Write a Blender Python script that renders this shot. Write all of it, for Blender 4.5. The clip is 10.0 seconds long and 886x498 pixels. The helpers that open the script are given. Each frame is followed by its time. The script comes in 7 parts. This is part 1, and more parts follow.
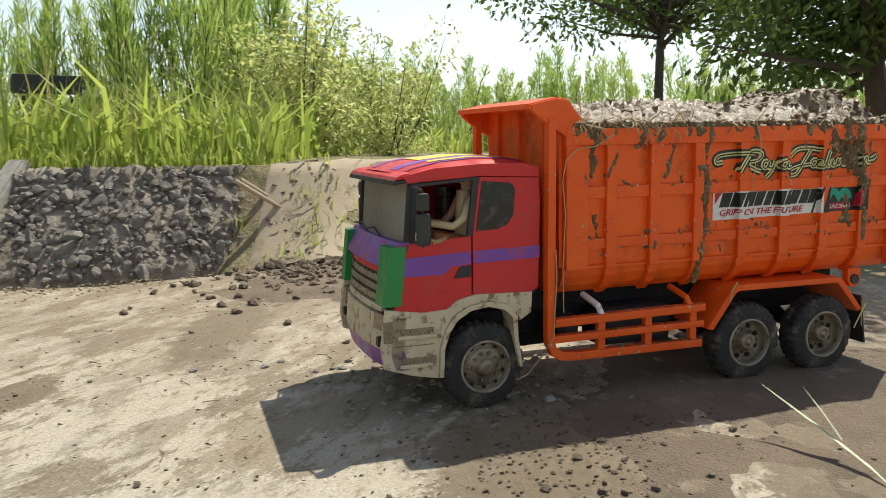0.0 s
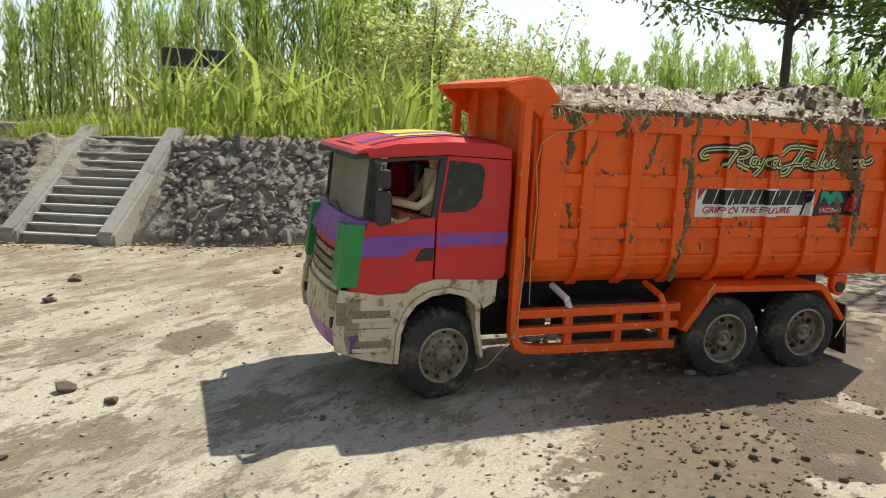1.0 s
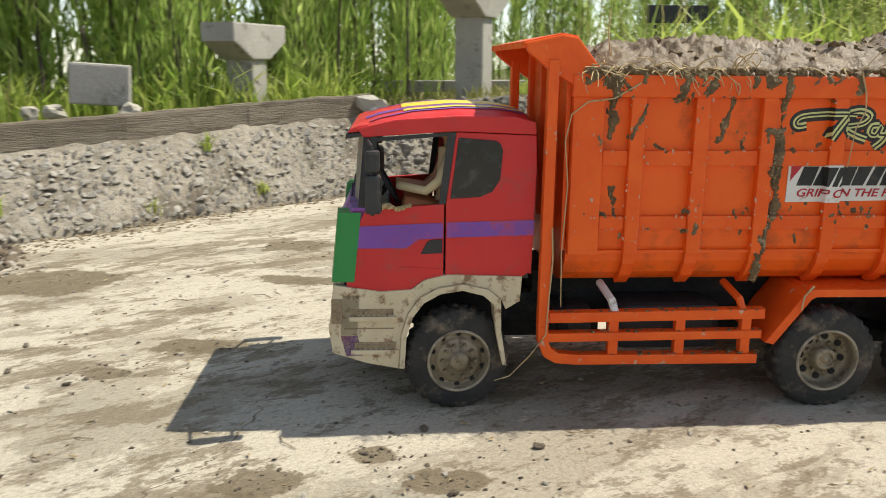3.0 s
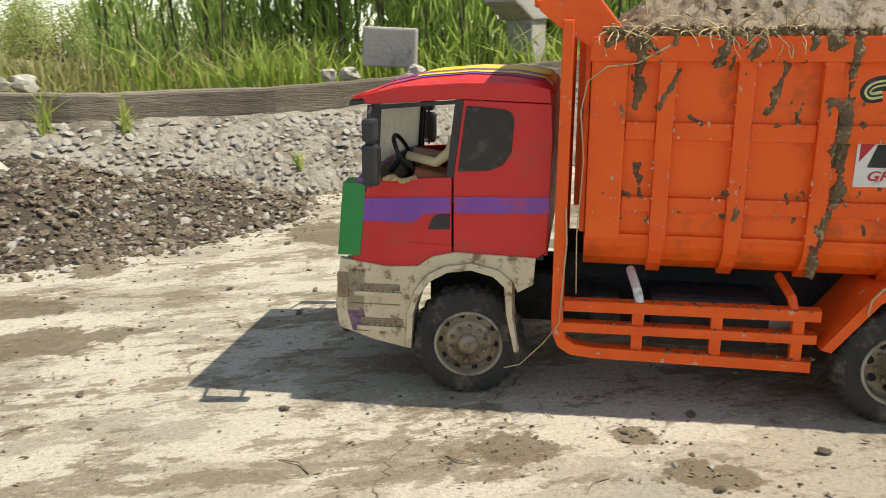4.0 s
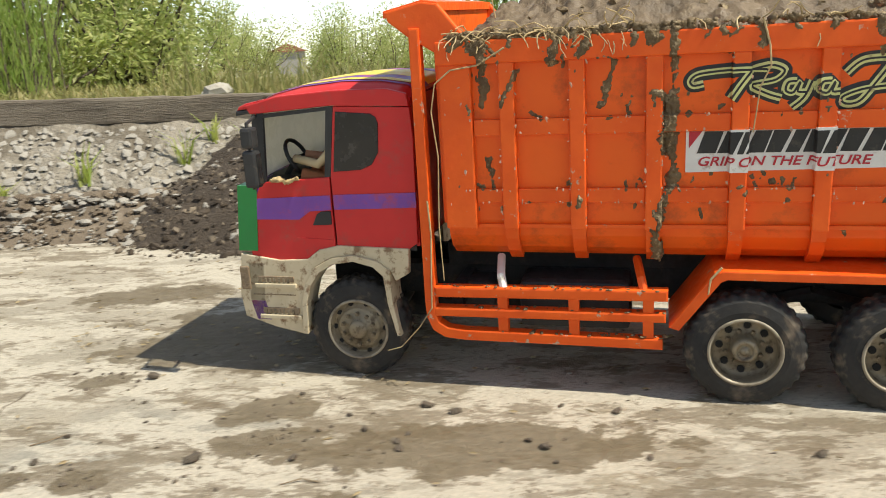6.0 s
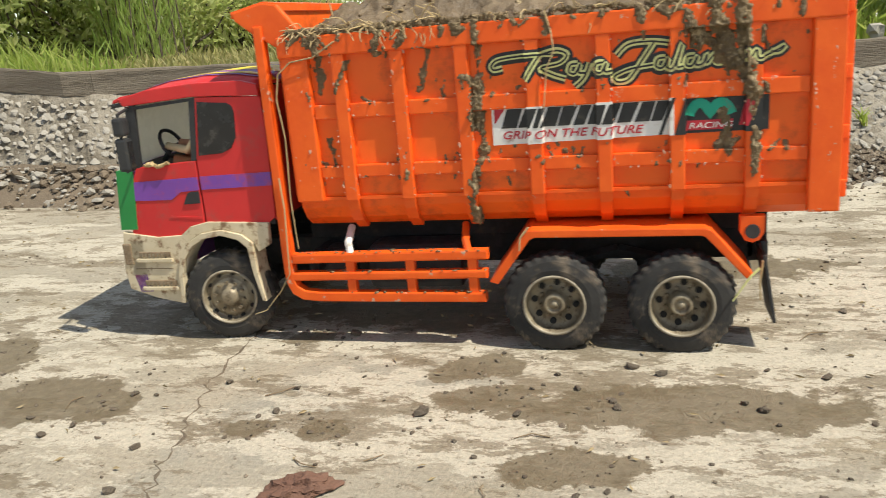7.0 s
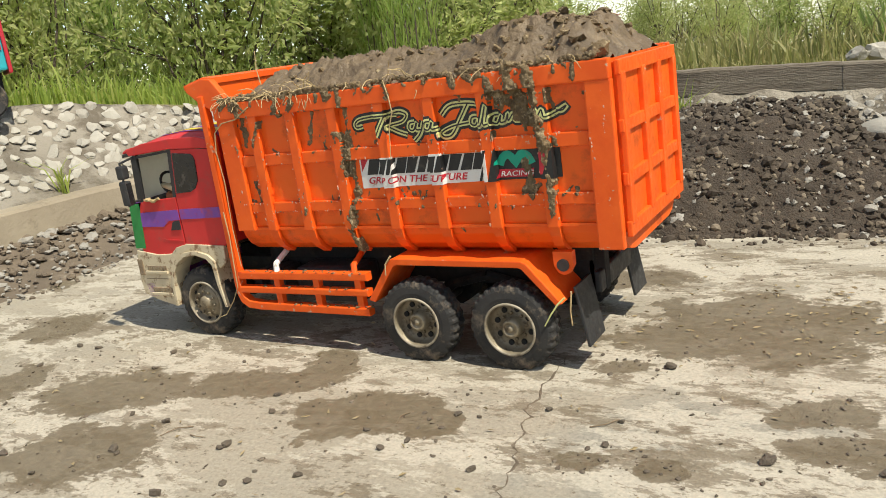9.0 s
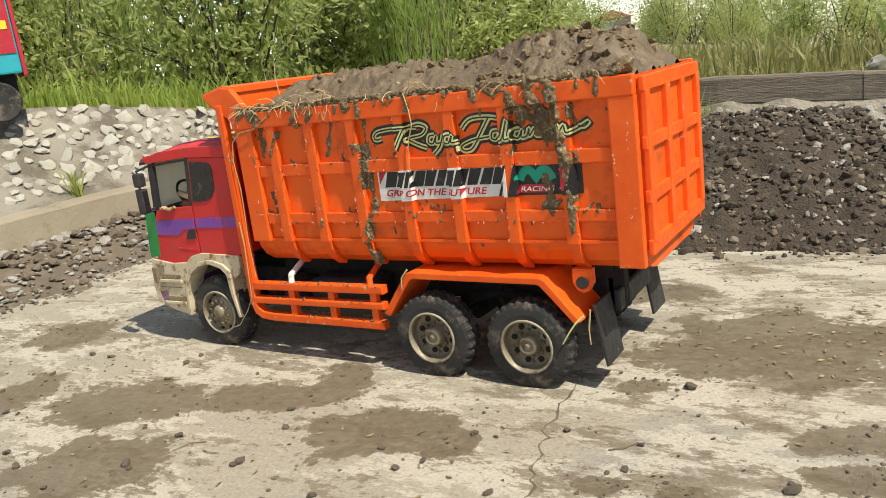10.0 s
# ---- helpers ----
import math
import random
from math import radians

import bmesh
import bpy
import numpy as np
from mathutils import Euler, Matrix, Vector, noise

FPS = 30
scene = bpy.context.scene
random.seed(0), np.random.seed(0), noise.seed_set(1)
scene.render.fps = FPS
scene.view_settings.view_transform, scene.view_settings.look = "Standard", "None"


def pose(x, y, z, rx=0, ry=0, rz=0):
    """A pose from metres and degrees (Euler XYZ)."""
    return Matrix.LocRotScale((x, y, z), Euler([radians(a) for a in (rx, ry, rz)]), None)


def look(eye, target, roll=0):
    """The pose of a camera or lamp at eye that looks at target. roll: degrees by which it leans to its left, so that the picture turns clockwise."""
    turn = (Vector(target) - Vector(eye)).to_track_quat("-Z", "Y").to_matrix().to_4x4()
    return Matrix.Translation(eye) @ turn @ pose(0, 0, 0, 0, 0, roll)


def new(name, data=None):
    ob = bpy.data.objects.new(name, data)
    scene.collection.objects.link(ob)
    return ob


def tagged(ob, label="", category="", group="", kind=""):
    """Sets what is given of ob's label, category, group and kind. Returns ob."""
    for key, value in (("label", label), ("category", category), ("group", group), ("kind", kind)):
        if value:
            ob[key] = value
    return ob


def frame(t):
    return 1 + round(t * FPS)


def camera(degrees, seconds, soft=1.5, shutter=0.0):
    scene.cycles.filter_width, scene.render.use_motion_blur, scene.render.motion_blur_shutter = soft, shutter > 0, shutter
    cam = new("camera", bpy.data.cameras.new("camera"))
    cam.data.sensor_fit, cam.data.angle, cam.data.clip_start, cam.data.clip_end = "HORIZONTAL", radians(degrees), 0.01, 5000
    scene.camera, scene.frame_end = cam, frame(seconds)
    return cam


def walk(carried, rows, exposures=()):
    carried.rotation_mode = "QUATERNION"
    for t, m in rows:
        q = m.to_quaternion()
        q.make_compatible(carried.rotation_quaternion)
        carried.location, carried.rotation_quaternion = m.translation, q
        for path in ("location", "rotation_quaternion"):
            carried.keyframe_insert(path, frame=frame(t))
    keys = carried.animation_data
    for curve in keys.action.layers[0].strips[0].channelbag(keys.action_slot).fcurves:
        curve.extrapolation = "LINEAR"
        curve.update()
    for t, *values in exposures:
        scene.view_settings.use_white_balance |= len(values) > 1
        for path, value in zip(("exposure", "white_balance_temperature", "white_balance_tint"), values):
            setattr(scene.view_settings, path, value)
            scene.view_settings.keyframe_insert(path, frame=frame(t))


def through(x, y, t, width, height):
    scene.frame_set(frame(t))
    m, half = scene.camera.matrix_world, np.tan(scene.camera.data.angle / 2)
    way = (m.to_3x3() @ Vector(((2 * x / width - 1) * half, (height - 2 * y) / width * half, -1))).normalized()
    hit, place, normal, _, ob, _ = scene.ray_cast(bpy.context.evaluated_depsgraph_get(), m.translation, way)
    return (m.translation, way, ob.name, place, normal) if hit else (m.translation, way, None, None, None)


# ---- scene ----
cam = camera(57.82, 10.0, soft=0.9, shutter=0.25)
# seconds, eye x, y, z, yaw, pitch, roll
PATH = [
    (0, 1.921, -0.818, 0.400, -69.04, -8.24, -0.40),
    (0.5, 1.867, -0.782, 0.395, -65.41, -8.52, -0.20),
    (1, 1.810, -0.770, 0.394, -62.04, -9.60, 1.36),
    (1.5, 1.764, -0.763, 0.400, -56.36, -9.87, 0.93),
    (2, 1.722, -0.765, 0.408, -49.88, -10.93, 0.67),
    (2.5, 1.709, -0.783, 0.415, -41.08, -13.02, 0.29),
    (3, 1.721, -0.812, 0.422, -29.77, -13.48, 0.19),
    (3.2, 1.723, -0.821, 0.421, -25.35, -13.93, 0.66),
    (4.3, 1.730, -0.762, 0.422, -5.93, -16.16, -2.05),
    (4.5, 1.725, -0.753, 0.416, -3.47, -15.81, -1.81),
    (5, 1.687, -0.760, 0.398, 2.98, -14.98, -1.77),
    (5.2, 1.665, -0.769, 0.392, 4.39, -13.72, -1.95),
    (6.3, 1.249, -0.907, 0.405, 11.16, -15.03, -3.63),
    (6.5, 1.230, -0.922, 0.411, 12.98, -16.07, -3.90),
    (7, 1.202, -0.929, 0.429, 14.92, -16.86, -4.53),
    (7.5, 1.167, -0.950, 0.425, 20.44, -15.17, -5.47),
    (8, 1.111, -0.961, 0.442, 26.80, -15.49, -6.77),
    (8.5, 1.094, -0.960, 0.446, 30.62, -15.01, -7.34),
    (9, 1.081, -0.953, 0.458, 31.18, -14.42, -7.44),
    (9.5, 1.070, -0.948, 0.471, 32.08, -14.37, -7.34),
    (10, 1.065, -0.940, 0.476, 31.90, -14.35, -7.08),
]
walk(cam, [(t, pose(x, y, z, 90 + pitch, 0, yaw) @ pose(0, 0, 0, 0, 0, roll)) for t, x, y, z, yaw, pitch, roll in PATH], [(0, 0.76, 6850, 6), (1, 0.74, 6850, 6), (2.5, 0.85, 6850, 6), (4.5, 0.93, 6850, 6), (7, 0.82, 6850, 6), (10, 0.76, 6850, 6)])
# the truck: seconds, x, y, heading, lean, nod
TRUCK_PATH = [
    (0, 2.997, -0.472, -49.84, -0.38, -0.43),
    (0.5, 2.898, -0.367, -47.92, 1.06, 1.37),
    (1, 2.758, -0.270, -43.31, 0.57, 1.19),
    (1.5, 2.619, -0.193, -38.29, -0.31, 0.25),
    (2, 2.476, -0.129, -34.49, 0.80, 1.19),
    (2.5, 2.333, -0.081, -29.99, -0.31, 0.17),
    (3, 2.192, -0.028, -26.11, -0.44, 0.33),
    (3.2, 2.135, -0.008, -25.03, -0.08, 0.42),
    (4.3, 1.815, 0.069, -18.59, -0.71, 1.34),
    (4.5, 1.742, 0.071, -16.51, 0.33, 1.22),
    (5, 1.555, 0.070, -10.84, 0.40, 0.24),
    (5.2, 1.486, 0.066, -8.63, -0.08, -0.44),
    (6.3, 0.938, 0.045, -6.18, 2.23, 0.35),
    (6.5, 0.853, 0.042, -4.50, 0.11, 0.30),
    (7, 0.638, 0.015, 1.12, -1.19, -0.55),
    (7.5, 0.391, -0.021, 3.74, 1.95, -0.46),
    (8, 0.181, -0.010, 1.15, -1.01, -1.16),
    (8.5, 0.058, -0.002, -0.03, -1.29, -0.93),
    (9, -0.000, -0.000, 0.12, 0.06, -0.80),
    (9.5, -0.001, 0.001, 0.16, -0.72, -0.73),
    (10, -0.000, 0.000, 0.03, -0.84, -0.75),
]

# ---------------------------------------------------------------- light
SUN_AZ, SUN_EL = radians(-14), radians(57)
world = bpy.data.worlds.new("sky")
scene.world = world
world.use_nodes = True
wn = world.node_tree.nodes
sky = wn.new("ShaderNodeTexSky")
sky.sky_type = "NISHITA"
sky.sun_disc = False
sky.sun_elevation, sky.sun_rotation = SUN_EL, radians(90) - SUN_AZ
sky.air_density, sky.dust_density, sky.ozone_density = 0.8, 0.12, 1.3
wn["Background"].inputs["Strength"].default_value = 0.11
haze = wn.new("ShaderNodeHueSaturation")
haze.inputs["Saturation"].default_value = 0.6
world.node_tree.links.new(sky.outputs[0], haze.inputs["Color"])
world.node_tree.links.new(haze.outputs[0], wn["Background"].inputs["Color"])
sun = new("sun", bpy.data.lights.new("sun", "SUN"))
sun.data.energy, sun.data.angle, sun.data.color = 3.5, radians(0.55), (1.0, 0.95, 0.86)
to_sun = Vector((math.cos(SUN_EL) * math.cos(SUN_AZ), math.cos(SUN_EL) * math.sin(SUN_AZ), math.sin(SUN_EL)))
sun.matrix_world = look(to_sun * 30, (0, 0, 0))

# ---------------------------------------------------------------- materials
def material(name):
    m = bpy.data.materials.new(name)
    m.use_nodes = True
    return m, m.node_tree.nodes, m.node_tree.links, m.node_tree.nodes["Principled BSDF"]


def rgba(c):
    return (c[0], c[1], c[2], 1.0)


def noise_node(n, l, scale, detail=6.0, rough=0.6, vec=None):
    tc = n.new("ShaderNodeTexCoord") if vec is None else None
    tx = n.new("ShaderNodeTexNoise")
    tx.inputs["Scale"].default_value = scale
    tx.inputs["Detail"].default_value = detail
    tx.inputs["Roughness"].default_value = rough
    l.new(tc.outputs["Object"] if vec is None else vec, tx.inputs["Vector"])
    return tx.outputs["Fac"]


def ramp_node(n, l, fac, stops):
    r = n.new("ShaderNodeValToRGB")
    e = r.color_ramp.elements
    while len(e) < len(stops):
        e.new(0.5)
    for el, (p, c) in zip(e, stops):
        el.position, el.color = p, rgba(c) if not isinstance(c, float) else (c, c, c, 1)
    l.new(fac, r.inputs["Fac"])
    return r.outputs["Color"]


def mix_node(n, l, fac, a, b, mode="MIX"):
    m = n.new("ShaderNodeMix")
    m.data_type, m.blend_type = "RGBA", mode
    for sock, v in ((m.inputs["Factor"], fac), (m.inputs["A"], a), (m.inputs["B"], b)):
        if isinstance(v, (int, float)):
            sock.default_value = v
        elif isinstance(v, tuple):
            sock.default_value = rgba(v)
        else:
            l.new(v, sock)
    return m.outputs["Result"]


def bump_node(n, l, bsdf, height, strength, distance):
    b = n.new("ShaderNodeBump")
    b.inputs["Strength"].default_value, b.inputs["Distance"].default_value = strength, distance
    l.new(height, b.inputs["Height"])
    l.new(b.outputs["Normal"], bsdf.inputs["Normal"])


def worn(name, base, second, dirt, rough=0.5, metal=0.0, scale=30.0, dirt_from=0.56, dirt_to=0.66, fine=220.0, bump=0.25, depth=0.001, vary=0.0, island=0.0):
    """A surface of one colour with tone changes, patches of dirt and a fine relief."""
    m, n, l, b = material(name)
    tone = ramp_node(n, l, noise_node(n, l, scale * 0.4, 4), [(0.35, base), (0.65, second)])
    patch = ramp_node(n, l, noise_node(n, l, scale, 9, 0.7), [(dirt_from, 0.0), (dirt_to, 1.0)])
    col = mix_node(n, l, patch, tone, dirt)
    if vary:
        info = n.new("ShaderNodeObjectInfo")
        col = mix_node(n, l, vary, col, ramp_node(n, l, info.outputs["Random"], [(0.0, tuple(v * 0.5 for v in base)), (1.0, tuple(min(1, v * 1.5) for v in second))]))
    if island:
        geo = n.new("ShaderNodeNewGeometry")
        col = mix_node(n, l, island, col, ramp_node(n, l, geo.outputs["Random Per Island"], [(0.0, tuple(v * 0.5 for v in base)), (0.7, second), (1.0, tuple(min(1, v * 1.2) for v in dirt))]))
    l.new(col, b.inputs["Base Color"])
    l.new(ramp_node(n, l, noise_node(n, l, scale * 2, 5), [(0.3, max(0.05, rough - 0.12)), (0.7, min(1.0, rough + 0.15))]), b.inputs["Roughness"])
    b.inputs["Metallic"].default_value = metal
    bump_node(n, l, b, noise_node(n, l, fine, 6), bump, depth)
    return m


ORANGE = worn("orange_paint", (0.84, 0.125, 0.013), (0.76, 0.105, 0.011), (0.36, 0.065, 0.015), rough=0.42, scale=16, dirt_from=0.52, dirt_to=0.72, fine=60, bump=0.30, depth=0.0012)
ORANGE_RAIL = worn("orange_rail_paint", (0.82, 0.12, 0.014), (0.74, 0.09, 0.010), (0.52, 0.36, 0.25), rough=0.45, scale=55, dirt_from=0.63, dirt_to=0.67, fine=90, bump=0.35, depth=0.0012)
RED = worn("red_cab_paint", (0.60, 0.035, 0.034), (0.52, 0.028, 0.029), (0.36, 0.075, 0.06), rough=0.4, scale=20, dirt_from=0.53, dirt_to=0.72, fine=70, bump=0.22, depth=0.001)
PURPLE = worn("purple_paint", (0.20, 0.06, 0.36), (0.17, 0.05, 0.31), (0.40, 0.05, 0.10), rough=0.4, scale=24, dirt_from=0.50, dirt_to=0.66, bump=0.15)
GREEN = worn("green_paint", (0.016, 0.24, 0.055), (0.012, 0.20, 0.045), (0.04, 0.13, 0.05), rough=0.4, scale=25, dirt_from=0.62, dirt_to=0.75, bump=0.1)
YELLOW = worn("yellow_paint", (0.80, 0.62, 0.03), (0.75, 0.55, 0.03), (0.5, 0.36, 0.1), rough=0.4, scale=40, bump=0.1)
CREAM = worn("dirty_cream_paint", (0.62, 0.53, 0.37), (0.53, 0.44, 0.29), (0.22, 0.13, 0.07), rough=0.55, scale=52, dirt_from=0.53, dirt_to=0.63, bump=0.25)
BLACK = worn("black_plastic", (0.02, 0.02, 0.022), (0.03, 0.03, 0.03), (0.10, 0.085, 0.065), rough=0.55, scale=50, dirt_from=0.58, dirt_to=0.72)
CHASSIS = worn("black_chassis", (0.008, 0.008, 0.008), (0.014, 0.014, 0.014), (0.04, 0.032, 0.024), rough=0.85, scale=50)
TYRE = worn("tyre_rubber", (0.016, 0.016, 0.016), (0.032, 0.029, 0.026), (0.18, 0.14, 0.10), rough=0.8, scale=34, dirt_from=0.52, dirt_to=0.70, bump=0.5, depth=0.001)
RIM = worn("dusty_steel_rim", (0.30, 0.25, 0.17), (0.21, 0.17, 0.115), (0.09, 0.065, 0.04), rough=0.5, metal=0.35, scale=80, dirt_from=0.52, dirt_to=0.66)
RIM_LIP = worn("scuffed_cream_rim_edge", (0.36, 0.315, 0.235), (0.27, 0.225, 0.16), (0.11, 0.085, 0.055), rough=0.55, scale=45, dirt_from=0.46, dirt_to=0.66)
WHITE = worn("white_plastic", (0.75, 0.74, 0.70), (0.66, 0.65, 0.61), (0.4, 0.35, 0.28), rough=0.5, scale=40)
DECAL_WHITE = worn("decal_white", (0.72, 0.70, 0.66), (0.64, 0.62, 0.58), (0.4, 0.3, 0.22), rough=0.45, scale=60, dirt_from=0.62, dirt_to=0.72)
DECAL_BLACK = worn("decal_black", (0.012, 0.012, 0.012), (0.018, 0.018, 0.018), (0.06, 0.05, 0.04), rough=0.5, scale=60)
DECAL_RED = worn("decal_red", (0.45, 0.015, 0.03), (0.40, 0.014, 0.025), (0.3, 0.08, 0.06), rough=0.5, scale=60)
DECAL_TEAL = worn("decal_teal", (0.0, 0.33, 0.21), (0.0, 0.28, 0.18), (0.1, 0.2, 0.12), rough=0.5, scale=60)
DECAL_LIME = worn("decal_lime", (0.62, 0.62, 0.26), (0.55, 0.55, 0.22), (0.3, 0.25, 0.12), rough=0.5, scale=60)
DARK_FILM = worn("dark_window_film", (0.012, 0.013, 0.014), (0.018, 0.018, 0.02), (0.05, 0.045, 0.04), rough=0.22, scale=30, bump=0.03)
MUD_MAT = worn("wet_mud", (0.19, 0.137, 0.083), (0.11, 0.078, 0.048), (0.28, 0.21, 0.13), rough=0.42, scale=45, dirt_from=0.55, dirt_to=0.75, fine=140, bump=0.9, depth=0.004)
CLOD = worn("dark_clods", (0.085, 0.066, 0.047), (0.13, 0.10, 0.072), (0.22, 0.18, 0.135), rough=0.8, scale=60, island=0.5, bump=0.8, depth=0.003)
MUD_DARK = worn("drying_mud", (0.11, 0.073, 0.036), (0.20, 0.14, 0.072), (0.38, 0.29, 0.17), rough=0.6, scale=110, dirt_from=0.54, dirt_to=0.62, fine=330, bump=1.0, depth=0.003)
PAINT_CHIP = worn("worn_primer", (0.58, 0.36, 0.26), (0.50, 0.24, 0.14), (0.3, 0.2, 0.15), rough=0.6, scale=60)
for _m in (ORANGE, ORANGE_RAIL, RED):
    _m.node_tree.nodes["Principled BSDF"].inputs["Specular IOR Level"].default_value = 0.3
for _m in (MUD_MAT, MUD_DARK):
    _m.node_tree.nodes["Principled BSDF"].inputs["Specular IOR Level"].default_value = 0.35
STRAW = worn("dry_straw", (0.50, 0.38, 0.20), (0.40, 0.29, 0.14), (0.2, 0.15, 0.08), rough=0.7, scale=60)
SKIN = worn("doll_tan_plastic", (0.50, 0.27, 0.16), (0.46, 0.24, 0.14), (0.3, 0.18, 0.12), rough=0.5)
SHIRT = worn("doll_pale_cloth", (0.62, 0.50, 0.30), (0.55, 0.44, 0.26), (0.35, 0.27, 0.17), rough=0.8)
SHORTS = worn("doll_brown_cloth", (0.36, 0.13, 0.05), (0.32, 0.11, 0.045), (0.2, 0.09, 0.05), rough=0.8)
SCREEN = worn("screen_film", (0.42, 0.42, 0.37), (0.34, 0.34, 0.30), (0.46, 0.42, 0.33), rough=0.25, scale=30, bump=0.02)
SCREEN_MIX = SCREEN.node_tree.nodes.new("ShaderNodeMixShader")
SCREEN_MIX.inputs[0].default_value = 0.72
SCREEN_THROUGH = SCREEN.node_tree.nodes.new("ShaderNodeBsdfTranslucent")
SCREEN_THROUGH.inputs["Color"].default_value = (0.88, 0.85, 0.75, 1)
SCREEN.node_tree.links.new(SCREEN.node_tree.nodes["Principled BSDF"].outputs[0], SCREEN_MIX.inputs[1])
SCREEN.node_tree.links.new(SCREEN_THROUGH.outputs[0], SCREEN_MIX.inputs[2])
SCREEN.node_tree.links.new(SCREEN_MIX.outputs[0], SCREEN.node_tree.nodes["Material Output"].inputs["Surface"])
LAMP = worn("old_lamp_plastic", (0.30, 0.22, 0.14), (0.22, 0.16, 0.10), (0.12, 0.08, 0.05), rough=0.25, scale=60)


# ---------------------------------------------------------------- building blocks
def finish(bm, name, mats, smooth=False):
    me = bpy.data.meshes.new(name)
    bm.normal_update()
    bm.to_mesh(me)
    bm.free()
    for m in (mats if isinstance(mats, (list, tuple)) else [mats]):
        me.materials.append(m)
    if smooth:
        for p in me.polygons:
            p.use_smooth = True
    return me


def part(name, bm, mat, parent=None, label="", smooth=False):
    ob = new(name, bm if isinstance(bm, bpy.types.Mesh) else finish(bm, name, mat, smooth))
    if parent is not None:
        ob.parent = parent
    return tagged(ob, label)


def thing(name, label, category, group="", kind="", at=None):
    ob = new(name)
    if at is not None:
        ob.matrix_basis = at
    return tagged(ob, label, category, group, kind)


def add_box(bm, x0, x1, y0, y1, z0, z1, bevel=0.0, m=None):
    vs = [bm.verts.new(p) for p in ((x0, y0, z0), (x1, y0, z0), (x1, y1, z0), (x0, y1, z0), (x0, y0, z1), (x1, y0, z1), (x1, y1, z1), (x0, y1, z1))]
    fs = [bm.faces.new([vs[i] for i in f]) for f in ((3, 2, 1, 0), (4, 5, 6, 7), (0, 1, 5, 4), (1, 2, 6, 5), (2, 3, 7, 6), (3, 0, 4, 7))]
    if m is not None:
        for v in vs:
            v.co = m @ v.co
    if bevel:
        es = list({e for f in fs for e in f.edges})
        bmesh.ops.bevel(bm, geom=es, offset=bevel, segments=2, affect="EDGES", profile=0.6)


def box(x0, x1, y0, y1, z0, z1, bevel=0.0, m=None):
    bm = bmesh.new()
    add_box(bm, x0, x1, y0, y1, z0, z1, bevel, m)
    return bm


def add_prism(bm, pts, y0, y1, bevel=0.0):
    """A polygon in x and z, drawn out along y."""
    a = [bm.verts.new((x, y0, z)) for x, z in pts]
    b = [bm.verts.new((x, y1, z)) for x, z in pts]
    n = len(pts)
    fs = [bm.faces.new(a), bm.faces.new(list(reversed(b)))]
    for i in range(n):
        fs.append(bm.faces.new((a[(i + 1) % n], a[i], b[i], b[(i + 1) % n])))
    bmesh.ops.recalc_face_normals(bm, faces=fs)
    if bevel:
        es = list({e for f in fs[:2] for e in f.edges})
        bmesh.ops.bevel(bm, geom=es, offset=bevel, segments=2, affect="EDGES", profile=0.6)


def prism(pts, y0, y1, bevel=0.0):
    bm = bmesh.new()
    add_prism(bm, pts, y0, y1, bevel)
    return bm


def add_tube(bm, pts, r, sides=6, taper=1.0):
    pts = [Vector(p) for p in pts]
    rings = []
    for i, p in enumerate(pts):
        d = (pts[min(i + 1, len(pts) - 1)] - pts[max(i - 1, 0)]).normalized()
        u = d.orthogonal().normalized() if not rings else (last - d * last.dot(d)).normalized()
        last = u
        w = d.cross(u)
        rr = r * (1 + (taper - 1) * i / (len(pts) - 1))
        rings.append([bm.verts.new(p + rr * (math.cos(2 * math.pi * k / sides) * u + math.sin(2 * math.pi * k / sides) * w)) for k in range(sides)])
    for a, b in zip(rings, rings[1:]):
        for k in range(sides):
            bm.faces.new((a[k], a[(k + 1) % sides], b[(k + 1) % sides], b[k]))
    bm.faces.new(list(reversed(rings[0])))
    bm.faces.new(rings[-1])


def add_lathe(bm, profile, sides=40):
    """Rings (radius, y) turned about the y axis."""
    rings = [[bm.verts.new((r * math.cos(2 * math.pi * k / sides), y, r * math.sin(2 * math.pi * k / sides))) for k in range(sides)] for r, y in profile]
    for a, b in zip(rings, rings[1:]):
        for k in range(sides):
            bm.faces.new((a[k], b[k], b[(k + 1) % sides], a[(k + 1) % sides]))
    return rings


def add_lump(bm, centre, size, seed, sub=1, rough=0.28, squash=0.7, cuts=0):
    r = random.Random(seed)
    geo = bmesh.ops.create_icosphere(bm, subdivisions=sub, radius=1.0)
    off = Vector((r.uniform(-50, 50), r.uniform(-50, 50), r.uniform(-50, 50)))
    s = Vector((size * r.uniform(0.75, 1.3), size * r.uniform(0.75, 1.2), size * squash * r.uniform(0.7, 1.2)))
    turn = Euler((r.uniform(-0.4, 0.4), r.uniform(-0.4, 0.4), r.uniform(0, 6.3))).to_matrix()
    planes = [(Vector((r.gauss(0, 1), r.gauss(0, 1), r.gauss(0, 1))).normalized(), r.uniform(0.45, 0.8)) for _ in range(cuts)]
    for v in geo["verts"]:
        d = v.co.normalized()
        k = 1 + rough * 2 * noise.noise(d * 1.3 + off)
        d = d * k
        for nrm, far in planes:
            over = d.dot(nrm) - far
            if over > 0:
                d = d - nrm * over
        v.co = turn @ Vector((d.x * s.x, d.y * s.y, d.z * s.z)) + Vector(centre)


# ---------------------------------------------------------------- ground, basin and walls
CX, CY = 1.3, -0.2
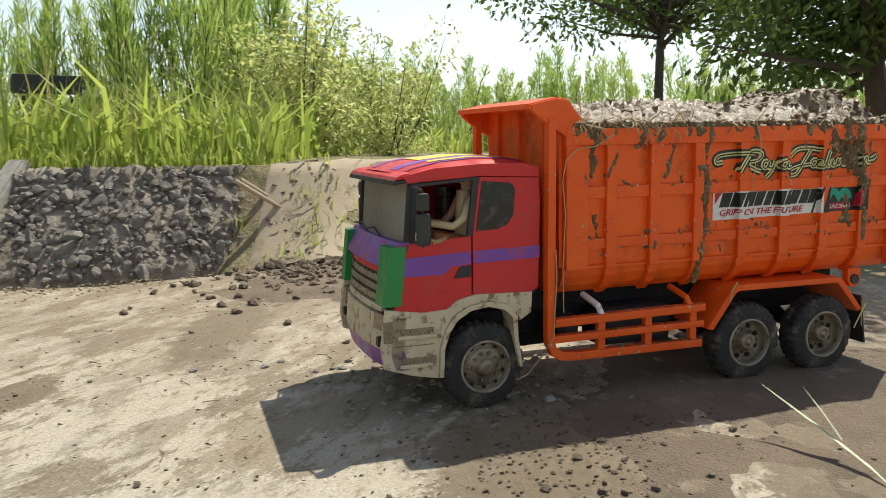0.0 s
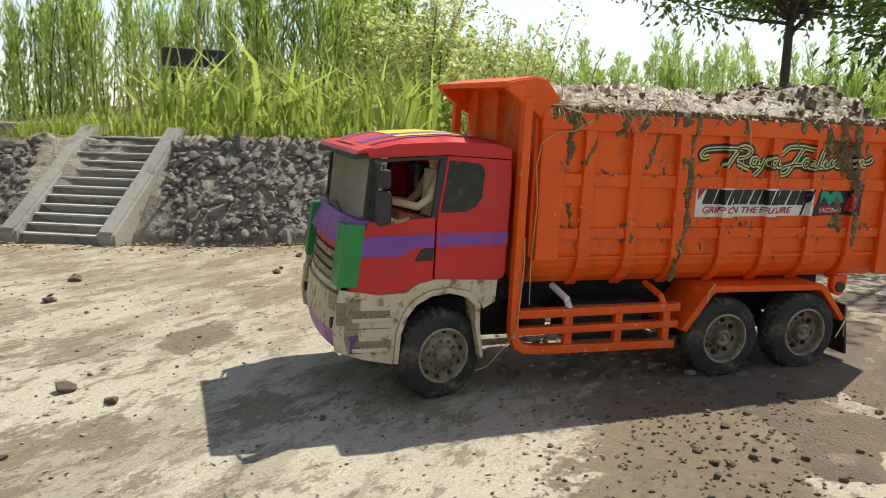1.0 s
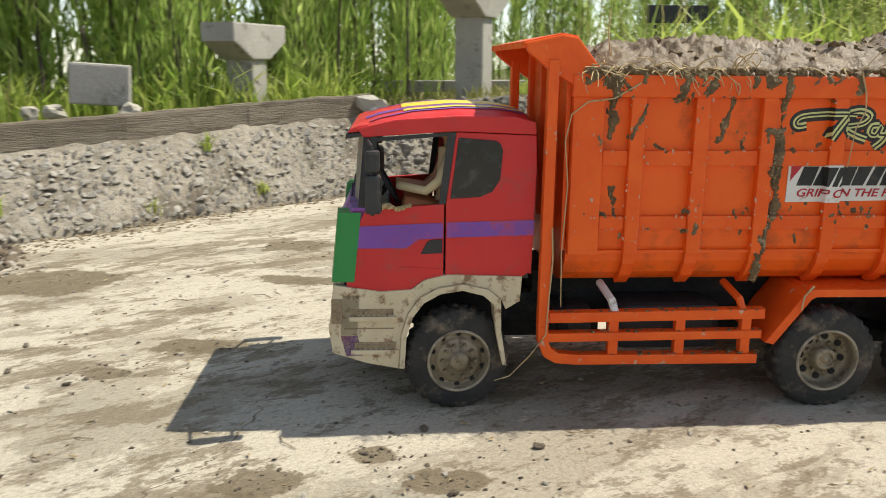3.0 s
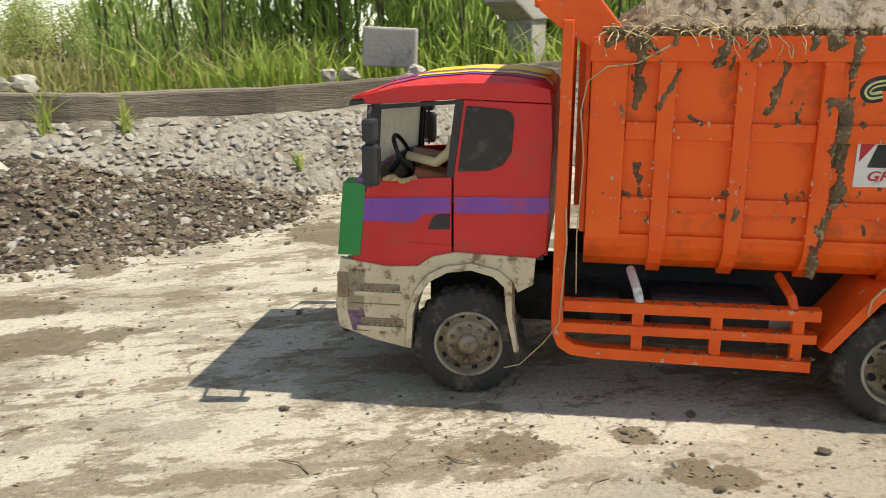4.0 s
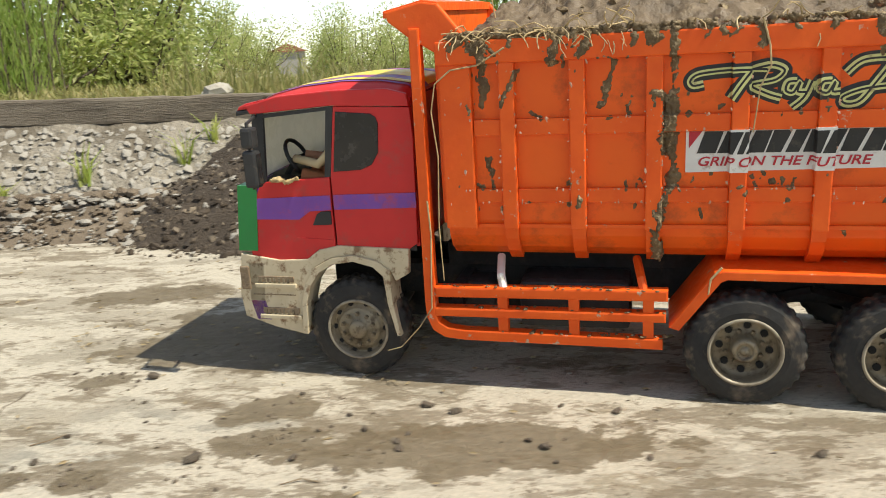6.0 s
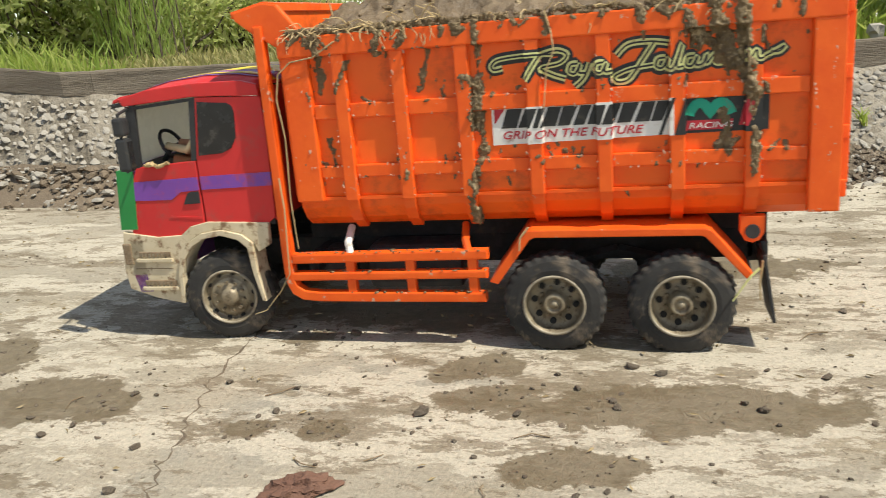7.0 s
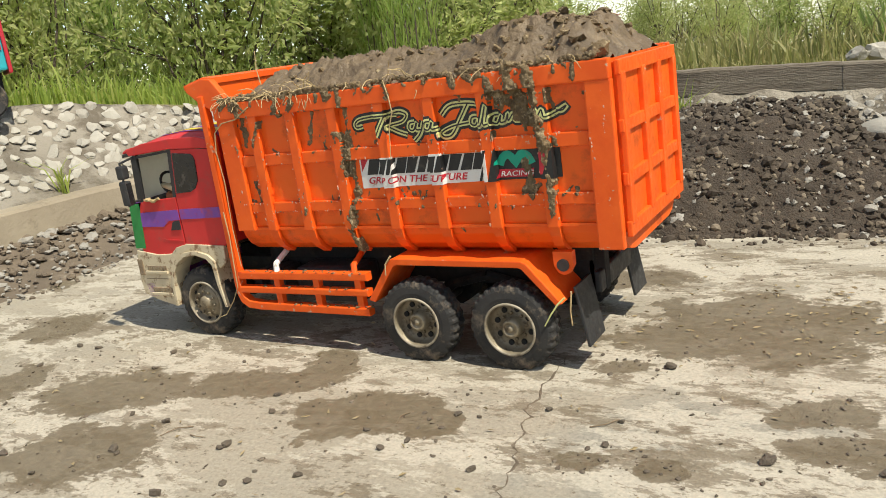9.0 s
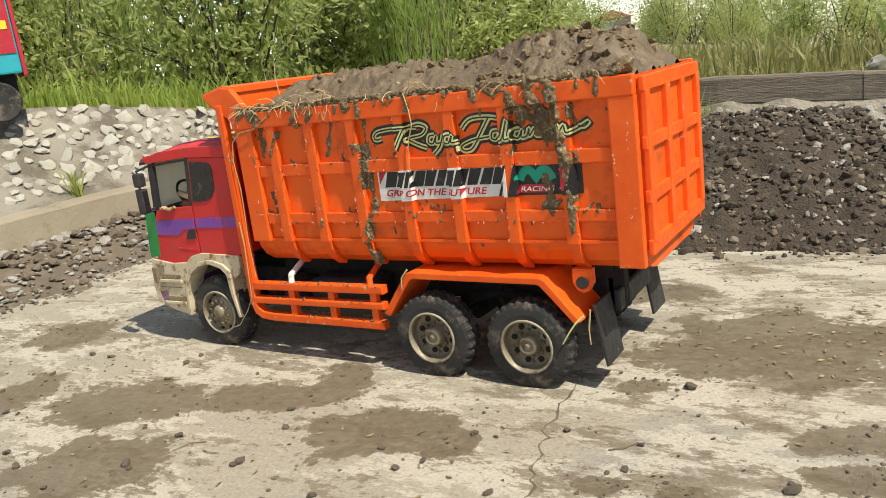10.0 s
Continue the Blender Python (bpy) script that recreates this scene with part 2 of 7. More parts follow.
# angle about the basin's middle, radius of the wall's foot, setback and height of its top
RIM_LINE = [
    (-20, 3.2, 2.6, 0.22), (-5, 3.4, 2.6, 0.24), (6, 3.1, 1.8, 0.27), (13, 2.80, 0.34, 0.30), (15.8, 2.75, 0.26, 0.30), (23.7, 2.53, 0.28, 0.305), (30.8, 2.50, 0.34, 0.30), (38.9, 2.545, 0.36, 0.295),
    (44.7, 2.53, 0.28, 0.27), (51.7, 2.13, 0.28, 0.245), (58, 1.886, 0.27, 0.233), (66, 1.617, 0.27, 0.218), (76.8, 1.448, 0.28, 0.203), (94, 1.355, 0.30, 0.208), (114.8, 1.432, 0.30, 0.245),
    (129.5, 1.62, 0.30, 0.258), (143, 1.926, 0.32, 0.275), (152.4, 2.482, 0.36, 0.36), (161, 2.483, 0.42, 0.425), (169, 2.395, 0.45, 0.43), (182, 2.352, 0.45, 0.43), (204, 2.46, 0.5, 0.42), (237, 2.386, 0.9, 0.35), (275, 2.41, 1.2, 0.3), (313, 2.76, 1.4, 0.26), (340, 3.2, 2.6, 0.22)]


def rim_at(deg):
    deg = (deg + 20) % 360 - 20
    for a, b in zip(RIM_LINE, RIM_LINE[1:]):
        if a[0] <= deg <= b[0]:
            f = (deg - a[0]) / (b[0] - a[0])
            return tuple(p + f * (q - p) for p, q in zip(a[1:], b[1:]))
    return RIM_LINE[-1][1:]


def polar(deg, r, z=0.0):
    a = radians(deg)
    return Vector((CX + r * math.cos(a), CY + r * math.sin(a), z))


def fall(x, y):
    """The field beyond the beams drops gently away."""
    dx, dy = x - 1.07, y + 0.94
    yaw = math.degrees(math.atan2(-dx, dy))
    w = min(1.0, max(0.0, (28 - yaw) / 22)) * min(1.0, max(0.0, (yaw + 40) / 22))
    return 0.052 * w * max(0.0, math.hypot(dx, dy) - 2.6)


def ground_z(p, amp):
    return amp * (noise.noise(Vector((p.x * 0.9, p.y * 0.9, 3.0))) + 0.5 * noise.noise(Vector((p.x * 3.1, p.y * 3.1, 7.0))))


# damp patches: middle, half length and width, turn in degrees
DAMP = [
    (0.47, -0.19, 0.105, 0.060, 17), (0.24, -0.15, 0.116, 0.045, 16), (0.02, -0.23, 0.125, 0.075, 16), (0.14, -0.39, 0.119, 0.074, 18), (-0.21, -0.27, 0.06, 0.07, 16), (-0.40, -0.03, 0.085, 0.07, 12),
    (0.32, -0.07, 0.05, 0.06, 15), (0.90, 0.21, 0.19, 0.125, 13), (1.00, -0.05, 0.06, 0.03, 18), (1.02, -0.13, 0.05, 0.03, 19), (0.57, -0.18, 0.03, 0.035, 18), (0.75, 0.03, 0.035, 0.022, 15), (0.78, -0.22, 0.03, 0.018, 19),
    (-0.84, 0.17, 0.16, 0.06, 9), (1.97, 0.35, 0.075, 0.028, -29), (1.92, -0.08, 0.04, 0.033, -29), (2.05, -0.08, 0.022, 0.017, -29), (1.81, 0.84, 0.12, 0.09, -29), (1.83, 0.31, 0.03, 0.02, -29), (2.32, 0.91, 0.08, 0.05, -29),
    (2.09, -0.17, 0.04, 0.022, -29), (0.86, -0.22, 0.028, 0.02, 5), (1.23, -0.13, 0.20, 0.05, 5), (1.14, -0.26, 0.065, 0.03, 6), (1.36, 0.70, 0.05, 0.05, -10), (1.27, 0.50, 0.09, 0.04, -9), (2.81, 0.23, 0.05, 0.08, -70),
    (1.30, 0.33, 0.16, 0.06, 8), (2.26, 0.60, 0.14, 0.03, -35), (2.75, -0.62, 0.34, 0.13, 10), (3.05, -0.98, 0.34, 0.14, 0), (3.6, -1.05, 0.4, 0.2, 0), (3.3, 0.2, 0.25, 0.08, 20), (0.62, 0.40, 0.12, 0.05, 10)]


def concrete():
    """Trowelled concrete: pale, brushed, stained with thin mud and damp."""
    m, n, l, b = material("stained_concrete")
    tc = n.new("ShaderNodeTexCoord")

    def stretched(sx, sy, turn):
        mp = n.new("ShaderNodeMapping")
        mp.inputs["Scale"].default_value = (sx, sy, 1.0)
        mp.inputs["Rotation"].default_value = (0, 0, radians(turn))
        l.new(tc.outputs["Object"], mp.inputs["Vector"])
        return mp.outputs["Vector"]
    along = stretched(1.0, 2.2, -42)
    brushed = stretched(1.0, 16.0, -38)
    big = noise_node(n, l, 1.7, 6, 0.6)
    mid = noise_node(n, l, 10.0, 15, 0.78, vec=along)
    fine = noise_node(n, l, 70.0, 10, 0.75)
    grit = noise_node(n, l, 190.0, 6, 0.7)
    brush = noise_node(n, l, 16.0, 6, 0.6, vec=brushed)
    pale = ramp_node(n, l, big, [(0.33, (0.295, 0.245, 0.17)), (0.45, (0.325, 0.295, 0.24)), (0.58, (0.37, 0.33, 0.265)), (0.68, (0.305, 0.29, 0.25))])
    col = mix_node(n, l, ramp_node(n, l, brush, [(0.40, 0.0), (0.66, 0.34)]), pale, (0.42, 0.39, 0.33))
    # pale lime bloom with ragged edges
    bloom = noise_node(n, l, 2.6, 15, 0.74, vec=along)
    col = mix_node(n, l, ramp_node(n, l, bloom, [(0.485, 0.0), (0.50, 0.7), (0.60, 0.9), (0.70, 0.6)]), col, (0.53, 0.49, 0.415))
    # thin trodden mud, crisp at its edges and broken up inside
    film = noise_node(n, l, 2.9, 15, 0.76, vec=stretched(1.0, 2.4, -38))
    col = mix_node(n, l, ramp_node(n, l, film, [(0.535, 0.0), (0.545, 0.65), (0.60, 0.8), (0.64, 0.35), (0.68, 0.75)]), col, (0.17, 0.135, 0.09))
    col = mix_node(n, l, ramp_node(n, l, mid, [(0.555, 0.0), (0.565, 0.66)]), col, (0.17, 0.133, 0.09))
    # specks and grain
    col = mix_node(n, l, ramp_node(n, l, fine, [(0.585, 0.0), (0.63, 0.8)]), col, (0.13, 0.10, 0.068))
    col = mix_node(n, l, 0.38, col, ramp_node(n, l, grit, [(0.32, (0.18, 0.16, 0.13)), (0.68, (0.72, 0.68, 0.60))]), "OVERLAY")
    # damp patches, each with its own place and uneven edge
    edge = noise_node(n, l, 13.0, 12, 0.76)
    wet = None
    for cx, cy, rx, ry, turn in DAMP:
        mp = n.new("ShaderNodeMapping")
        mp.vector_type = "TEXTURE"
        mp.inputs["Location"].default_value = (cx, cy, 0)
        mp.inputs["Rotation"].default_value = (0, 0, radians(turn))
        mp.inputs["Scale"].default_value = (rx, ry, 1000.0)
        l.new(tc.outputs["Object"], mp.inputs["Vector"])
        ln = n.new("ShaderNodeVectorMath")
        ln.operation = "LENGTH"
        l.new(mp.outputs["Vector"], ln.inputs[0])
        if wet is None:
            wet = ln.outputs["Value"]
        else:
            mn = n.new("ShaderNodeMath")
            mn.operation = "MINIMUM"
            l.new(wet, mn.inputs[0])
            l.new(ln.outputs["Value"], mn.inputs[1])
            wet = mn.outputs[0]
    rag = n.new("ShaderNodeMath")
    rag.operation = "MULTIPLY_ADD"
    rag.inputs[1].default_value = -3.6
    l.new(edge, rag.inputs[0])
    l.new(wet, rag.inputs[2])
    shift = n.new("ShaderNodeMath")
    shift.operation = "ADD"
    shift.inputs[1].default_value = 0.82
    l.new(rag.outputs[0], shift.inputs[0])
    wet = ramp_node(n, l, shift.outputs[0], [(0.0, 1.0), (0.08, 0.85), (0.11, 0.0)])
    shade = ramp_node(n, l, fine, [(0.3, (0.095, 0.070, 0.040)), (0.55, (0.155, 0.120, 0.073)), (0.72, (0.26, 0.21, 0.14))])
    col = mix_node(n, l, ramp_node(n, l, wet, [(0.0, 0.0), (1.0, 0.86)]), col, shade)
    # earth towards the far end of the basin
    sep = n.new("ShaderNodeSeparateXYZ")
    l.new(tc.outputs["Object"], sep.inputs[0])
    mr = n.new("ShaderNodeMapRange")
    mr.inputs["From Min"].default_value, mr.inputs["From Max"].default_value = 2.5, 3.6
    l.new(sep.outputs["X"], mr.inputs["Value"])
    ad = n.new("ShaderNodeMath")
    ad.operation, ad.use_clamp = "MULTIPLY", True
    l.new(mr.outputs["Result"], ad.inputs[0])
    l.new(ramp_node(n, l, mid, [(0.40, 0.20), (0.56, 0.95)]), ad.inputs[1])
    col = mix_node(n, l, ad.outputs[0], col, (0.235, 0.18, 0.12))
    l.new(col, b.inputs["Base Color"])
    l.new(mix_node(n, l, wet, (0.78, 0.78, 0.78), (0.50, 0.50, 0.50)), b.inputs["Roughness"])
    b.inputs["Specular IOR Level"].default_value = 0.35
    h = n.new("ShaderNodeMath")
    h.operation = "ADD"
    l.new(fine, h.inputs[0])
    l.new(mid, h.inputs[1])
    bump_node(n, l, b, h.outputs[0], 0.7, 0.006)
    return m


CONCRETE = concrete()
EARTH = worn("dry_earth_and_grass_litter", (0.21, 0.17, 0.095), (0.14, 0.15, 0.05), (0.30, 0.24, 0.15), rough=0.9, scale=2.5, fine=40, bump=0.8, depth=0.02)
MORTAR = worn("rough_grey_mortar", (0.31, 0.275, 0.22), (0.235, 0.205, 0.16), (0.135, 0.112, 0.082), rough=0.85, scale=7, dirt_from=0.47, dirt_to=0.60, fine=55, bump=1.0, depth=0.012)
STONE_DARK = worn("dark_basalt_stone", (0.18, 0.165, 0.14), (0.29, 0.265, 0.225), (0.09, 0.082, 0.07), rough=0.8, scale=30, bump=0.8, depth=0.004, vary=0.35)
STONE_PALE = worn("pale_river_stone", (0.44, 0.41, 0.35), (0.37, 0.34, 0.285), (0.21, 0.185, 0.145), rough=0.8, scale=22, dirt_from=0.58, dirt_to=0.7, bump=0.6, depth=0.003, vary=0.15, island=0.2)
STONE_GREY = worn("grey_field_stone", (0.40, 0.37, 0.32), (0.30, 0.275, 0.235), (0.17, 0.15, 0.12), rough=0.8, scale=26, bump=0.7, depth=0.004, vary=0.2, island=0.4)
BEAM = worn("weathered_beam", (0.15, 0.122, 0.09), (0.21, 0.178, 0.135), (0.075, 0.06, 0.043), rough=0.85, scale=12, dirt_from=0.5, dirt_to=0.7, fine=90, bump=0.9, depth=0.006)
for _nd in [nd for nd in BEAM.node_tree.nodes if nd.type == "TEX_NOISE"]:
    _mp = BEAM.node_tree.nodes.new("ShaderNodeMapping")
    _mp.inputs["Scale"].default_value = (0.35, 0.35, 4.0)
    BEAM.node_tree.links.new(_nd.inputs["Vector"].links[0].from_socket, _mp.inputs["Vector"])
    BEAM.node_tree.links.new(_mp.outputs["Vector"], _nd.inputs["Vector"])
PLASTER = worn("tan_plaster_band", (0.34, 0.285, 0.205), (0.27, 0.22, 0.155), (0.17, 0.135, 0.09), rough=0.8, scale=9, dirt_from=0.54, dirt_to=0.68, fine=80, bump=0.5, depth=0.004)
GREY = worn("grey_concrete_block", (0.36, 0.34, 0.31), (0.29, 0.275, 0.25), (0.19, 0.175, 0.15), rough=0.8, scale=14, fine=80, bump=0.6, depth=0.004)
NOSING = worn("pale_step_edge", (0.50, 0.475, 0.42), (0.42, 0.395, 0.345), (0.25, 0.225, 0.18), rough=0.8, scale=30, bump=0.5)
STEP = worn("worn_step_concrete", (0.30, 0.285, 0.255), (0.24, 0.225, 0.20), (0.15, 0.135, 0.11), rough=0.8, scale=18, fine=90, bump=0.6, depth=0.003)
PILE = worn("dark_gravel_spoil", (0.05, 0.036, 0.024), (0.08, 0.059, 0.041), (0.14, 0.105, 0.075), rough=0.85, scale=40, bump=0.9, depth=0.006, vary=0.4)


def make_floor():
    bm = bmesh.new()
    N, R = 180, 40
    mid = bm.verts.new((CX, CY, 0))
    rows_ = []
    for j in range(1, R + 1):
        row = []
        for i in range(N):
            deg = -20 + 360 * i / N
            rb = rim_at(deg)[0] + 0.06
            p = polar(deg, rb * j / R)
            p.z = 0.0 if j < R - 1 else -0.01
            row.append(bm.verts.new(p))
        rows_.append(row)
    for i in range(N):
        bm.faces.new((mid, rows_[0][i], rows_[0][(i + 1) % N]))
        for a, b in zip(rows_, rows_[1:]):
            bm.faces.new((a[i], b[i], b[(i + 1) % N], a[(i + 1) % N]))
    tagged(part("floor", bm, CONCRETE), "pale stained concrete basin floor with dirt and damp patches", "floor", kind="structure")


def make_ground():
    bm = bmesh.new()
    N = 200
    steps = [0, 0.06, 0.2, 0.5, 1.0, 1.8, 3, 5, 9, 16, 30, 70, 200, 900]
    rows_ = []
    for f in (-0.02, 0.0, 0.3, 0.6, 0.9):
        row = []
        for i in range(N):
            deg = -20 + 360 * i / N
            rb, set_, z = rim_at(deg)
            under = 0.07 if WALL_FROM + 2.5 < (deg + 20) % 360 - 20 < 231 else 0.0
            p = polar(deg, rb + set_ * f)
            p.z = z * max(0.0, f) ** 1.3 - under - (0.012 if f <= 0 else 0) + ground_z(p, 0.03 * max(0, f))
            row.append(bm.verts.new(p))
        rows_.append(row)
    for j, s in enumerate(steps):
        row = []
        for i in range(N):
            deg = -20 + 360 * i / N
            rb, set_, z = rim_at(deg)
            p = polar(deg, rb + set_ + s)
            far = min(1.0, s / 4.0)
            p.z = (z + ground_z(p, 0.02 * min(1, s * 4))) * (1 - far) + far * (0.26 + ground_z(p, 0.04)) - fall(p.x, p.y)
            row.append(bm.verts.new(p))
        rows_.append(row)
    for a, b in zip(rows_, rows_[1:]):
        for i in range(N):
            bm.faces.new((a[i], b[i], b[(i + 1) % N], a[(i + 1) % N]))
    tagged(part("ground", bm, EARTH, smooth=True), "dry earth bank with trodden grass around the basin", "ground", kind="structure")


WALL_FROM = 15.5


def wall_point(deg, f):
    rb, set_, z = rim_at(deg)
    # the wall curls back into the bank at its end
    turn = min(1.0, max(0.0, (WALL_FROM + 4 - deg) / 4))
    rb += 0.42 * (1 - math.sqrt(1 - turn * turn))
    zz = z * f
    if 158 < deg < 215:
        # a plain band below, the stone slope above
        if f < 0.34:
            return polar(deg, rb + 0.03 * f, 0.16 * f / 0.34)
        g = (f - 0.34) / 0.66
        return polar(deg, rb + 0.05 + (set_ - 0.05) * g, 0.16 + (z - 0.16) * g)
    return polar(deg, rb + set_ * f ** 1.15, zz)


def make_wall():
    bm = bmesh.new()
    a0, a1 = WALL_FROM, 232.0
    N, R = 520, 14
    grid = []
    for j in range(R + 1):
        f = j / R
        row = []
        for i in range(N + 1):
            deg = a0 + (a1 - a0) * i / N
            p = wall_point(deg, f)
            out = (Vector((CX, CY, 0)) - p).normalized()
            k = 0.016 if deg < 50 else 0.009 if not (deg > 158 and f < 0.34) else 0.004
            q = noise.noise(p * 14) * k + noise.noise(p * 34) * k * 0.5
            p += Vector((out.x * 0.6, out.y * 0.6, 0.8)) * q * (0.0 if j == 0 else 1)
            if j == 0:
                p.z = -0.03
            row.append(bm.verts.new(p))
        grid.append(row)
    for a, b in zip(grid, grid[1:]):
        for i in range(N):
            bm.faces.new((a[i], a[i + 1], b[i + 1], b[i]))
    back = [bm.verts.new(polar(a0 + (a1 - a0) * i / N, sum(rim_at(a0 + (a1 - a0) * i / N)[:2]) + 0.12, -0.05)) for i in range(N + 1)]
    for i in range(N):
        bm.faces.new((grid[-1][i], grid[-1][i + 1], back[i + 1], back[i]))
    return tagged(part("wall_stone", bm, MORTAR, smooth=True), "sloping rubble-stone wall set in grey mortar", "wall", kind="structure")


def lump_mesh(name, seed, mat, size=1.0, sub=1, rough=0.3, squash=0.7, cuts=0):
    bm = bmesh.new()
    add_lump(bm, (0, 0, 0), size, seed, sub, rough, squash, cuts)
    return finish(bm, name, mat)


def lumps_joined(name, places, mat, seeds, squash=0.65, cuts=0, sub=1):
    """Many small lumps in one mesh: places of (x, y, z, size), with a normal after them for those bedded in a slope."""
    base = []
    for s in range(seeds):
        bm = bmesh.new()
        add_lump(bm, (0, 0, 0), 1.0, 900 + s, sub, 0.32, squash, cuts)
        bm.verts.ensure_lookup_table()
        base.append((np.array([v.co[:] for v in bm.verts]), np.array([[v.index for v in f.verts] for f in bm.faces])))
        bm.free()
    rng = np.random.default_rng(len(places))
    vs, fs, k = [], [], 0
    for i, place in enumerate(places):
        x, y, z, s = place[:4]
        v, f = base[int(rng.integers(seeds))]
        a = rng.uniform(0, 6.28)
        c, q = math.cos(a), math.sin(a)
        w = v @ np.array([[c, q, 0], [-q, c, 0], [0, 0, 1]]) * s
        if len(place) > 4:
            w = w @ np.array(Vector(place[4]).to_track_quat("Z", "Y").to_matrix()).T
        vs.append(w + np.array([x, y, z]))
        fs.append(f + k)
        k += len(v)
    me = bpy.data.meshes.new(name)
    me.from_pydata(np.concatenate(vs).tolist(), [], np.concatenate(fs).tolist())
    me.materials.append(mat)
    return me


def make_stones(wall):
    r = random.Random(4)
    dark = [lump_mesh("stone", 20 + k, STONE_DARK, 1.0, 2, 0.3, 0.75, 5) for k in range(7)]
    grey = [lump_mesh("stone", 40 + k, STONE_GREY, 1.0, 2, 0.3, 0.32, 7) for k in range(7)]
    pale = [lump_mesh("stone", 60 + k, STONE_PALE, 1.0, 2, 0.28, 0.42, 6) for k in range(7)]
    rest, n = {0: [], 1: [], 2: []}, 0
    cells = {}
    for _ in range(26000):
        deg, f = r.uniform(16, 212), r.uniform(0.03, 0.97)
        if 30.5 < deg < 39.5 or (deg > 158 and f < 0.40):
            continue
        kind = 0 if deg < 50 else 1 if deg < 148 else 2
        if kind == 1 and f > 0.86:
            continue
        p = wall_point(deg, f)
        if 82 < deg < 128 and r.random() < 0.45:
            continue
        s = (0.008 + 0.022 * r.random() ** 1.6, r.uniform(0.006, 0.019), r.uniform(0.015, 0.033))[kind]
        cx, cy = int(p.x / 0.08), int(p.y / 0.08)
        near = [q for i in (-1, 0, 1) for j in (-1, 0, 1) for q in cells.get((cx + i, cy + j), ())]
        gap = (0.60, 0.80, 0.88)[kind]
        if any((p - q).length < (s + t) * gap for q, t in near):
            continue
        cells.setdefault((cx, cy), []).append((p, s))
        set_, z = rim_at(deg)[1:]
        out = (Vector((CX - p.x, CY - p.y, 0)).normalized() * z + Vector((0, 0, set_))).normalized()
        p = p + out * (r.uniform(-0.002, 0.008), 0.002, 0.003)[kind]
        if n < 300 and (deg < 75 or deg > 150) and r.random() < 0.5:
            ob = new("stone", (dark, grey, pale)[kind][r.randrange(7)])
            ob.parent = wall
            tilt = out.to_track_quat("Z", "Y").to_matrix().to_4x4()
            ob.matrix_basis = Matrix.Translation(p) @ tilt @ Matrix.Rotation(r.uniform(0, 6.3), 4, "Z") @ Matrix.Diagonal((s, s, s, 1))
            n += 1
        else:
            rest[kind].append((p.x, p.y, p.z, s, out[:]))
    for kind, mat, squash in ((0, STONE_DARK, 0.75), (1, STONE_GREY, 0.32), (2, STONE_PALE, 0.38)):
        ob = new("wall_stones", lumps_joined("wall_stones", rest[kind], mat, 9, squash, 7, 2))
        ob.parent = wall
        tagged(ob, "many small stones bedded in the mortar", kind="stuff")


def make_steps():
    """The small concrete flight with its two sloping cheeks."""
    a, b = Vector((3.36, 1.15, 0)), Vector((3.27, 1.41, 0))
    side = (b - a).normalized()
    into = Vector((side.y, -side.x, 0))
    if into.x < 0:
        into = -into
    w, rise, run, n = (b - a).length, 0.0245, 0.033, 12
    m = Matrix(((side.x, into.x, 0, a.x), (side.y, into.y, 0, a.y), (0, 0, 1, 0), (0, 0, 0, 1)))
    flight = thing("miniature_stairs", "small grey concrete stair of twelve steps set into the stone bank", "stairs", at=m)
    for k in range(n):
        part("step", box(0.012, w - 0.012, k * run, (k + 1) * run + 0.02, -0.02, (k + 1) * rise - 0.006), STEP, flight)
        part("nosing", box(0.012, w - 0.012, k * run - 0.008, (k + 1) * run + 0.004, (k + 1) * rise - 0.0055, (k + 1) * rise, 0.001), NOSING, flight)
    for x0, x1 in ((-0.045, 0.012), (w - 0.012, w + 0.045)):
        bm = bmesh.new()
        pts = [(-0.03, -0.02), (-0.03, 0.035), (n * run * 0.55, n * rise * 0.60 + 0.025), (n * run + 0.0, n * rise + 0.035), (n * run + 0.06, n * rise + 0.03), (n * run + 0.06, -0.02)]
        va = [bm.verts.new((x0, y, z)) for y, z in pts]
        vb = [bm.verts.new((x1, y, z)) for y, z in pts]
        fs = [bm.faces.new(va), bm.faces.new(list(reversed(vb)))]
        for i in range(len(pts)):
            j = (i + 1) % len(pts)
            fs.append(bm.faces.new((va[j], va[i], vb[i], vb[j])))
        bmesh.ops.recalc_face_normals(bm, faces=bm.faces)
        bmesh.ops.bevel(bm, geom=bm.edges[:], offset=0.008, segments=2, affect="EDGES")
        part("cheek", bm, GREY, flight)


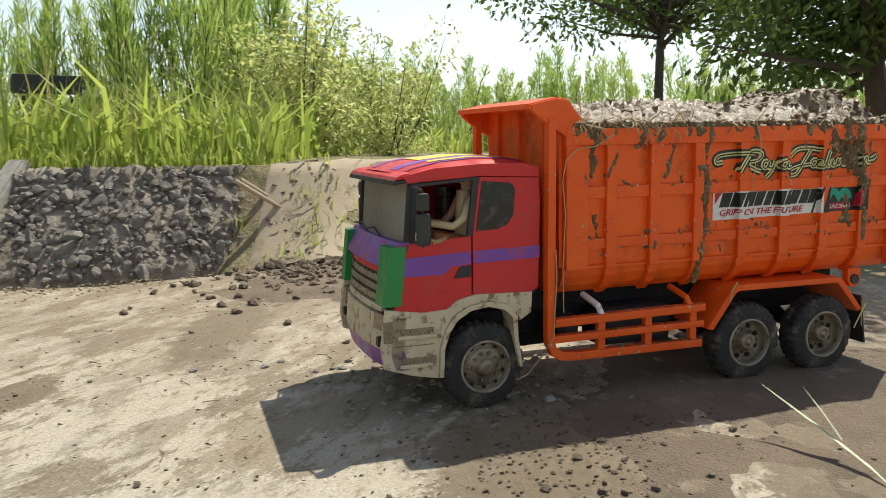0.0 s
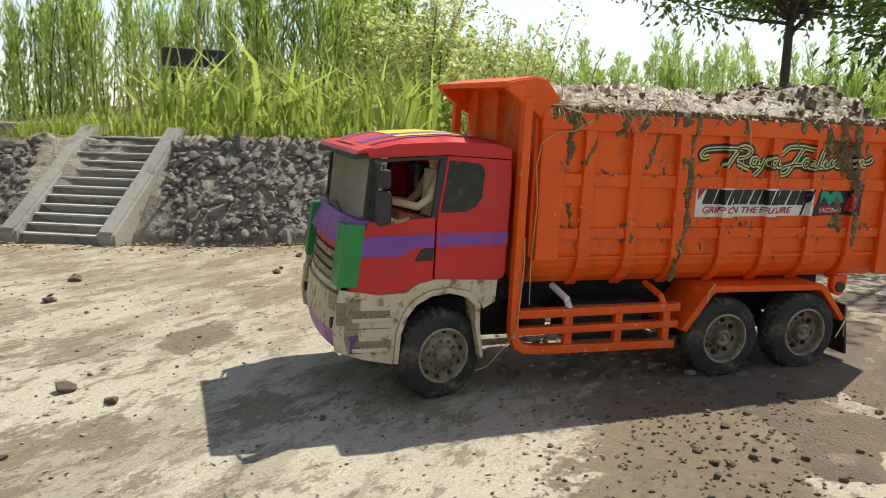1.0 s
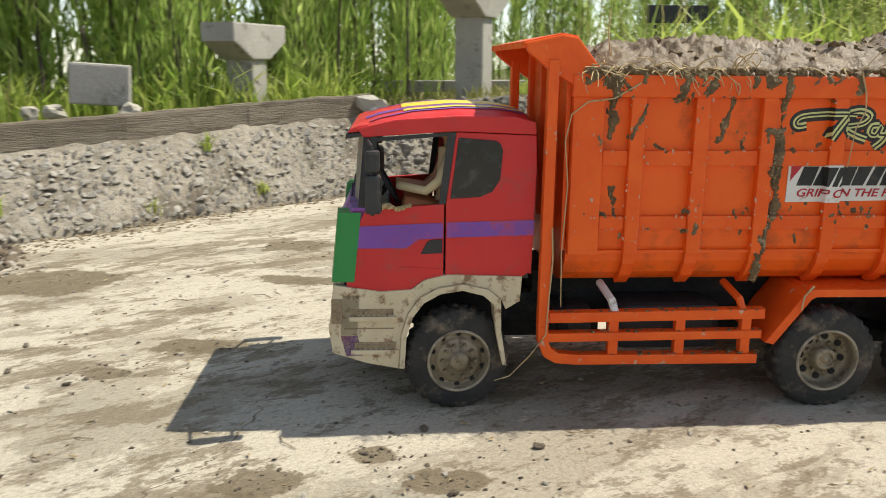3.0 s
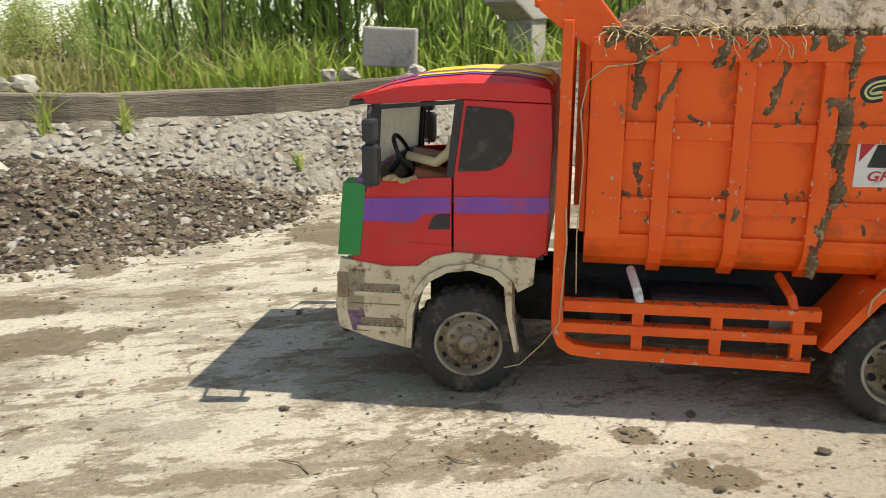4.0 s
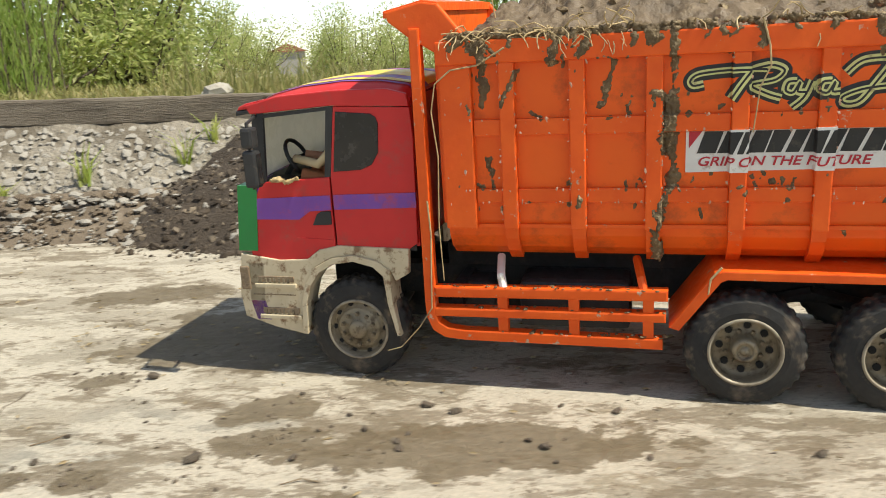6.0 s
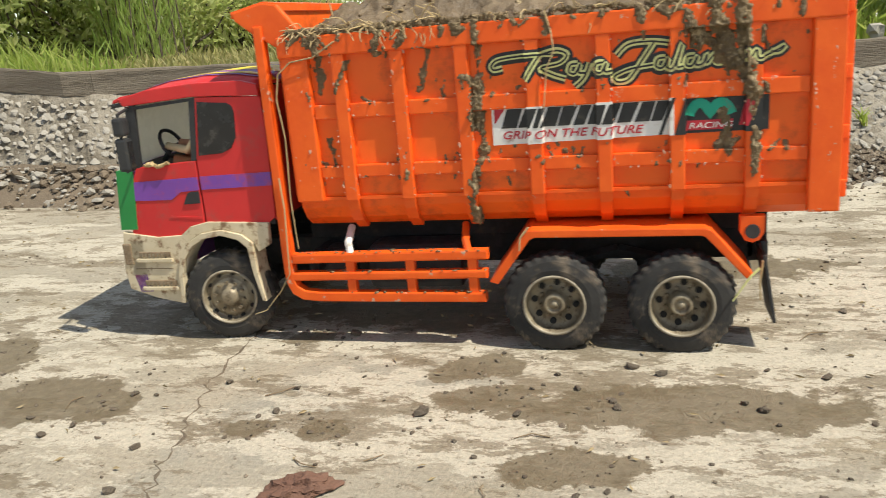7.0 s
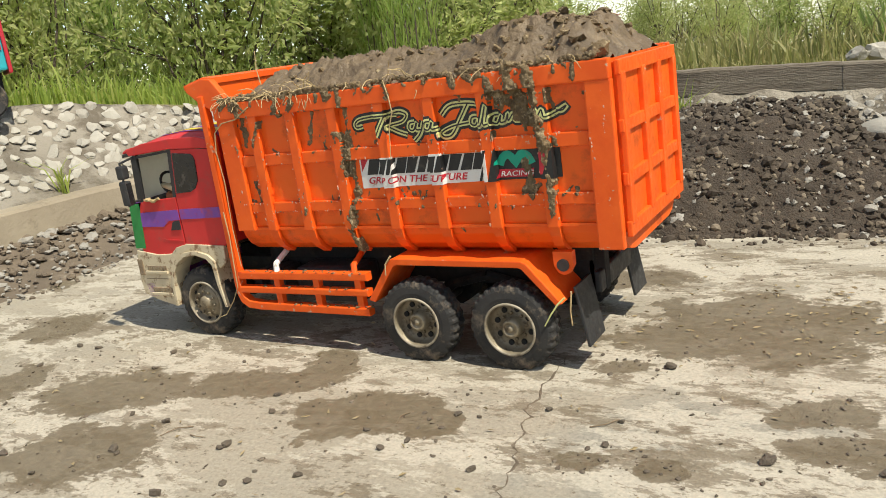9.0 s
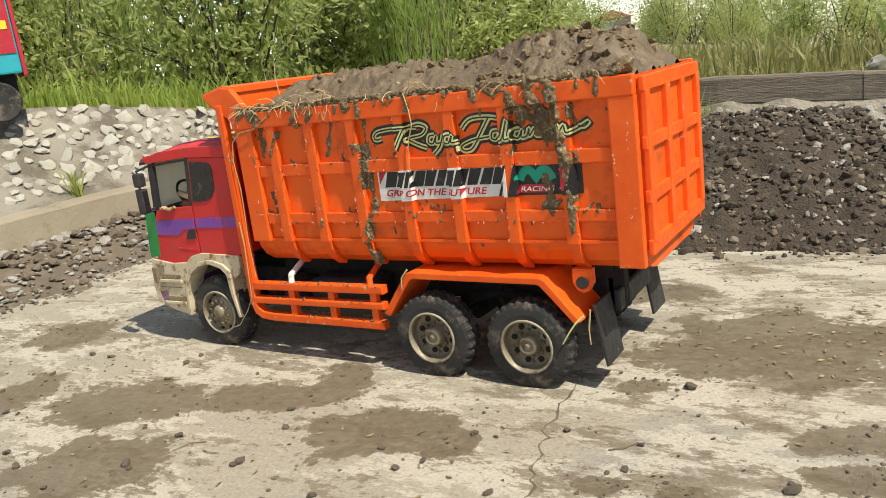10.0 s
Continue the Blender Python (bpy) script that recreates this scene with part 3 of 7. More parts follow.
def make_beams():
    """Weathered beams end to end along the top of the wall."""
    cuts = [50.5, 58, 66.5, 77, 90, 103, 117, 130, 141, 150]
    for k in range(len(cuts) - 1):
        bm = bmesh.new()
        n = 14
        rings = []
        for i in range(n + 1):
            deg = cuts[k] + (cuts[k + 1] - cuts[k]) * (i + (0.02 if i == 0 else 0)) / n
            rb, set_, z = rim_at(deg)
            r0 = rb + set_ * 0.9
            jig = noise.noise(Vector((deg * 0.4, k, 0))) * 0.006
            rings.append([bm.verts.new(polar(deg, r0 + dr + jig, z + dz + jig)) for dr, dz in ((0, -0.02), (0.0, 0.044), (0.004, 0.05), (0.04, 0.051), (0.045, -0.02))])
        for a, b in zip(rings, rings[1:]):
            for i in range(5):
                bm.faces.new((a[i], a[(i + 1) % 5], b[(i + 1) % 5], b[i]))
        bm.faces.new(rings[0]), bm.faces.new(list(reversed(rings[-1])))
        bmesh.ops.recalc_face_normals(bm, faces=bm.faces)
        beam = part("kerb_beam", bm, BEAM)
        tagged(beam, "weathered grey-brown beam along the top of the wall", "beam", "beams along the wall", "structure")


def make_band():
    """The plastered footing under the stone slope, with a narrow ledge on top."""
    bm = bmesh.new()
    n = 60
    rings = []
    for i in range(n + 1):
        deg = 154 + 60 * i / n
        rb = rim_at(deg)[0]
        wob = 0.004 * noise.noise(Vector((deg * 0.3, 1, 0)))
        rings.append([bm.verts.new(polar(deg, rb + dr + wob, z + wob)) for dr, z in ((-0.016, -0.03), (-0.012, 0.150), (-0.008, 0.158), (0.045, 0.162), (0.05, -0.03))])
    for a, b in zip(rings, rings[1:]):
        for i in range(5):
            bm.faces.new((a[i], a[(i + 1) % 5], b[(i + 1) % 5], b[i]))
    bm.faces.new(rings[0]), bm.faces.new(list(reversed(rings[-1])))
    bmesh.ops.recalc_face_normals(bm, faces=bm.faces)
    tagged(part("wall_footing", bm, PLASTER), "plastered tan footing below the stone slope", "wall", kind="structure")


def make_pier(x, y, z, h, w, cap_w, cap_h, turn):
    pier = thing("toy_bridge_pier", "grey concrete toy flyover pier with a flared cap", "bridge pier", "toy bridge piers", at=pose(x, y, z, 0, 0, turn))
    part("column", box(-w / 2, w / 2, -w / 2, w / 2, -0.03, h, 0.006), GREY, pier)
    part("cap", prism([(-w / 2 - 0.01, h - 0.01), (w / 2 + 0.01, h - 0.01), (cap_w / 2, h + cap_h * 0.45), (cap_w / 2, h + cap_h), (-cap_w / 2, h + cap_h), (-cap_w / 2, h + cap_h * 0.45)], -w * 0.62, w * 0.62, 0.006), GREY, pier)


def heap_height(x, y):
    """The spoil heap: one steep mound with a low tail of rubble beside it."""
    p = Vector((x, y, 0))
    z = 0.0
    for cx, cy, ax, ay, h in ((0.74, 1.09, 0.48, 0.43, 0.205), (1.04, 1.06, 0.40, 0.38, 0.135), (1.33, 1.10, 0.42, 0.34, 0.075)):
        d = math.hypot((x - cx) / ax, (y - cy) / ay) + 0.16 * noise.noise(p * 4.2)
        z = max(z, h * min(1.0, max(0.0, 1 - d) * 1.7))
    return z


def make_pile():
    """The heap of dark gravelly spoil against the wall, with a pale slab on it."""
    bm = bmesh.new()
    nx, ny = 110, 66
    x0, x1, y0, y1 = 0.20, 1.80, 0.62, 1.50
    grid = []
    for j in range(ny + 1):
        row = []
        for i in range(nx + 1):
            p = Vector((x0 + (x1 - x0) * i / nx, y0 + (y1 - y0) * j / ny, 0))
            z = heap_height(p.x, p.y)
            rough = 0.022 * noise.noise(p * 19) + 0.014 * noise.noise(p * 46)
            row.append(bm.verts.new((p.x, p.y, z + rough * min(1.0, z / 0.05) - 0.004 if z > 0.002 else -0.02)))
        grid.append(row)
    for a, b in zip(grid, grid[1:]):
        for i in range(nx):
            bm.faces.new((a[i], a[i + 1], b[i + 1], b[i]))
    heap = part("gravel_mound", bm, PILE, None, smooth=True)
    tagged(heap, "dark heap of gravelly spoil against the stone wall", "gravel heap")
    rr = random.Random(8)
    clods, chips, crumbs = [], [], []
    while len(clods) + len(chips) + len(crumbs) < 19000:
        x, y = rr.uniform(x0, x1), rr.uniform(y0, 1.42)
        z = heap_height(x, y)
        if z < 0.002 and (rr.random() > 0.10 or max(heap_height(x, y + 0.06), heap_height(x - 0.05, y)) < 0.002):
            continue
        i, j = int((x - x0) / (x1 - x0) * nx), int((y - y0) / (y1 - y0) * ny)
        top = max(0.0, heap.data.vertices[j * (nx + 1) + i].co.z)
        size = rr.uniform(0.007, 0.014) if rr.random() < 0.14 else rr.uniform(0.0025, 0.007)
        (chips if rr.random() < (0.10 if x < 1.0 else 0.2) else crumbs if x + rr.gauss(0, 0.08) > 1.12 else clods).append((x, y, top + size * 0.15, size, (rr.gauss(0, 0.5), rr.gauss(-0.2, 0.5), 1)))
    for places, mat, words_, squash in ((clods, PILE_BITS, "loose dark clods over the heap", 0.8), (crumbs, EARTH_BROWN, "brown crumbs over the heap's tail", 0.7), (chips, STONE_GREY, "pale stone chips over the heap", 0.5)):
        ob = new("heap_gravel", lumps_joined("heap_gravel", places, mat, 9, squash, 4))
        ob.parent = heap
        tagged(ob, words_, kind="stuff")
    # a bowed slab, thick at its middle
    bm = bmesh.new()
    rings = []
    for i in range(15):
        u = i / 7 - 1
        w = 0.040 * math.sqrt(max(0.02, 1 - abs(u) ** 2.6)) * (1 + 0.15 * noise.noise(Vector((u * 2, 0, 4))))
        t = 0.009 * math.sqrt(max(0.05, 1 - abs(u) ** 3))
        ring = []
        for k in range(12):
            a = 2 * math.pi * k / 12
            y, z = w * math.cos(a), t * math.sin(a) - 0.30 * (w * math.cos(a)) ** 2 / 0.05
            bump = 0.004 * noise.noise(Vector((u * 3, y * 40, z * 40)))
            ring.append(bm.verts.new((0.098 * u, y, z - 0.055 * u * u + bump)))
        rings.append(ring)
    for a, b in zip(rings, rings[1:]):
        for k in range(12):
            bm.faces.new((a[k], b[k], b[(k + 1) % 12], a[(k + 1) % 12]))
    bm.faces.new(rings[0]), bm.faces.new(list(reversed(rings[-1])))
    bmesh.ops.recalc_face_normals(bm, faces=bm.faces)
    slab = part("stone_slab", bm, STONE_PALE, None, smooth=True)
    slab.matrix_basis = pose(1.07, 1.03, 0.158, 24, 22, -14)
    tagged(slab, "pale bowed slab lying on the spoil heap", "stone")
    # a lower bank of rubble at the far left corner
    places = []
    for _ in range(2400):
        deg = rr.uniform(116, 186)
        rb = rim_at(deg)[0]
        t = rr.random() ** 1.6
        places.append((*polar(deg, rb - 0.02 - t * 0.36, max(0.0, 0.075 * (1 - t) ** 1.5) + 0.002)[:], (rr.uniform(0.012, 0.026) if rr.random() < 0.18 else rr.uniform(0.004, 0.012)) * (1.1 - 0.5 * t)))
    tagged(new("rubble_bank", lumps_joined("rubble_bank", places[::2], EARTH_BROWN, 9, 0.7, 4)), "loose dark rubble at the foot of the wall", "rubble", kind="stuff")
    tagged(new("rubble_stones", lumps_joined("rubble_stones", places[1::2], STONE_GREY, 9, 0.5, 5)), "loose pale stones at the foot of the wall", "rubble", kind="stuff")
    bm = bmesh.new()
    rows_ = []
    for j in range(7):
        f = j / 6
        rows_.append([bm.verts.new(polar(116 + 70 * i / 70, rim_at(116 + 70 * i / 70)[0] + 0.02 - f * 0.38, 0.08 * (1 - f) ** 1.5 + 0.012 * noise.noise(Vector((i * 0.7, j * 1.3, 0))) * (1 - f) - (0.01 if j == 6 else 0))) for i in range(71)])
    for a, b in zip(rows_, rows_[1:]):
        for i in range(70):
            bm.faces.new((a[i], a[i + 1], b[i + 1], b[i]))
    bmesh.ops.recalc_face_normals(bm, faces=bm.faces)
    tagged(part("earth_bank", bm, EARTH_BROWN, smooth=True), "brown earth banked against the wall foot", "earth bank", kind="structure")


EARTH_BROWN = worn("brown_bank_earth", (0.19, 0.145, 0.10), (0.13, 0.10, 0.07), (0.26, 0.21, 0.155), rough=0.9, scale=14, bump=0.8, depth=0.008)
PILE_BITS = worn("gravel_bits", (0.042, 0.030, 0.020), (0.085, 0.063, 0.043), (0.25, 0.20, 0.14), rough=0.85, scale=12, dirt_from=0.59, dirt_to=0.63, bump=0.3, island=0.55)


make_floor()
make_ground()
wall = make_wall()
make_steps()
make_beams()
make_band()
make_pier(3.50, 2.05, 0.25, 0.335, 0.12, 0.42, 0.12, 38)
make_pier(2.55, 2.02, 0.25, 0.17, 0.10, 0.36, 0.11, 44)
make_pile()


# ---------------------------------------------------------------- plants
def leaf_material(name, a, b, c, through=0.4, rough=0.55):
    """Leaves that let some light through; each leaf takes its own tone."""
    m, n, l, p = material(name)
    geo = n.new("ShaderNodeNewGeometry")
    col = ramp_node(n, l, geo.outputs["Random Per Island"], [(0.0, a), (0.55, b), (1.0, c)])
    info = n.new("ShaderNodeObjectInfo")
    col = mix_node(n, l, 0.25, col, ramp_node(n, l, info.outputs["Random"], [(0.0, a), (1.0, c)]))
    l.new(col, p.inputs["Base Color"])
    p.inputs["Roughness"].default_value = rough
    tr = n.new("ShaderNodeBsdfTranslucent")
    l.new(col, tr.inputs["Color"])
    mx = n.new("ShaderNodeMixShader")
    mx.inputs[0].default_value = through
    l.new(p.outputs[0], mx.inputs[1])
    l.new(tr.outputs[0], mx.inputs[2])
    l.new(mx.outputs[0], n["Material Output"].inputs["Surface"])
    return m


GRASS_MAT = leaf_material("bank_grass", (0.20, 0.31, 0.045), (0.38, 0.48, 0.085), (0.52, 0.54, 0.17), 0.6)
DRY_GRASS = leaf_material("dry_field_grass", (0.17, 0.20, 0.05), (0.31, 0.30, 0.105), (0.44, 0.37, 0.17), 0.45)
PLUME_MAT = leaf_material("feathery_shrub_leaf", (0.24, 0.36, 0.08), (0.40, 0.54, 0.13), (0.58, 0.64, 0.24), 0.7)
BUSH_MAT = leaf_material("bush_leaf", (0.27, 0.35, 0.10), (0.48, 0.54, 0.18), (0.66, 0.64, 0.32), 0.7)
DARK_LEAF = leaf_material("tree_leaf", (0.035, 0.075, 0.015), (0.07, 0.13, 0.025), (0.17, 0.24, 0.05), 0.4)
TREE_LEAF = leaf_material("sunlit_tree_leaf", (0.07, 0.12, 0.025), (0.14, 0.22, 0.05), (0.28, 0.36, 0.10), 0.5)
REED = worn("pale_reed", (0.42, 0.50, 0.27), (0.50, 0.56, 0.36), (0.35, 0.33, 0.17), rough=0.5, scale=30)
BARK = worn("bark", (0.075, 0.055, 0.04), (0.11, 0.085, 0.06), (0.05, 0.04, 0.03), rough=0.9, scale=20, bump=0.8, depth=0.01)


def blades_mesh(name, roots, heights, widths, mat, seed, lean=0.5):
    """Grass blades, each a bent strip that ends in a point."""
    rng = np.random.default_rng(seed)
    n = len(roots)
    roots, h, w = np.asarray(roots, float), np.asarray(heights, float), np.asarray(widths, float)
    a, d = rng.uniform(0, 6.283, n), rng.uniform(0, 6.283, n)
    side = np.stack([np.cos(a), np.sin(a), np.zeros(n)], 1) * (w / 2)[:, None]
    bend = np.stack([np.cos(d), np.sin(d), np.zeros(n)], 1) * (h * rng.uniform(0.1, lean, n))[:, None]
    up = np.zeros((n, 3))
    up[:, 2] = h
    p1 = roots + up * 0.55 + bend * 0.25
    p2 = roots + up * (0.98 - 0.25 * rng.random(n))[:, None] + bend
    v = np.stack([roots - side, roots + side, p1 + side * 0.85, p1 - side * 0.85, p2], 1).reshape(-1, 3)
    k = np.arange(n) * 5
    quads = np.stack([k, k + 1, k + 2, k + 3], 1).tolist()
    tris = np.stack([k + 3, k + 2, k + 4], 1).tolist()
    me = bpy.data.meshes.new(name)
    me.from_pydata(v.tolist(), [], quads + tris)
    me.materials.append(mat)
    return me


def leaves_mesh(name, centres, dirs, length, width, mat, seed):
    """Pointed leaves (two triangles folded on the midrib) at given places and directions."""
    rng = np.random.default_rng(seed)
    c, d = np.asarray(centres, float), np.asarray(dirs, float)
    n = len(c)
    d = d / np.linalg.norm(d, axis=1)[:, None]
    r = rng.normal(size=(n, 3))
    s = np.cross(d, r)
    s /= np.linalg.norm(s, axis=1)[:, None]
    nn = np.cross(s, d)
    L = (length * rng.uniform(0.6, 1.25, n))[:, None]
    W = (width * rng.uniform(0.7, 1.2, n))[:, None]
    v = np.stack([c, c + d * L * 0.45 + s * W / 2 + nn * W * 0.15, c + d * L - nn * W * 0.2, c + d * L * 0.45 - s * W / 2 + nn * W * 0.15], 1).reshape(-1, 3)
    k = np.arange(n) * 4
    f = np.concatenate([np.stack([k, k + 1, k + 2], 1), np.stack([k, k + 2, k + 3], 1)]).tolist()
    me = bpy.data.meshes.new(name)
    me.from_pydata(v.tolist(), [], f)
    me.materials.append(mat)
    return me


def grass_band(name, label, n, a0, a1, out0, out1, h0, h1, w, mat, seed, lean=0.6, clump=0.0):
    rng = np.random.default_rng(seed)
    roots, hs, ws = [], [], []
    while len(roots) < n:
        deg, s = rng.uniform(a0, a1), out0 + (out1 - out0) * rng.random() ** 1.3
        rb, set_, z = rim_at(deg)
        p = polar(deg, rb + set_ + s)
        if clump and noise.noise(p * 2.2) < clump - 0.35 * rng.random():
            continue
        far = min(1.0, max(0.0, s) / 4.0)
        p.z = (z * (1 - far) + far * 0.26) - 0.01 - fall(p.x, p.y)
        roots.append(p[:])
        hs.append(rng.uniform(h0, h1) * (0.6 + 0.6 * rng.random()))
        ws.append(w * rng.uniform(0.6, 1.3) * (1 + 0.25 * s))
    return tagged(new(name, blades_mesh(name, roots, hs, ws, mat, seed, lean)), label, "grass", kind="stuff")


def plume_shrub(seed):
    """A feathery upright shrub: thin stems with fine needles all the way up."""
    rng = np.random.default_rng(seed)
    bm = bmesh.new()
    c, d = [], []
    for k in range(13):
        a, rad = rng.uniform(0, 6.283), 0.26 * math.sqrt(rng.random())
        base = np.array([rad * math.cos(a), rad * math.sin(a), -0.05])
        h = rng.uniform(0.55, 1.0)
        lean = rng.normal(0, 0.07, 2)
        pts = [base + np.array([lean[0] * f * f, lean[1] * f * f, h * f]) for f in np.linspace(0, 1, 6)]
        add_tube(bm, [tuple(p) for p in pts], 0.006, 4, 0.25)
        for _ in range(210):
            f = rng.random() ** 0.8
            p = base + np.array([lean[0] * f * f, lean[1] * f * f, h * f])
            t = rng.uniform(0, 6.283)
            spread = 0.085 * (1.08 - f) + 0.012
            off = np.array([math.cos(t), math.sin(t), 0]) * spread * rng.random()
            c.append(p + off + np.array([0, 0, spread * 0.6 * rng.random()]))
            d.append(np.array([math.cos(t) * 0.35, math.sin(t) * 0.35, 1.0]) + rng.normal(0, 0.25, 3))
    return finish(bm, "woody_stem", BARK), leaves_mesh("crown", c, d, 0.075, 0.0085, PLUME_MAT, seed)


def leaf_bush(seed, mat, lobes=16, leaves=2600, size=0.05, trunk=0.0, wide=0.52, low=0.22, high=0.95, puff=0.21):
    """A broad-leaved bush or small tree: forking limbs with leaves gathered round their ends."""
    rng = np.random.default_rng(seed)
    bm = bmesh.new()
    c, d = [], []
    if trunk:
        add_tube(bm, [(0, 0, -0.05), (0.02, 0.01, trunk * 0.5), (0.06, -0.01, trunk), (0.12, -0.02, trunk + 0.45), (0.10, 0.02, trunk + 0.9)], 0.045, 9, 0.45)
    for k in range(lobes):
        a = rng.uniform(0, 6.283)
        out = rng.uniform(0.15, 1)
        tip = np.array([wide * math.cos(a) * out, wide * math.sin(a) * out, trunk + rng.uniform(low, high)])
        base = np.array([0.03, 0, trunk * rng.uniform(0.75, 1.25)])
        mid = (tip + base) / 2 + rng.normal(0, 0.06, 3)
        add_tube(bm, [tuple(base), tuple(mid), tuple(tip)], 0.016 if trunk else 0.009, 5, 0.25)
        for _ in range(leaves // lobes):
            q = rng.normal(0, 1, 3)
            q /= np.linalg.norm(q)
            rad = puff * rng.uniform(0.5, 1.0) * (0.4 + 0.6 * rng.random())
            f = rng.uniform(0.55, 1.05)
            c.append(base + (tip - base) * f + q * rad)
            d.append(q + np.array([0, 0, -0.25]) + rng.normal(0, 0.5, 3))
    return finish(bm, "woody_stem", BARK), leaves_mesh("crown", c, d, size, size * 0.45, mat, seed)


def plant(name, meshes, m, label, category, group):
    ob = thing(name, label, category, group, at=m)
    for nm, me in zip(("woody_stem", "crown"), meshes):
        p = new(nm, me)
        p.parent = ob
    return ob


def make_plants():
    r = random.Random(11)
    plumes = [plume_shrub(60 + k) for k in range(4)]
    bushes = [leaf_bush(80 + k, BUSH_MAT, 20, 3400, 0.046, wide=0.55, low=0.10, puff=0.21) for k in range(3)]
    def put(kind, x, y, h, w=None):
        k = r.randrange(4 if kind == "feathery_shrub" else 3)
        s = w or h * r.uniform(0.75, 1.0)
        m = Matrix.Translation((x, y, 0.22 - fall(x, y))) @ Matrix.Rotation(r.uniform(0, 6.3), 4, "Z") @ Matrix.Diagonal((s, s, h, 1))
        if kind == "feathery_shrub":
            plant(kind, plumes[k], m, "tall feathery bright-green shrub behind the bank", "shrub", "shrubs round the basin")
        else:
            plant(kind, bushes[k], m, "dense broad-leaved green bush behind the bank", "bush", "bushes round the basin")
    # a close row behind the beams
    for k in range(11):
        x = 1.32 + 0.215 * k + r.uniform(-0.06, 0.06)
        put("feathery_shrub", x, 2.25 + r.uniform(-0.15, 0.5) + 0.18 * max(0, x - 2.2), r.uniform(1.1, 1.9) * (0.75 if k < 3 else 1.0))
    # further rows, seen past the stairs
    for k in range(27):
        yaw, dist = -22 - 66 * (k / 26) + r.uniform(-1.5, 1.5), r.uniform(4.6, 7.5)
        tall = r.uniform(0.85, 1.6) * (1.0 if yaw > -62 else 0.72)
        if -60 < yaw < -40:
            tall *= 1.35
        if yaw < -66:
            tall *= 0.6
            dist += 2.5
        put("feathery_shrub", 1.8 + dist * math.sin(radians(-yaw)), -0.8 + dist * math.cos(radians(yaw)), tall)
    for k in range(26):
        yaw, dist = -60 - 46 * (k / 25) + r.uniform(-1, 1), r.uniform(9, 12)
        put("feathery_shrub", 1.8 + dist * math.sin(radians(-yaw)), -0.8 + dist * math.cos(radians(yaw)), r.uniform(0.9, 1.35), r.uniform(1.2, 1.6))
    # bushes to the other side
    for k in range(24):
        yaw, dist = 25 + 48 * (k / 23) + r.uniform(-1.5, 1.5), r.uniform(4.0, 6.2)
        put("leafy_bush" if r.random() < 0.75 else "feathery_shrub", 1.1 - dist * math.sin(radians(yaw)), -0.9 + dist * math.cos(radians(yaw)), r.uniform(0.9, 1.45), r.uniform(0.9, 1.3))
    for yaw, dist, h in ((-12, 5.5, 1.2), (-66, 4.4, 0.7), (-61, 4.3, 0.85), (-57, 4.8, 0.8)):
        put("leafy_bush", 1.6 - dist * math.sin(radians(yaw)), -0.9 + dist * math.cos(radians(yaw)), h)
    # a line of far hazy trees over the field
    for k in range(22):
        yaw, dist = 2 + 27 * k / 21, r.uniform(38, 55)
        if r.random() < 0.35:
            continue
        put("leafy_bush", 1.1 - dist * math.sin(radians(yaw)), -0.9 + dist * math.cos(radians(yaw)), r.uniform(3.0, 4.4), r.uniform(3, 5))
    # the two trees by the way in
    tree = leaf_bush(95, TREE_LEAF, 34, 11000, 0.07, 1.1, 1.6, -0.2, 1.3, 0.34)
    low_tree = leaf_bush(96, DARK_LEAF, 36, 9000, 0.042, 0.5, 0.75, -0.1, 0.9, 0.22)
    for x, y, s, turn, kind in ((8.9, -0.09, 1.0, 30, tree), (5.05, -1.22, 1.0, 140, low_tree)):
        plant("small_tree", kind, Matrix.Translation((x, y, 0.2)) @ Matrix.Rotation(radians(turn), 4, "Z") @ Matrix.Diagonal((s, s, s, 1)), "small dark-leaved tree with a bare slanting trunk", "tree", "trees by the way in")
    # grass
    grass_band("bank_grass", "rough bright-green grass along the bank", 7000, 17, 41.5, 0.02, 2.2, 0.03, 0.11, 0.007, GRASS_MAT, 1)
    grass_band("tall_grass", "long arching green grass on the bank", 850, 17, 34, 0.15, 1.5, 0.14, 0.40, 0.017, GRASS_MAT, 2, 0.9, 0.0)
    grass_band("dry_stalks", "pale dry grass stalks standing among the green", 160, 18, 40, 0.2, 1.9, 0.25, 0.75, 0.006, DRY_GRASS, 12, 0.7)
    grass_band("dry_reeds", "tall pale dry reeds behind the beams", 3000, 76, 122, 0.3, 3.6, 0.09, 0.25, 0.006, DRY_GRASS, 13, 0.6)
    grass_band("low_grass", "short dry and green grass behind the beams", 9500, 41, 150, 0.05, 1.4, 0.025, 0.075, 0.006, DRY_GRASS, 3)
    grass_band("weeds", "thin green weeds behind the beams", 1500, 50, 92, 0.25, 1.2, 0.10, 0.26, 0.009, GRASS_MAT, 4, 0.8, 0.05)
    grass_band("meadow_grass", "green grass above the far wall", 12000, 138, 215, 0.02, 2.6, 0.06, 0.19, 0.007, GRASS_MAT, 5)
    grass_band("field_grass", "yellow-green field grass reaching away", 14000, 90, 142, 0.3, 7.0, 0.03, 0.09, 0.008, DRY_GRASS, 6)
    grass_band("way_in_grass", "sparse grass beside the way in", 3800, -12, 15, 2.2, 6.0, 0.06, 0.22, 0.012, GRASS_MAT, 7, 0.7)
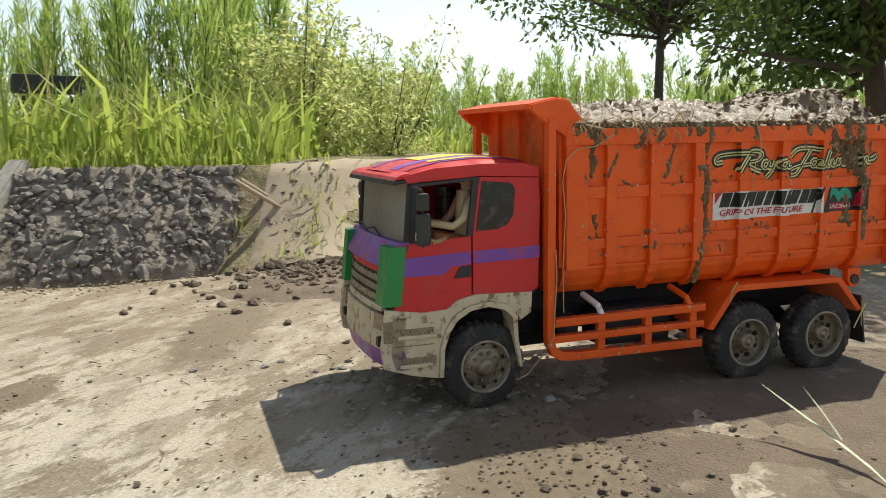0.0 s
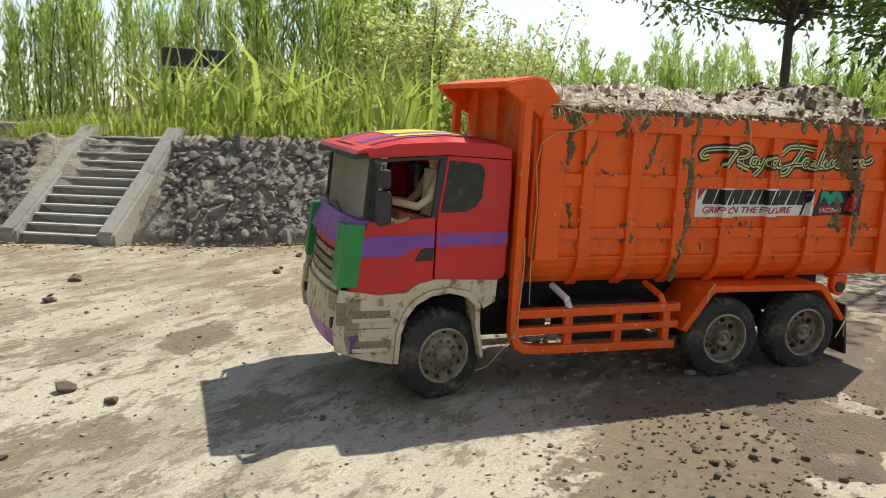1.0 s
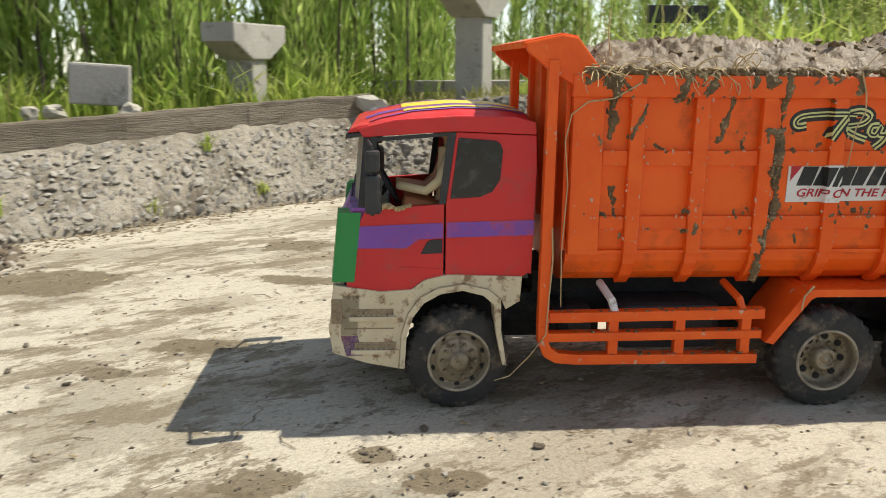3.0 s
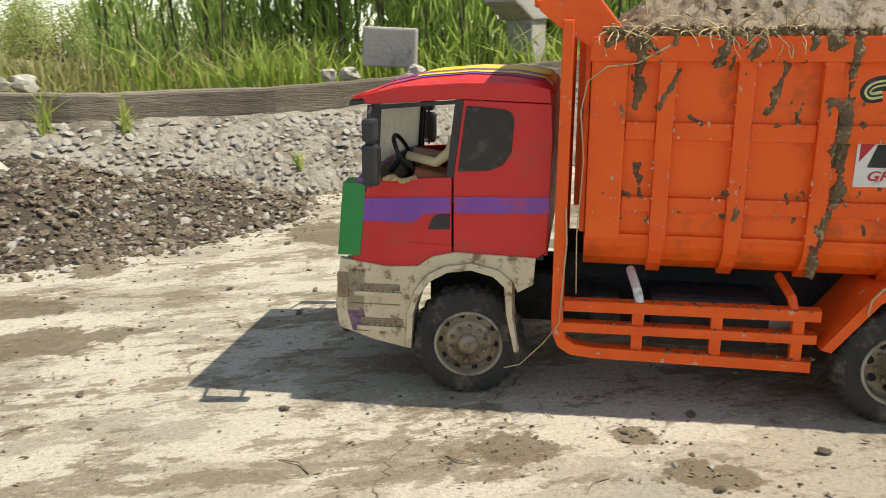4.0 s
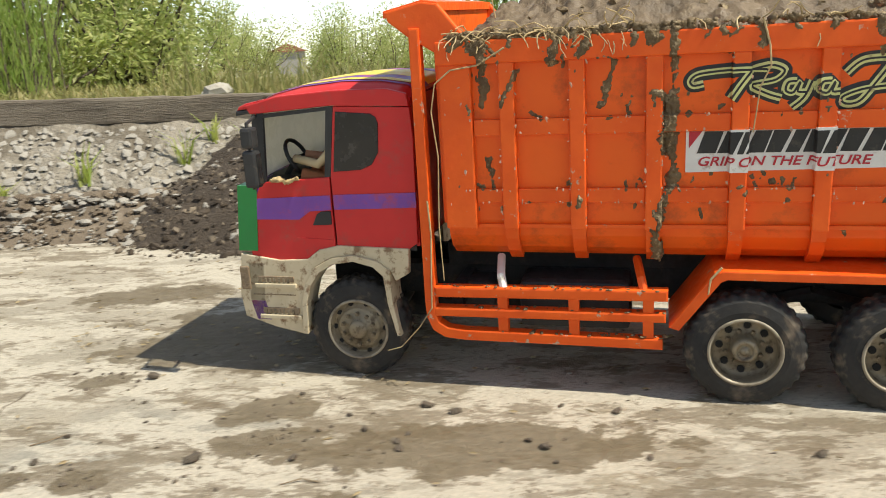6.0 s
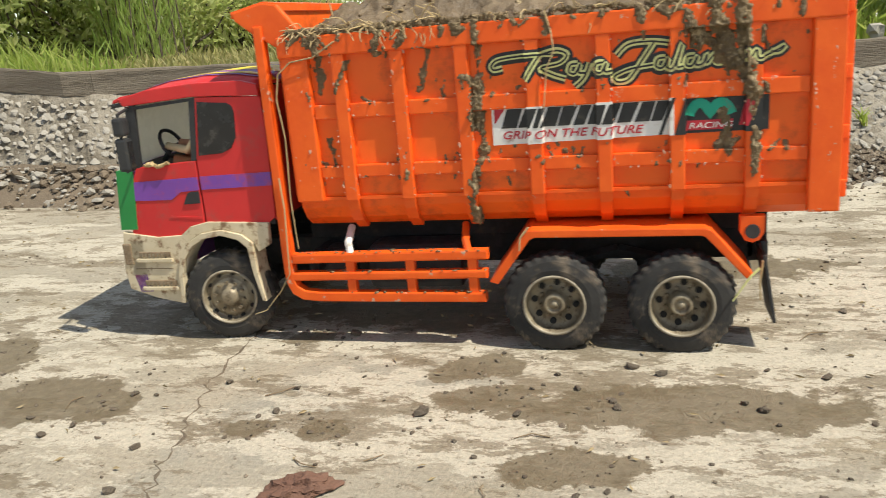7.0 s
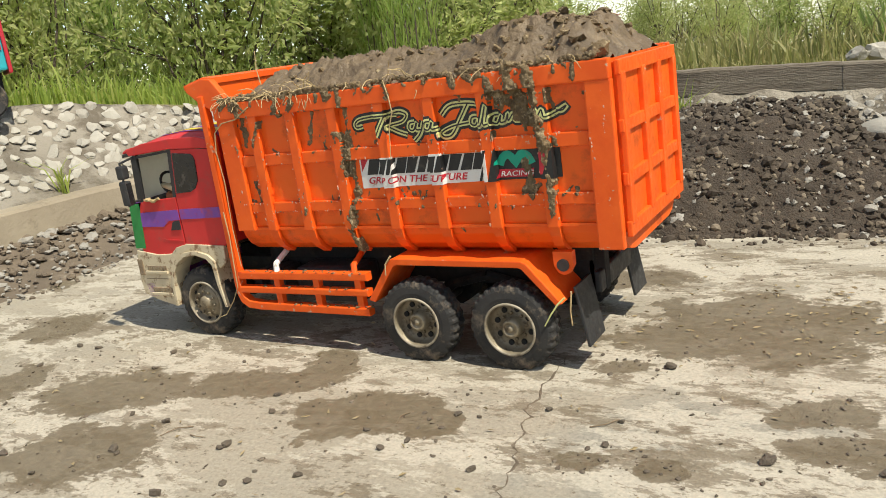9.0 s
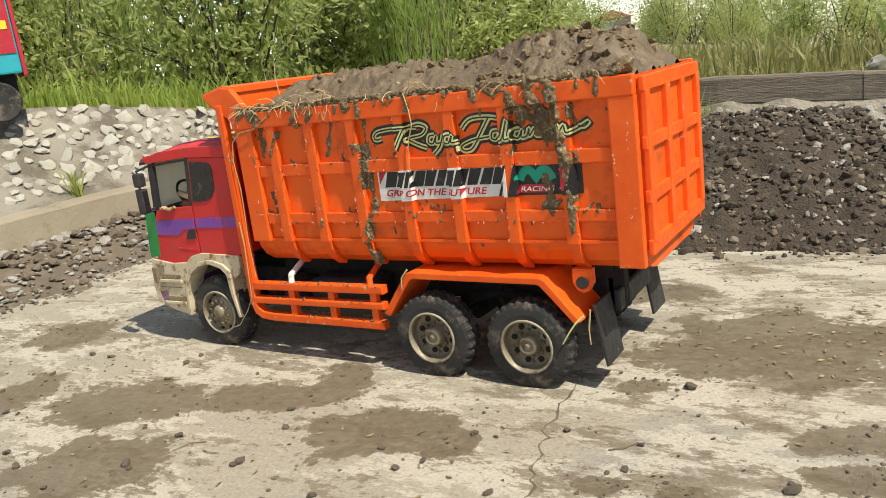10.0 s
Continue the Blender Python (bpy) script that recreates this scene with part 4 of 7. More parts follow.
    # single tufts growing from the wall
    for deg, f, h in ((60.5, 0.7, 0.07), (63, 0.1, 0.05), (90, 0.78, 0.12), (97, 0.78, 0.16), (125, 0.5, 0.12), (120, 0.3, 0.09), (117, 0.62, 0.15), (118.5, 0.55, 0.12), (122, 0.7, 0.10), (112, 0.66, 0.09), (74, 0.3, 0.06), (56, 0.15, 0.06), (133, 0.35, 0.13), (139, 0.2, 0.08), (163, 0.34, 0.14), (17.5, 0.3, 0.10), (16.5, 0.1, 0.08)):
        rng = np.random.default_rng(int(deg * 10))
        p = wall_point(deg, f)
        k = 14
        roots = [(p.x + rng.normal(0, 0.008), p.y + rng.normal(0, 0.008), p.z - 0.005) for _ in range(k)]
        tagged(new("grass_tuft", blades_mesh("grass_tuft", roots, rng.uniform(0.5, 1.1, k) * h, rng.uniform(0.004, 0.008, k), GRASS_MAT, int(deg), 0.9)), "green grass tuft growing from the stone wall", "grass tuft", "tufts in the wall")
    # the reed blade beside the way in
    bm = bmesh.new()
    for pts, w in (([(2.886, -0.987, 0.001), (2.931, -0.964, 0.010), (2.987, -0.913, 0.032), (3.041, -0.843, 0.065)], 0.006), ([(2.974, -0.938, 0.023), (2.997, -0.916, 0.049), (3.019, -0.893, 0.073)], 0.006)):
        prev = None
        for i, p in enumerate(pts):
            ww = w * (0.35, 0.9, 1.0, 0.1)[i if len(pts) == 4 else i + 1]
            row = [bm.verts.new((p[0] - ww, p[1], p[2])), bm.verts.new((p[0], p[1], p[2] - ww * 0.25)), bm.verts.new((p[0] + ww, p[1], p[2]))]
            if prev:
                bm.faces.new((prev[0], prev[1], row[1], row[0])), bm.faces.new((prev[1], prev[2], row[2], row[1]))
            prev = row
    tagged(part("reed_blade", bm, REED), "pale green broad grass blade by the floor's edge", "grass blade")


make_plants()


# ---------------------------------------------------------------- small things on and round the floor
TURQUOISE = worn("turquoise_paint", (0.02, 0.36, 0.42), (0.02, 0.30, 0.36), (0.1, 0.2, 0.2), rough=0.4, scale=20)
ROOF_TILE = worn("red_roof", (0.36, 0.15, 0.09), (0.30, 0.12, 0.08), (0.2, 0.1, 0.07), rough=0.8, scale=3)
TWIG = worn("dry_twig", (0.16, 0.115, 0.07), (0.24, 0.18, 0.11), (0.1, 0.07, 0.045), rough=0.85, scale=40)
CHIP = worn("dry_leaf_chip", (0.38, 0.30, 0.17), (0.28, 0.21, 0.11), (0.17, 0.12, 0.07), rough=0.8, scale=20, vary=0.3)
RED_EARTH = worn("red_brown_earth", (0.13, 0.065, 0.045), (0.17, 0.09, 0.06), (0.09, 0.05, 0.035), rough=0.9, scale=30, bump=0.8, depth=0.004)
SAND = worn("pale_sand", (0.44, 0.37, 0.27), (0.38, 0.31, 0.22), (0.28, 0.22, 0.15), rough=0.95, scale=8, bump=0.5, depth=0.004)


FOOT_LITTER = worn("foot_litter", (0.30, 0.235, 0.145), (0.22, 0.17, 0.105), (0.14, 0.105, 0.065), rough=0.9, scale=20, island=0.4)


def make_litter():
    r = random.Random(21)
    meshes = [lump_mesh("clod", 150 + k, CLOD, 1.0, 1, 0.35, 0.7) for k in range(6)]
    # clods that can be told apart
    spots = []
    for _ in range(64):
        spots.append((2.84 + r.gauss(0, 0.20), -0.66 + r.gauss(0, 0.10), r.uniform(0.0025, 0.0065)))
    for _ in range(70):
        spots.append((r.uniform(-0.3, 1.5), r.uniform(-0.45, -0.02), r.uniform(0.0025, 0.0065)))
    for _ in range(40):
        spots.append((r.uniform(1.3, 3.3), r.uniform(-0.2, 0.95), r.uniform(0.0025, 0.0065)))
    spots += [(2.51, 0.19, 0.013), (2.51, 0.10, 0.010), (2.99, 0.80, 0.014), (2.83, 0.67, 0.013), (0.34, -0.43, 0.007), (0.81, 0.04, 0.008), (0.96, -0.17, 0.008)]
    for x, y, s in spots:
        ob = new("clod", meshes[r.randrange(6)])
        ob.matrix_basis = Matrix.Translation((x, y, s * 0.40)) @ Matrix.Rotation(r.uniform(0, 6.3), 4, "Z") @ Matrix.Diagonal((s, s, s, 1))
        tagged(ob, "dark earth clod lying on the concrete", "clod", "clods on the floor")
    places = []
    for _ in range(3600):
        x, y = r.uniform(-0.9, 3.9), r.uniform(-0.75, 1.25)
        if x > 3.3 - 0.5 * y or (x - CX) ** 2 + (y - CY) ** 2 > rim_at(math.degrees(math.atan2(y - CY, x - CX)))[0] ** 2:
            if x < 3.3:
                continue
        if noise.noise(Vector((x * 2.4, y * 2.4, 1))) < -0.05 and r.random() < 0.8:
            continue
        places.append((x, y, 0.0008, r.uniform(0.0008, 0.0032)))
    for _ in range(900):
        cx, cy, rx, ry, turn = DAMP[r.randrange(len(DAMP) - 6)]
        u, v, a = r.gauss(0, 0.9) * rx, r.gauss(0, 0.9) * ry, radians(turn)
        places.append((cx + u * math.cos(a) - v * math.sin(a), cy + u * math.sin(a) + v * math.cos(a), 0.0008, 0.0008 + 0.0034 * r.random() ** 2.5))
    for _ in range(800):
        places.append((2.84 + r.gauss(0, 0.24), -0.66 + r.gauss(0, 0.11), 0.001, r.uniform(0.001, 0.0038)))
    tagged(new("grit", lumps_joined("grit", places, CLOD, 9, 0.5, 3)), "dark grit and crumbs scattered over the floor", "grit", kind="stuff")
    places = [(2.35 + r.gauss(0, 0.5), 0.5 + r.gauss(0, 0.5), 0.001, r.uniform(0.001, 0.005)) for _ in range(300)]
    places += [(3.12 + r.gauss(0, 0.12), -0.36 + r.gauss(0, 0.12), 0.002, 0.002 + 0.009 * r.random() ** 2) for _ in range(220)]
    tagged(new("pebbles", lumps_joined("pebbles", places, STONE_GREY, 9, 0.6, 5)), "grey pebbles loose on the floor", "pebbles", kind="stuff")
    places = []
    for _ in range(1900):
        deg = r.uniform(10, 85)
        places.append((*polar(deg, rim_at(deg)[0] - abs(r.gauss(0, 0.09)))[:2], 0.001, 0.0015 + 0.006 * r.random() ** 2))
    tagged(new("foot_litter", lumps_joined("foot_litter", places, FOOT_LITTER, 9, 0.45, 4)), "straw-coloured crumbs along the foot of the wall", "litter", kind="stuff")
    # twigs and dry leaf chips
    for k in range(60):
        x, y = r.uniform(0.0, 3.2), r.uniform(-0.5, 0.7)
        a, L = r.uniform(0, 6.3), r.uniform(0.012, 0.05)
        bm = bmesh.new()
        add_tube(bm, [(x, y, 0.0012), (x + L * 0.5 * math.cos(a), y + L * 0.5 * math.sin(a), 0.003), (x + L * math.cos(a + 0.3), y + L * math.sin(a + 0.3), 0.0012)], 0.0009, 5, 0.6)
        tagged(part("twig", bm, TWIG), "thin dry twig lying on the concrete", "twig", "twigs on the floor")
    c, d = [], []
    for k in range(900):
        x, y = (r.uniform(-0.4, 3.2), r.uniform(-0.55, 0.9)) if k < 650 else (1.0 + r.gauss(0, 0.22), 0.25 + r.gauss(0, 0.10))
        c.append((x, y, 0.0025))
        a = r.uniform(0, 6.3)
        d.append((math.cos(a), math.sin(a), 0.12))
    tagged(new("leaf_chips", leaves_mesh("leaf_chips", c, d, 0.011, 0.0038, CHIP, 9)), "dry leaf chips strewn over the floor", "leaf litter", kind="stuff")
    bm = bmesh.new()
    add_lump(bm, (0.885, -0.325, 0.002), 0.030, 31, 4, 0.35, 0.42)
    for v in bm.verts:
        v.co.z += max(0.0, v.co.z) * 0.5 * noise.noise(v.co * 90)
        v.co += Vector((v.co.x - 0.885, v.co.y + 0.325, v.co.z)).normalized() * (0.005 * noise.noise(v.co * 160) + 0.003 * noise.noise(v.co * 420))
    tagged(part("earth_lump", bm, RED_EARTH), "crumbled lump of red-brown earth on the concrete", "earth lump")
    # cracks: narrow dirt-filled lines standing a hair above the slab
    def crack(pts, w, seed):
        rr = random.Random(seed)
        bm = bmesh.new()
        prev = None
        for (xa, ya), (xb, yb) in zip(pts, pts[1:]):
            for k in range(12):
                f = k / 12
                x, y = xa + (xb - xa) * f + rr.gauss(0, 0.0034), ya + (yb - ya) * f + rr.gauss(0, 0.002)
                ww = w * 0.2 + w * 0.9 * rr.random() ** 2
                row = [bm.verts.new((x - ww, y, 0.0003)), bm.verts.new((x, y, 0.0007)), bm.verts.new((x + ww, y, 0.0003))]
                if prev:
                    bm.faces.new((prev[0], prev[1], row[1], row[0])), bm.faces.new((prev[1], prev[2], row[2], row[1]))
                prev = row
        tagged(part("floor_crack", bm, EARTH_BROWN), "crooked dirt-filled crack in the concrete", "crack", kind="structure")
    crack([(0.735, -0.36), (0.71, -0.26), (0.68, -0.14), (0.665, -0.05), (0.66, 0.06)], 0.0028, 1)
    crack([(1.77, -0.14), (1.81, -0.05), (1.90, -0.01), (1.93, 0.03), (1.99, 0.10)], 0.002, 2)
    crack([(2.45, 0.35), (2.62, 0.30), (2.85, 0.36)], 0.002, 3)
    # block and stones on the bank
    bm = box(-0.08, 0.08, -0.05, 0.05, 0, 0.115, 0.006)
    blk = part("concrete_block", bm, GREY)
    blk.matrix_basis = pose(2.03, 1.72, 0.285, 0, 4, -12)
    tagged(blk, "pale concrete block resting on the bank", "block")
    for k, (x, y, z, s) in enumerate(((1.90, 1.66, 0.27, 0.035), (1.84, 1.68, 0.265, 0.03), (2.10, 1.66, 0.27, 0.03), (0.30, 1.52, 0.30, 0.05), (0.95, 1.62, 0.275, 0.035), (1.0, 1.66, 0.275, 0.03), (2.85, 1.66, 0.27, 0.045))):
        ob = new("bank_stone", lump_mesh("bank_stone", 170 + k, STONE_PALE, s, 2))
        ob.matrix_basis = Matrix.Translation((x, y, z))
        tagged(ob, "grey rounded stone lying on the bank", "stone", "stones on the bank")
    # sandy ramp past the wall's end and the two pale poles on it
    bm = bmesh.new()
    rows_ = []
    for f in (-0.06, -0.02, 0.06, 0.15, 0.3, 0.45, 0.6, 0.75, 0.9, 1.0, 1.1):
        row = []
        for i in range(31):
            deg = -4 + (WALL_FROM + 5.5) * i / 30
            rb, set_, z = rim_at(deg)
            p = polar(deg, rb + set_ * f)
            p.z = z * min(1.0, max(0.0, f)) ** 1.3 + ground_z(p, 0.03 * max(0, f)) + 0.010 * noise.noise(p * 5) * max(0, f) + (0.008 if 0 < i < 30 and f > 0 else -0.02)
            row.append(bm.verts.new(p))
        rows_.append(row)
    for a, b in zip(rows_, rows_[1:]):
        for i in range(30):
            bm.faces.new((a[i], b[i], b[i + 1], a[i + 1]))
    tagged(part("sand_ramp", bm, SAND, smooth=True), "pale sandy ramp at the end of the wall", "sand ramp", kind="structure")
    for k in range(2):
        bm = bmesh.new()
        add_tube(bm, [(3.93 + 0.07 * k, 0.615 + 0.03 * k, 0.265), (4.20 + 0.055 * k, 0.57 + 0.028 * k, 0.13)], 0.0075, 8)
        tagged(part("bamboo_pole", bm, SAND), "pale bamboo pole lying on the sandy bank", "pole", "poles on the bank")
    bm = bmesh.new()
    for k in range(9):
        add_lump(bm, (3.93 + 0.028 * k, 0.50 - 0.016 * k, 0.008), 0.026, 330 + k, 1, 0.5, 0.5)
    tagged(part("dead_root", bm, BARK), "dark dead root stump at the bank's foot", "root")
    # thin spreads of brown earth over the slab
    for x0, x1, y0, y1, seed in ((2.55, 3.95, -1.30, -0.50, 3), (3.3, 4.5, -0.15, 0.60, 5)):
        bm = bmesh.new()
        rows_ = []
        for j in range(41):
            row = []
            for i in range(61):
                u, v = i / 60, j / 40
                x, y = x0 + (x1 - x0) * u, y0 + (y1 - y0) * v
                p = Vector((x, y, seed))
                q = 0.55 - 1.1 * (((u - 0.55) / 0.5) ** 2 + ((v - 0.5) / 0.5) ** 2) + 0.9 * noise.noise(p * 4) + 0.5 * noise.noise(p * 11) + 0.3 * noise.noise(p * 27)
                row.append(bm.verts.new((x, y, max(-0.004, min(0.006, 0.006 * q)))))
            rows_.append(row)
        for a, b in zip(rows_, rows_[1:]):
            for i in range(60):
                bm.faces.new((a[i], a[i + 1], b[i + 1], b[i]))
        tagged(part("earth_spread", bm, EARTH_BROWN, smooth=True), "thin spread of brown earth over the concrete", "earth", kind="structure")
    places = [(r.gauss(4.15, 0.28), r.gauss(0.40, 0.13), 0.004, r.uniform(0.003, 0.016)) for _ in range(700)]
    tagged(new("ramp_rubble", lumps_joined("ramp_rubble", places, EARTH_BROWN, 6)), "brown crumbs and rubble at the ramp's foot", "rubble", kind="stuff")
    places = []
    for _ in range(320):
        deg, f = r.uniform(-2, 16), r.random()
        rb, set_, z = rim_at(deg)
        p = polar(deg, rb + set_ * f)
        places.append((p.x, p.y, z * f ** 1.3 + ground_z(p, 0.03 * f) + 0.010 * noise.noise(p * 5) * f + 0.006, 0.003 + 0.010 * r.random() ** 2))
    tagged(new("ramp_pebbles", lumps_joined("ramp_pebbles", places, EARTH_BROWN, 9, 0.5, 4)), "loose brown pebbles trodden into the ramp", "pebbles", kind="stuff")
    rng = np.random.default_rng(79)
    roots = []
    for _ in range(200):
        deg, f = rng.choice((14.0, 12.0, 6.0)) + rng.normal(0, 0.9), abs(rng.normal(0.45, 0.3))
        rb, set_, z = rim_at(deg)
        p = polar(deg, rb + set_ * min(1.0, f))
        roots.append((p.x, p.y, z * min(1.0, f) ** 1.3 - 0.005))
    tagged(new("ramp_grass", blades_mesh("ramp_grass", roots, rng.uniform(0.02, 0.09, 200), rng.uniform(0.003, 0.007, 200), GRASS_MAT, 80, 0.9)), "sparse green and straw-coloured grass on the ramp", "grass", kind="stuff")
    rng = np.random.default_rng(77)
    roots = [(rng.normal(4.42, 0.10), rng.normal(0.60, 0.07), 0.02) for _ in range(170)]
    tagged(new("ramp_weeds", blades_mesh("ramp_weeds", roots, rng.uniform(0.06, 0.20, 170), rng.uniform(0.004, 0.009, 170), GRASS_MAT, 78, 0.8)), "green and dry weeds at the foot of the ramp", "weeds", kind="stuff")
    # a dark plank bench beyond the stairs
    bench = thing("dark_shelf", "black plank on thin posts among the grass", "shelf", at=pose(4.63, 2.06, 0.27, 0, 0, -25))
    part("plank", box(-0.14, 0.14, -0.03, 0.03, 0.31, 0.39, 0.004), BLACK, bench)
    for x in (-0.10, 0.10):
        part("post", box(x - 0.006, x + 0.006, -0.006, 0.006, 0.0, 0.30), BLACK, bench)
    slab = part("edging_slab", box(-0.5, 0.5, -0.05, 0.05, 0, 0.05, 0.005), GREY)
    slab.matrix_basis = pose(3.75, 2.30, 0.27, 0, 0, -20)
    tagged(slab, "low concrete edging strip behind the stairs", "edging")
    # a distant house roof
    house = thing("distant_house", "distant low house with a red roof beyond the field", "house", at=pose(-46.5, 141, -1.0, 0, 0, 15))
    part("house_wall", box(-3, 3, -2, 2, -6.0, 2.0), GREY, house)
    part("roof", prism([(-3.6, 1.9), (3.6, 1.9), (0, 3.4)], -2.4, 2.4), ROOF_TILE, house)


def make_other_truck():
    """The tail of a second toy truck on top of the far wall."""
    t = thing("turquoise_toy_truck", "turquoise toy truck with a red tail on the bank", "toy truck", at=pose(-1.392, 0.63, 0.40, 0, 0, 62))
    part("truck_bed", box(-0.36, 0.0, -0.11, 0.11, 0.14, 0.40, 0.006), TURQUOISE, t)
    part("tail_panel", box(0.0, 0.012, -0.115, 0.115, 0.13, 0.41, 0.004), DECAL_RED, t, "red tail panel")
    part("side_flash", box(-0.07, -0.005, -0.1135, -0.1105, 0.20, 0.36), DECAL_RED, t)
    part("side_flash", box(-0.06, -0.015, -0.115, -0.1138, 0.27, 0.295), YELLOW, t)
    part("bed_edge", box(-0.36, 0.005, -0.118, -0.108, 0.395, 0.412, 0.003), TURQUOISE, t)
    part("undercarriage", box(-0.36, -0.02, -0.06, 0.06, 0.07, 0.14), CHASSIS, t)
    for x in (-0.08, -0.28):
        for y in (-0.11, 0.07):
            bm = bmesh.new()
            add_lathe(bm, [(0.001, 0.004), (0.035, 0.004), (0.055, 0.0), (0.06, 0.006), (0.06, 0.034), (0.055, 0.04), (0.001, 0.04)], 28)
            w = part("wheel", bm, TYRE, t)
            w.location = (x, y, 0.06)


make_litter()
make_other_truck()


# ---------------------------------------------------------------- the toy truck
# its own space: x towards the tail, y towards its far side, z up; the near front hub stands over the origin
WIDE = 0.275
WHEEL_R = 0.0635
HUB_Z = 0.0630


def wheel_meshes(front):
    """Tyre, rim, hub and nuts about the y axis, outer face at y = 0."""
    bm = bmesh.new()
    w = 0.040
    # the tread's blocks are pressed out of one skin: two staggered rows of lugs and a groove between
    prof = [(0.037, 0.004, 0), (0.0395, 0.0005, 0), (0.046, 0.000, 0), (0.0565, 0.002, 0), (0.0600, 0.0045, 1), (0.0622, 0.008, 1), (0.0624, 0.018, 1), (0.0610, 0.0195, 0), (0.0610, 0.0215, 0), (0.0624, 0.023, 2), (0.0622, w - 0.006, 2), (0.0595, w - 0.002, 2), (0.0565, w, 0), (0.037, w - 0.002, 0)]
    sides = 180
    rings = []
    for rad, y, row in prof:
        ring = []
        for k in range(sides):
            phase = (k + (3 if row == 2 else 0)) % 6
            lug = 0.0021 if row and phase < 3 else 0.0 if row else 0.0
            a = 2 * math.pi * (k + (0.35 if phase in (0, 3) else 0.0)) / sides
            ring.append(bm.verts.new(((rad + lug) * math.cos(a), y, (rad + lug) * math.sin(a))))
        rings.append(ring)
    for ra, rb in zip(rings, rings[1:]):
        for k in range(sides):
            bm.faces.new((ra[k], rb[k], rb[(k + 1) % sides], ra[(k + 1) % sides]))
    tyre = finish(bm, "tyre", TYRE)
    bm = bmesh.new()
    if front:
        prof = [(0.0385, 0.002), (0.0375, -0.001), (0.036, 0.000), (0.034, 0.008), (0.031, 0.010), (0.0275, 0.005), (0.025, 0.0035), (0.013, 0.003), (0.012, -0.001), (0.0095, -0.004), (0.004, -0.005), (0.0005, -0.005)]
    else:
        prof = [(0.0385, 0.002), (0.0375, -0.001), (0.036, 0.000), (0.035, 0.010), (0.0335, 0.017), (0.029, 0.018), (0.016, 0.018), (0.0145, 0.010), (0.0135, 0.003), (0.009, 0.001), (0.0085, 0.004), (0.0045, 0.004), (0.004, 0.001), (0.0005, 0.001)]
    add_lathe(bm, prof, 40)
    rim = finish(bm, "rim", RIM, True)
    bm = bmesh.new()
    add_tube(bm, [(0, 0, 0), (0, -0.0042, 0)], 0.0026, 6)
    nuts = finish(bm, "wheel_nut", RIM)
    ring = [(0.0205, 0.003, 10) if front else (0.0195, 0.018, 8), (0.0325, 0.0085, 10) if front else (0.0262, 0.0168, 8)]
    bm = bmesh.new()
    add_tube(bm, [(0, 0.004, 0), (0, -0.0012, 0)], 0.0032 if front else 0.0042, 10)
    holes = finish(bm, "hand_hole", CHASSIS)
    bm = bmesh.new()
    add_lathe(bm, [(0.0392, 0.0035), (0.0394, -0.0006), (0.0382, -0.0018), (0.0362, -0.0012), (0.0358, 0.0030)], 48)
    lip = finish(bm, "rim_lip", RIM_LIP, True)
    return tyre, rim, nuts, holes, lip, ring


def make_wheel(truck, meshes, x, y, flip=False):
    tyre, rim, nuts, holes, lip, ring = meshes
    hub = new("wheel", tyre)
    hub.parent = truck
    tagged(hub, "chunky muddy rubber tyre on a dusty steel rim")
    for nm, me in (("rim", rim), ("rim_lip", lip)):
        p = new(nm, me)
        p.parent = hub
    for nm, me, (rad, yy, count), shift in (("wheel_nut", nuts, ring[0], 0.0), ("hand_hole", holes, ring[1], 0.5)):
        for k in range(count):
            a = 2 * math.pi * (k + shift) / count
            p = new(nm, me)
            p.parent = hub
            p.location = (rad * math.cos(a), yy, rad * math.sin(a))
    return hub, x, y, flip


def bin_section():
    """Half of the tipper body's cross-section: y and z from the rim to the bottom."""
    return [(0.0, 0.402), (0.0, 0.205), (0.004, 0.186), (0.014, 0.170), (0.03, 0.158), (0.05, 0.153)]


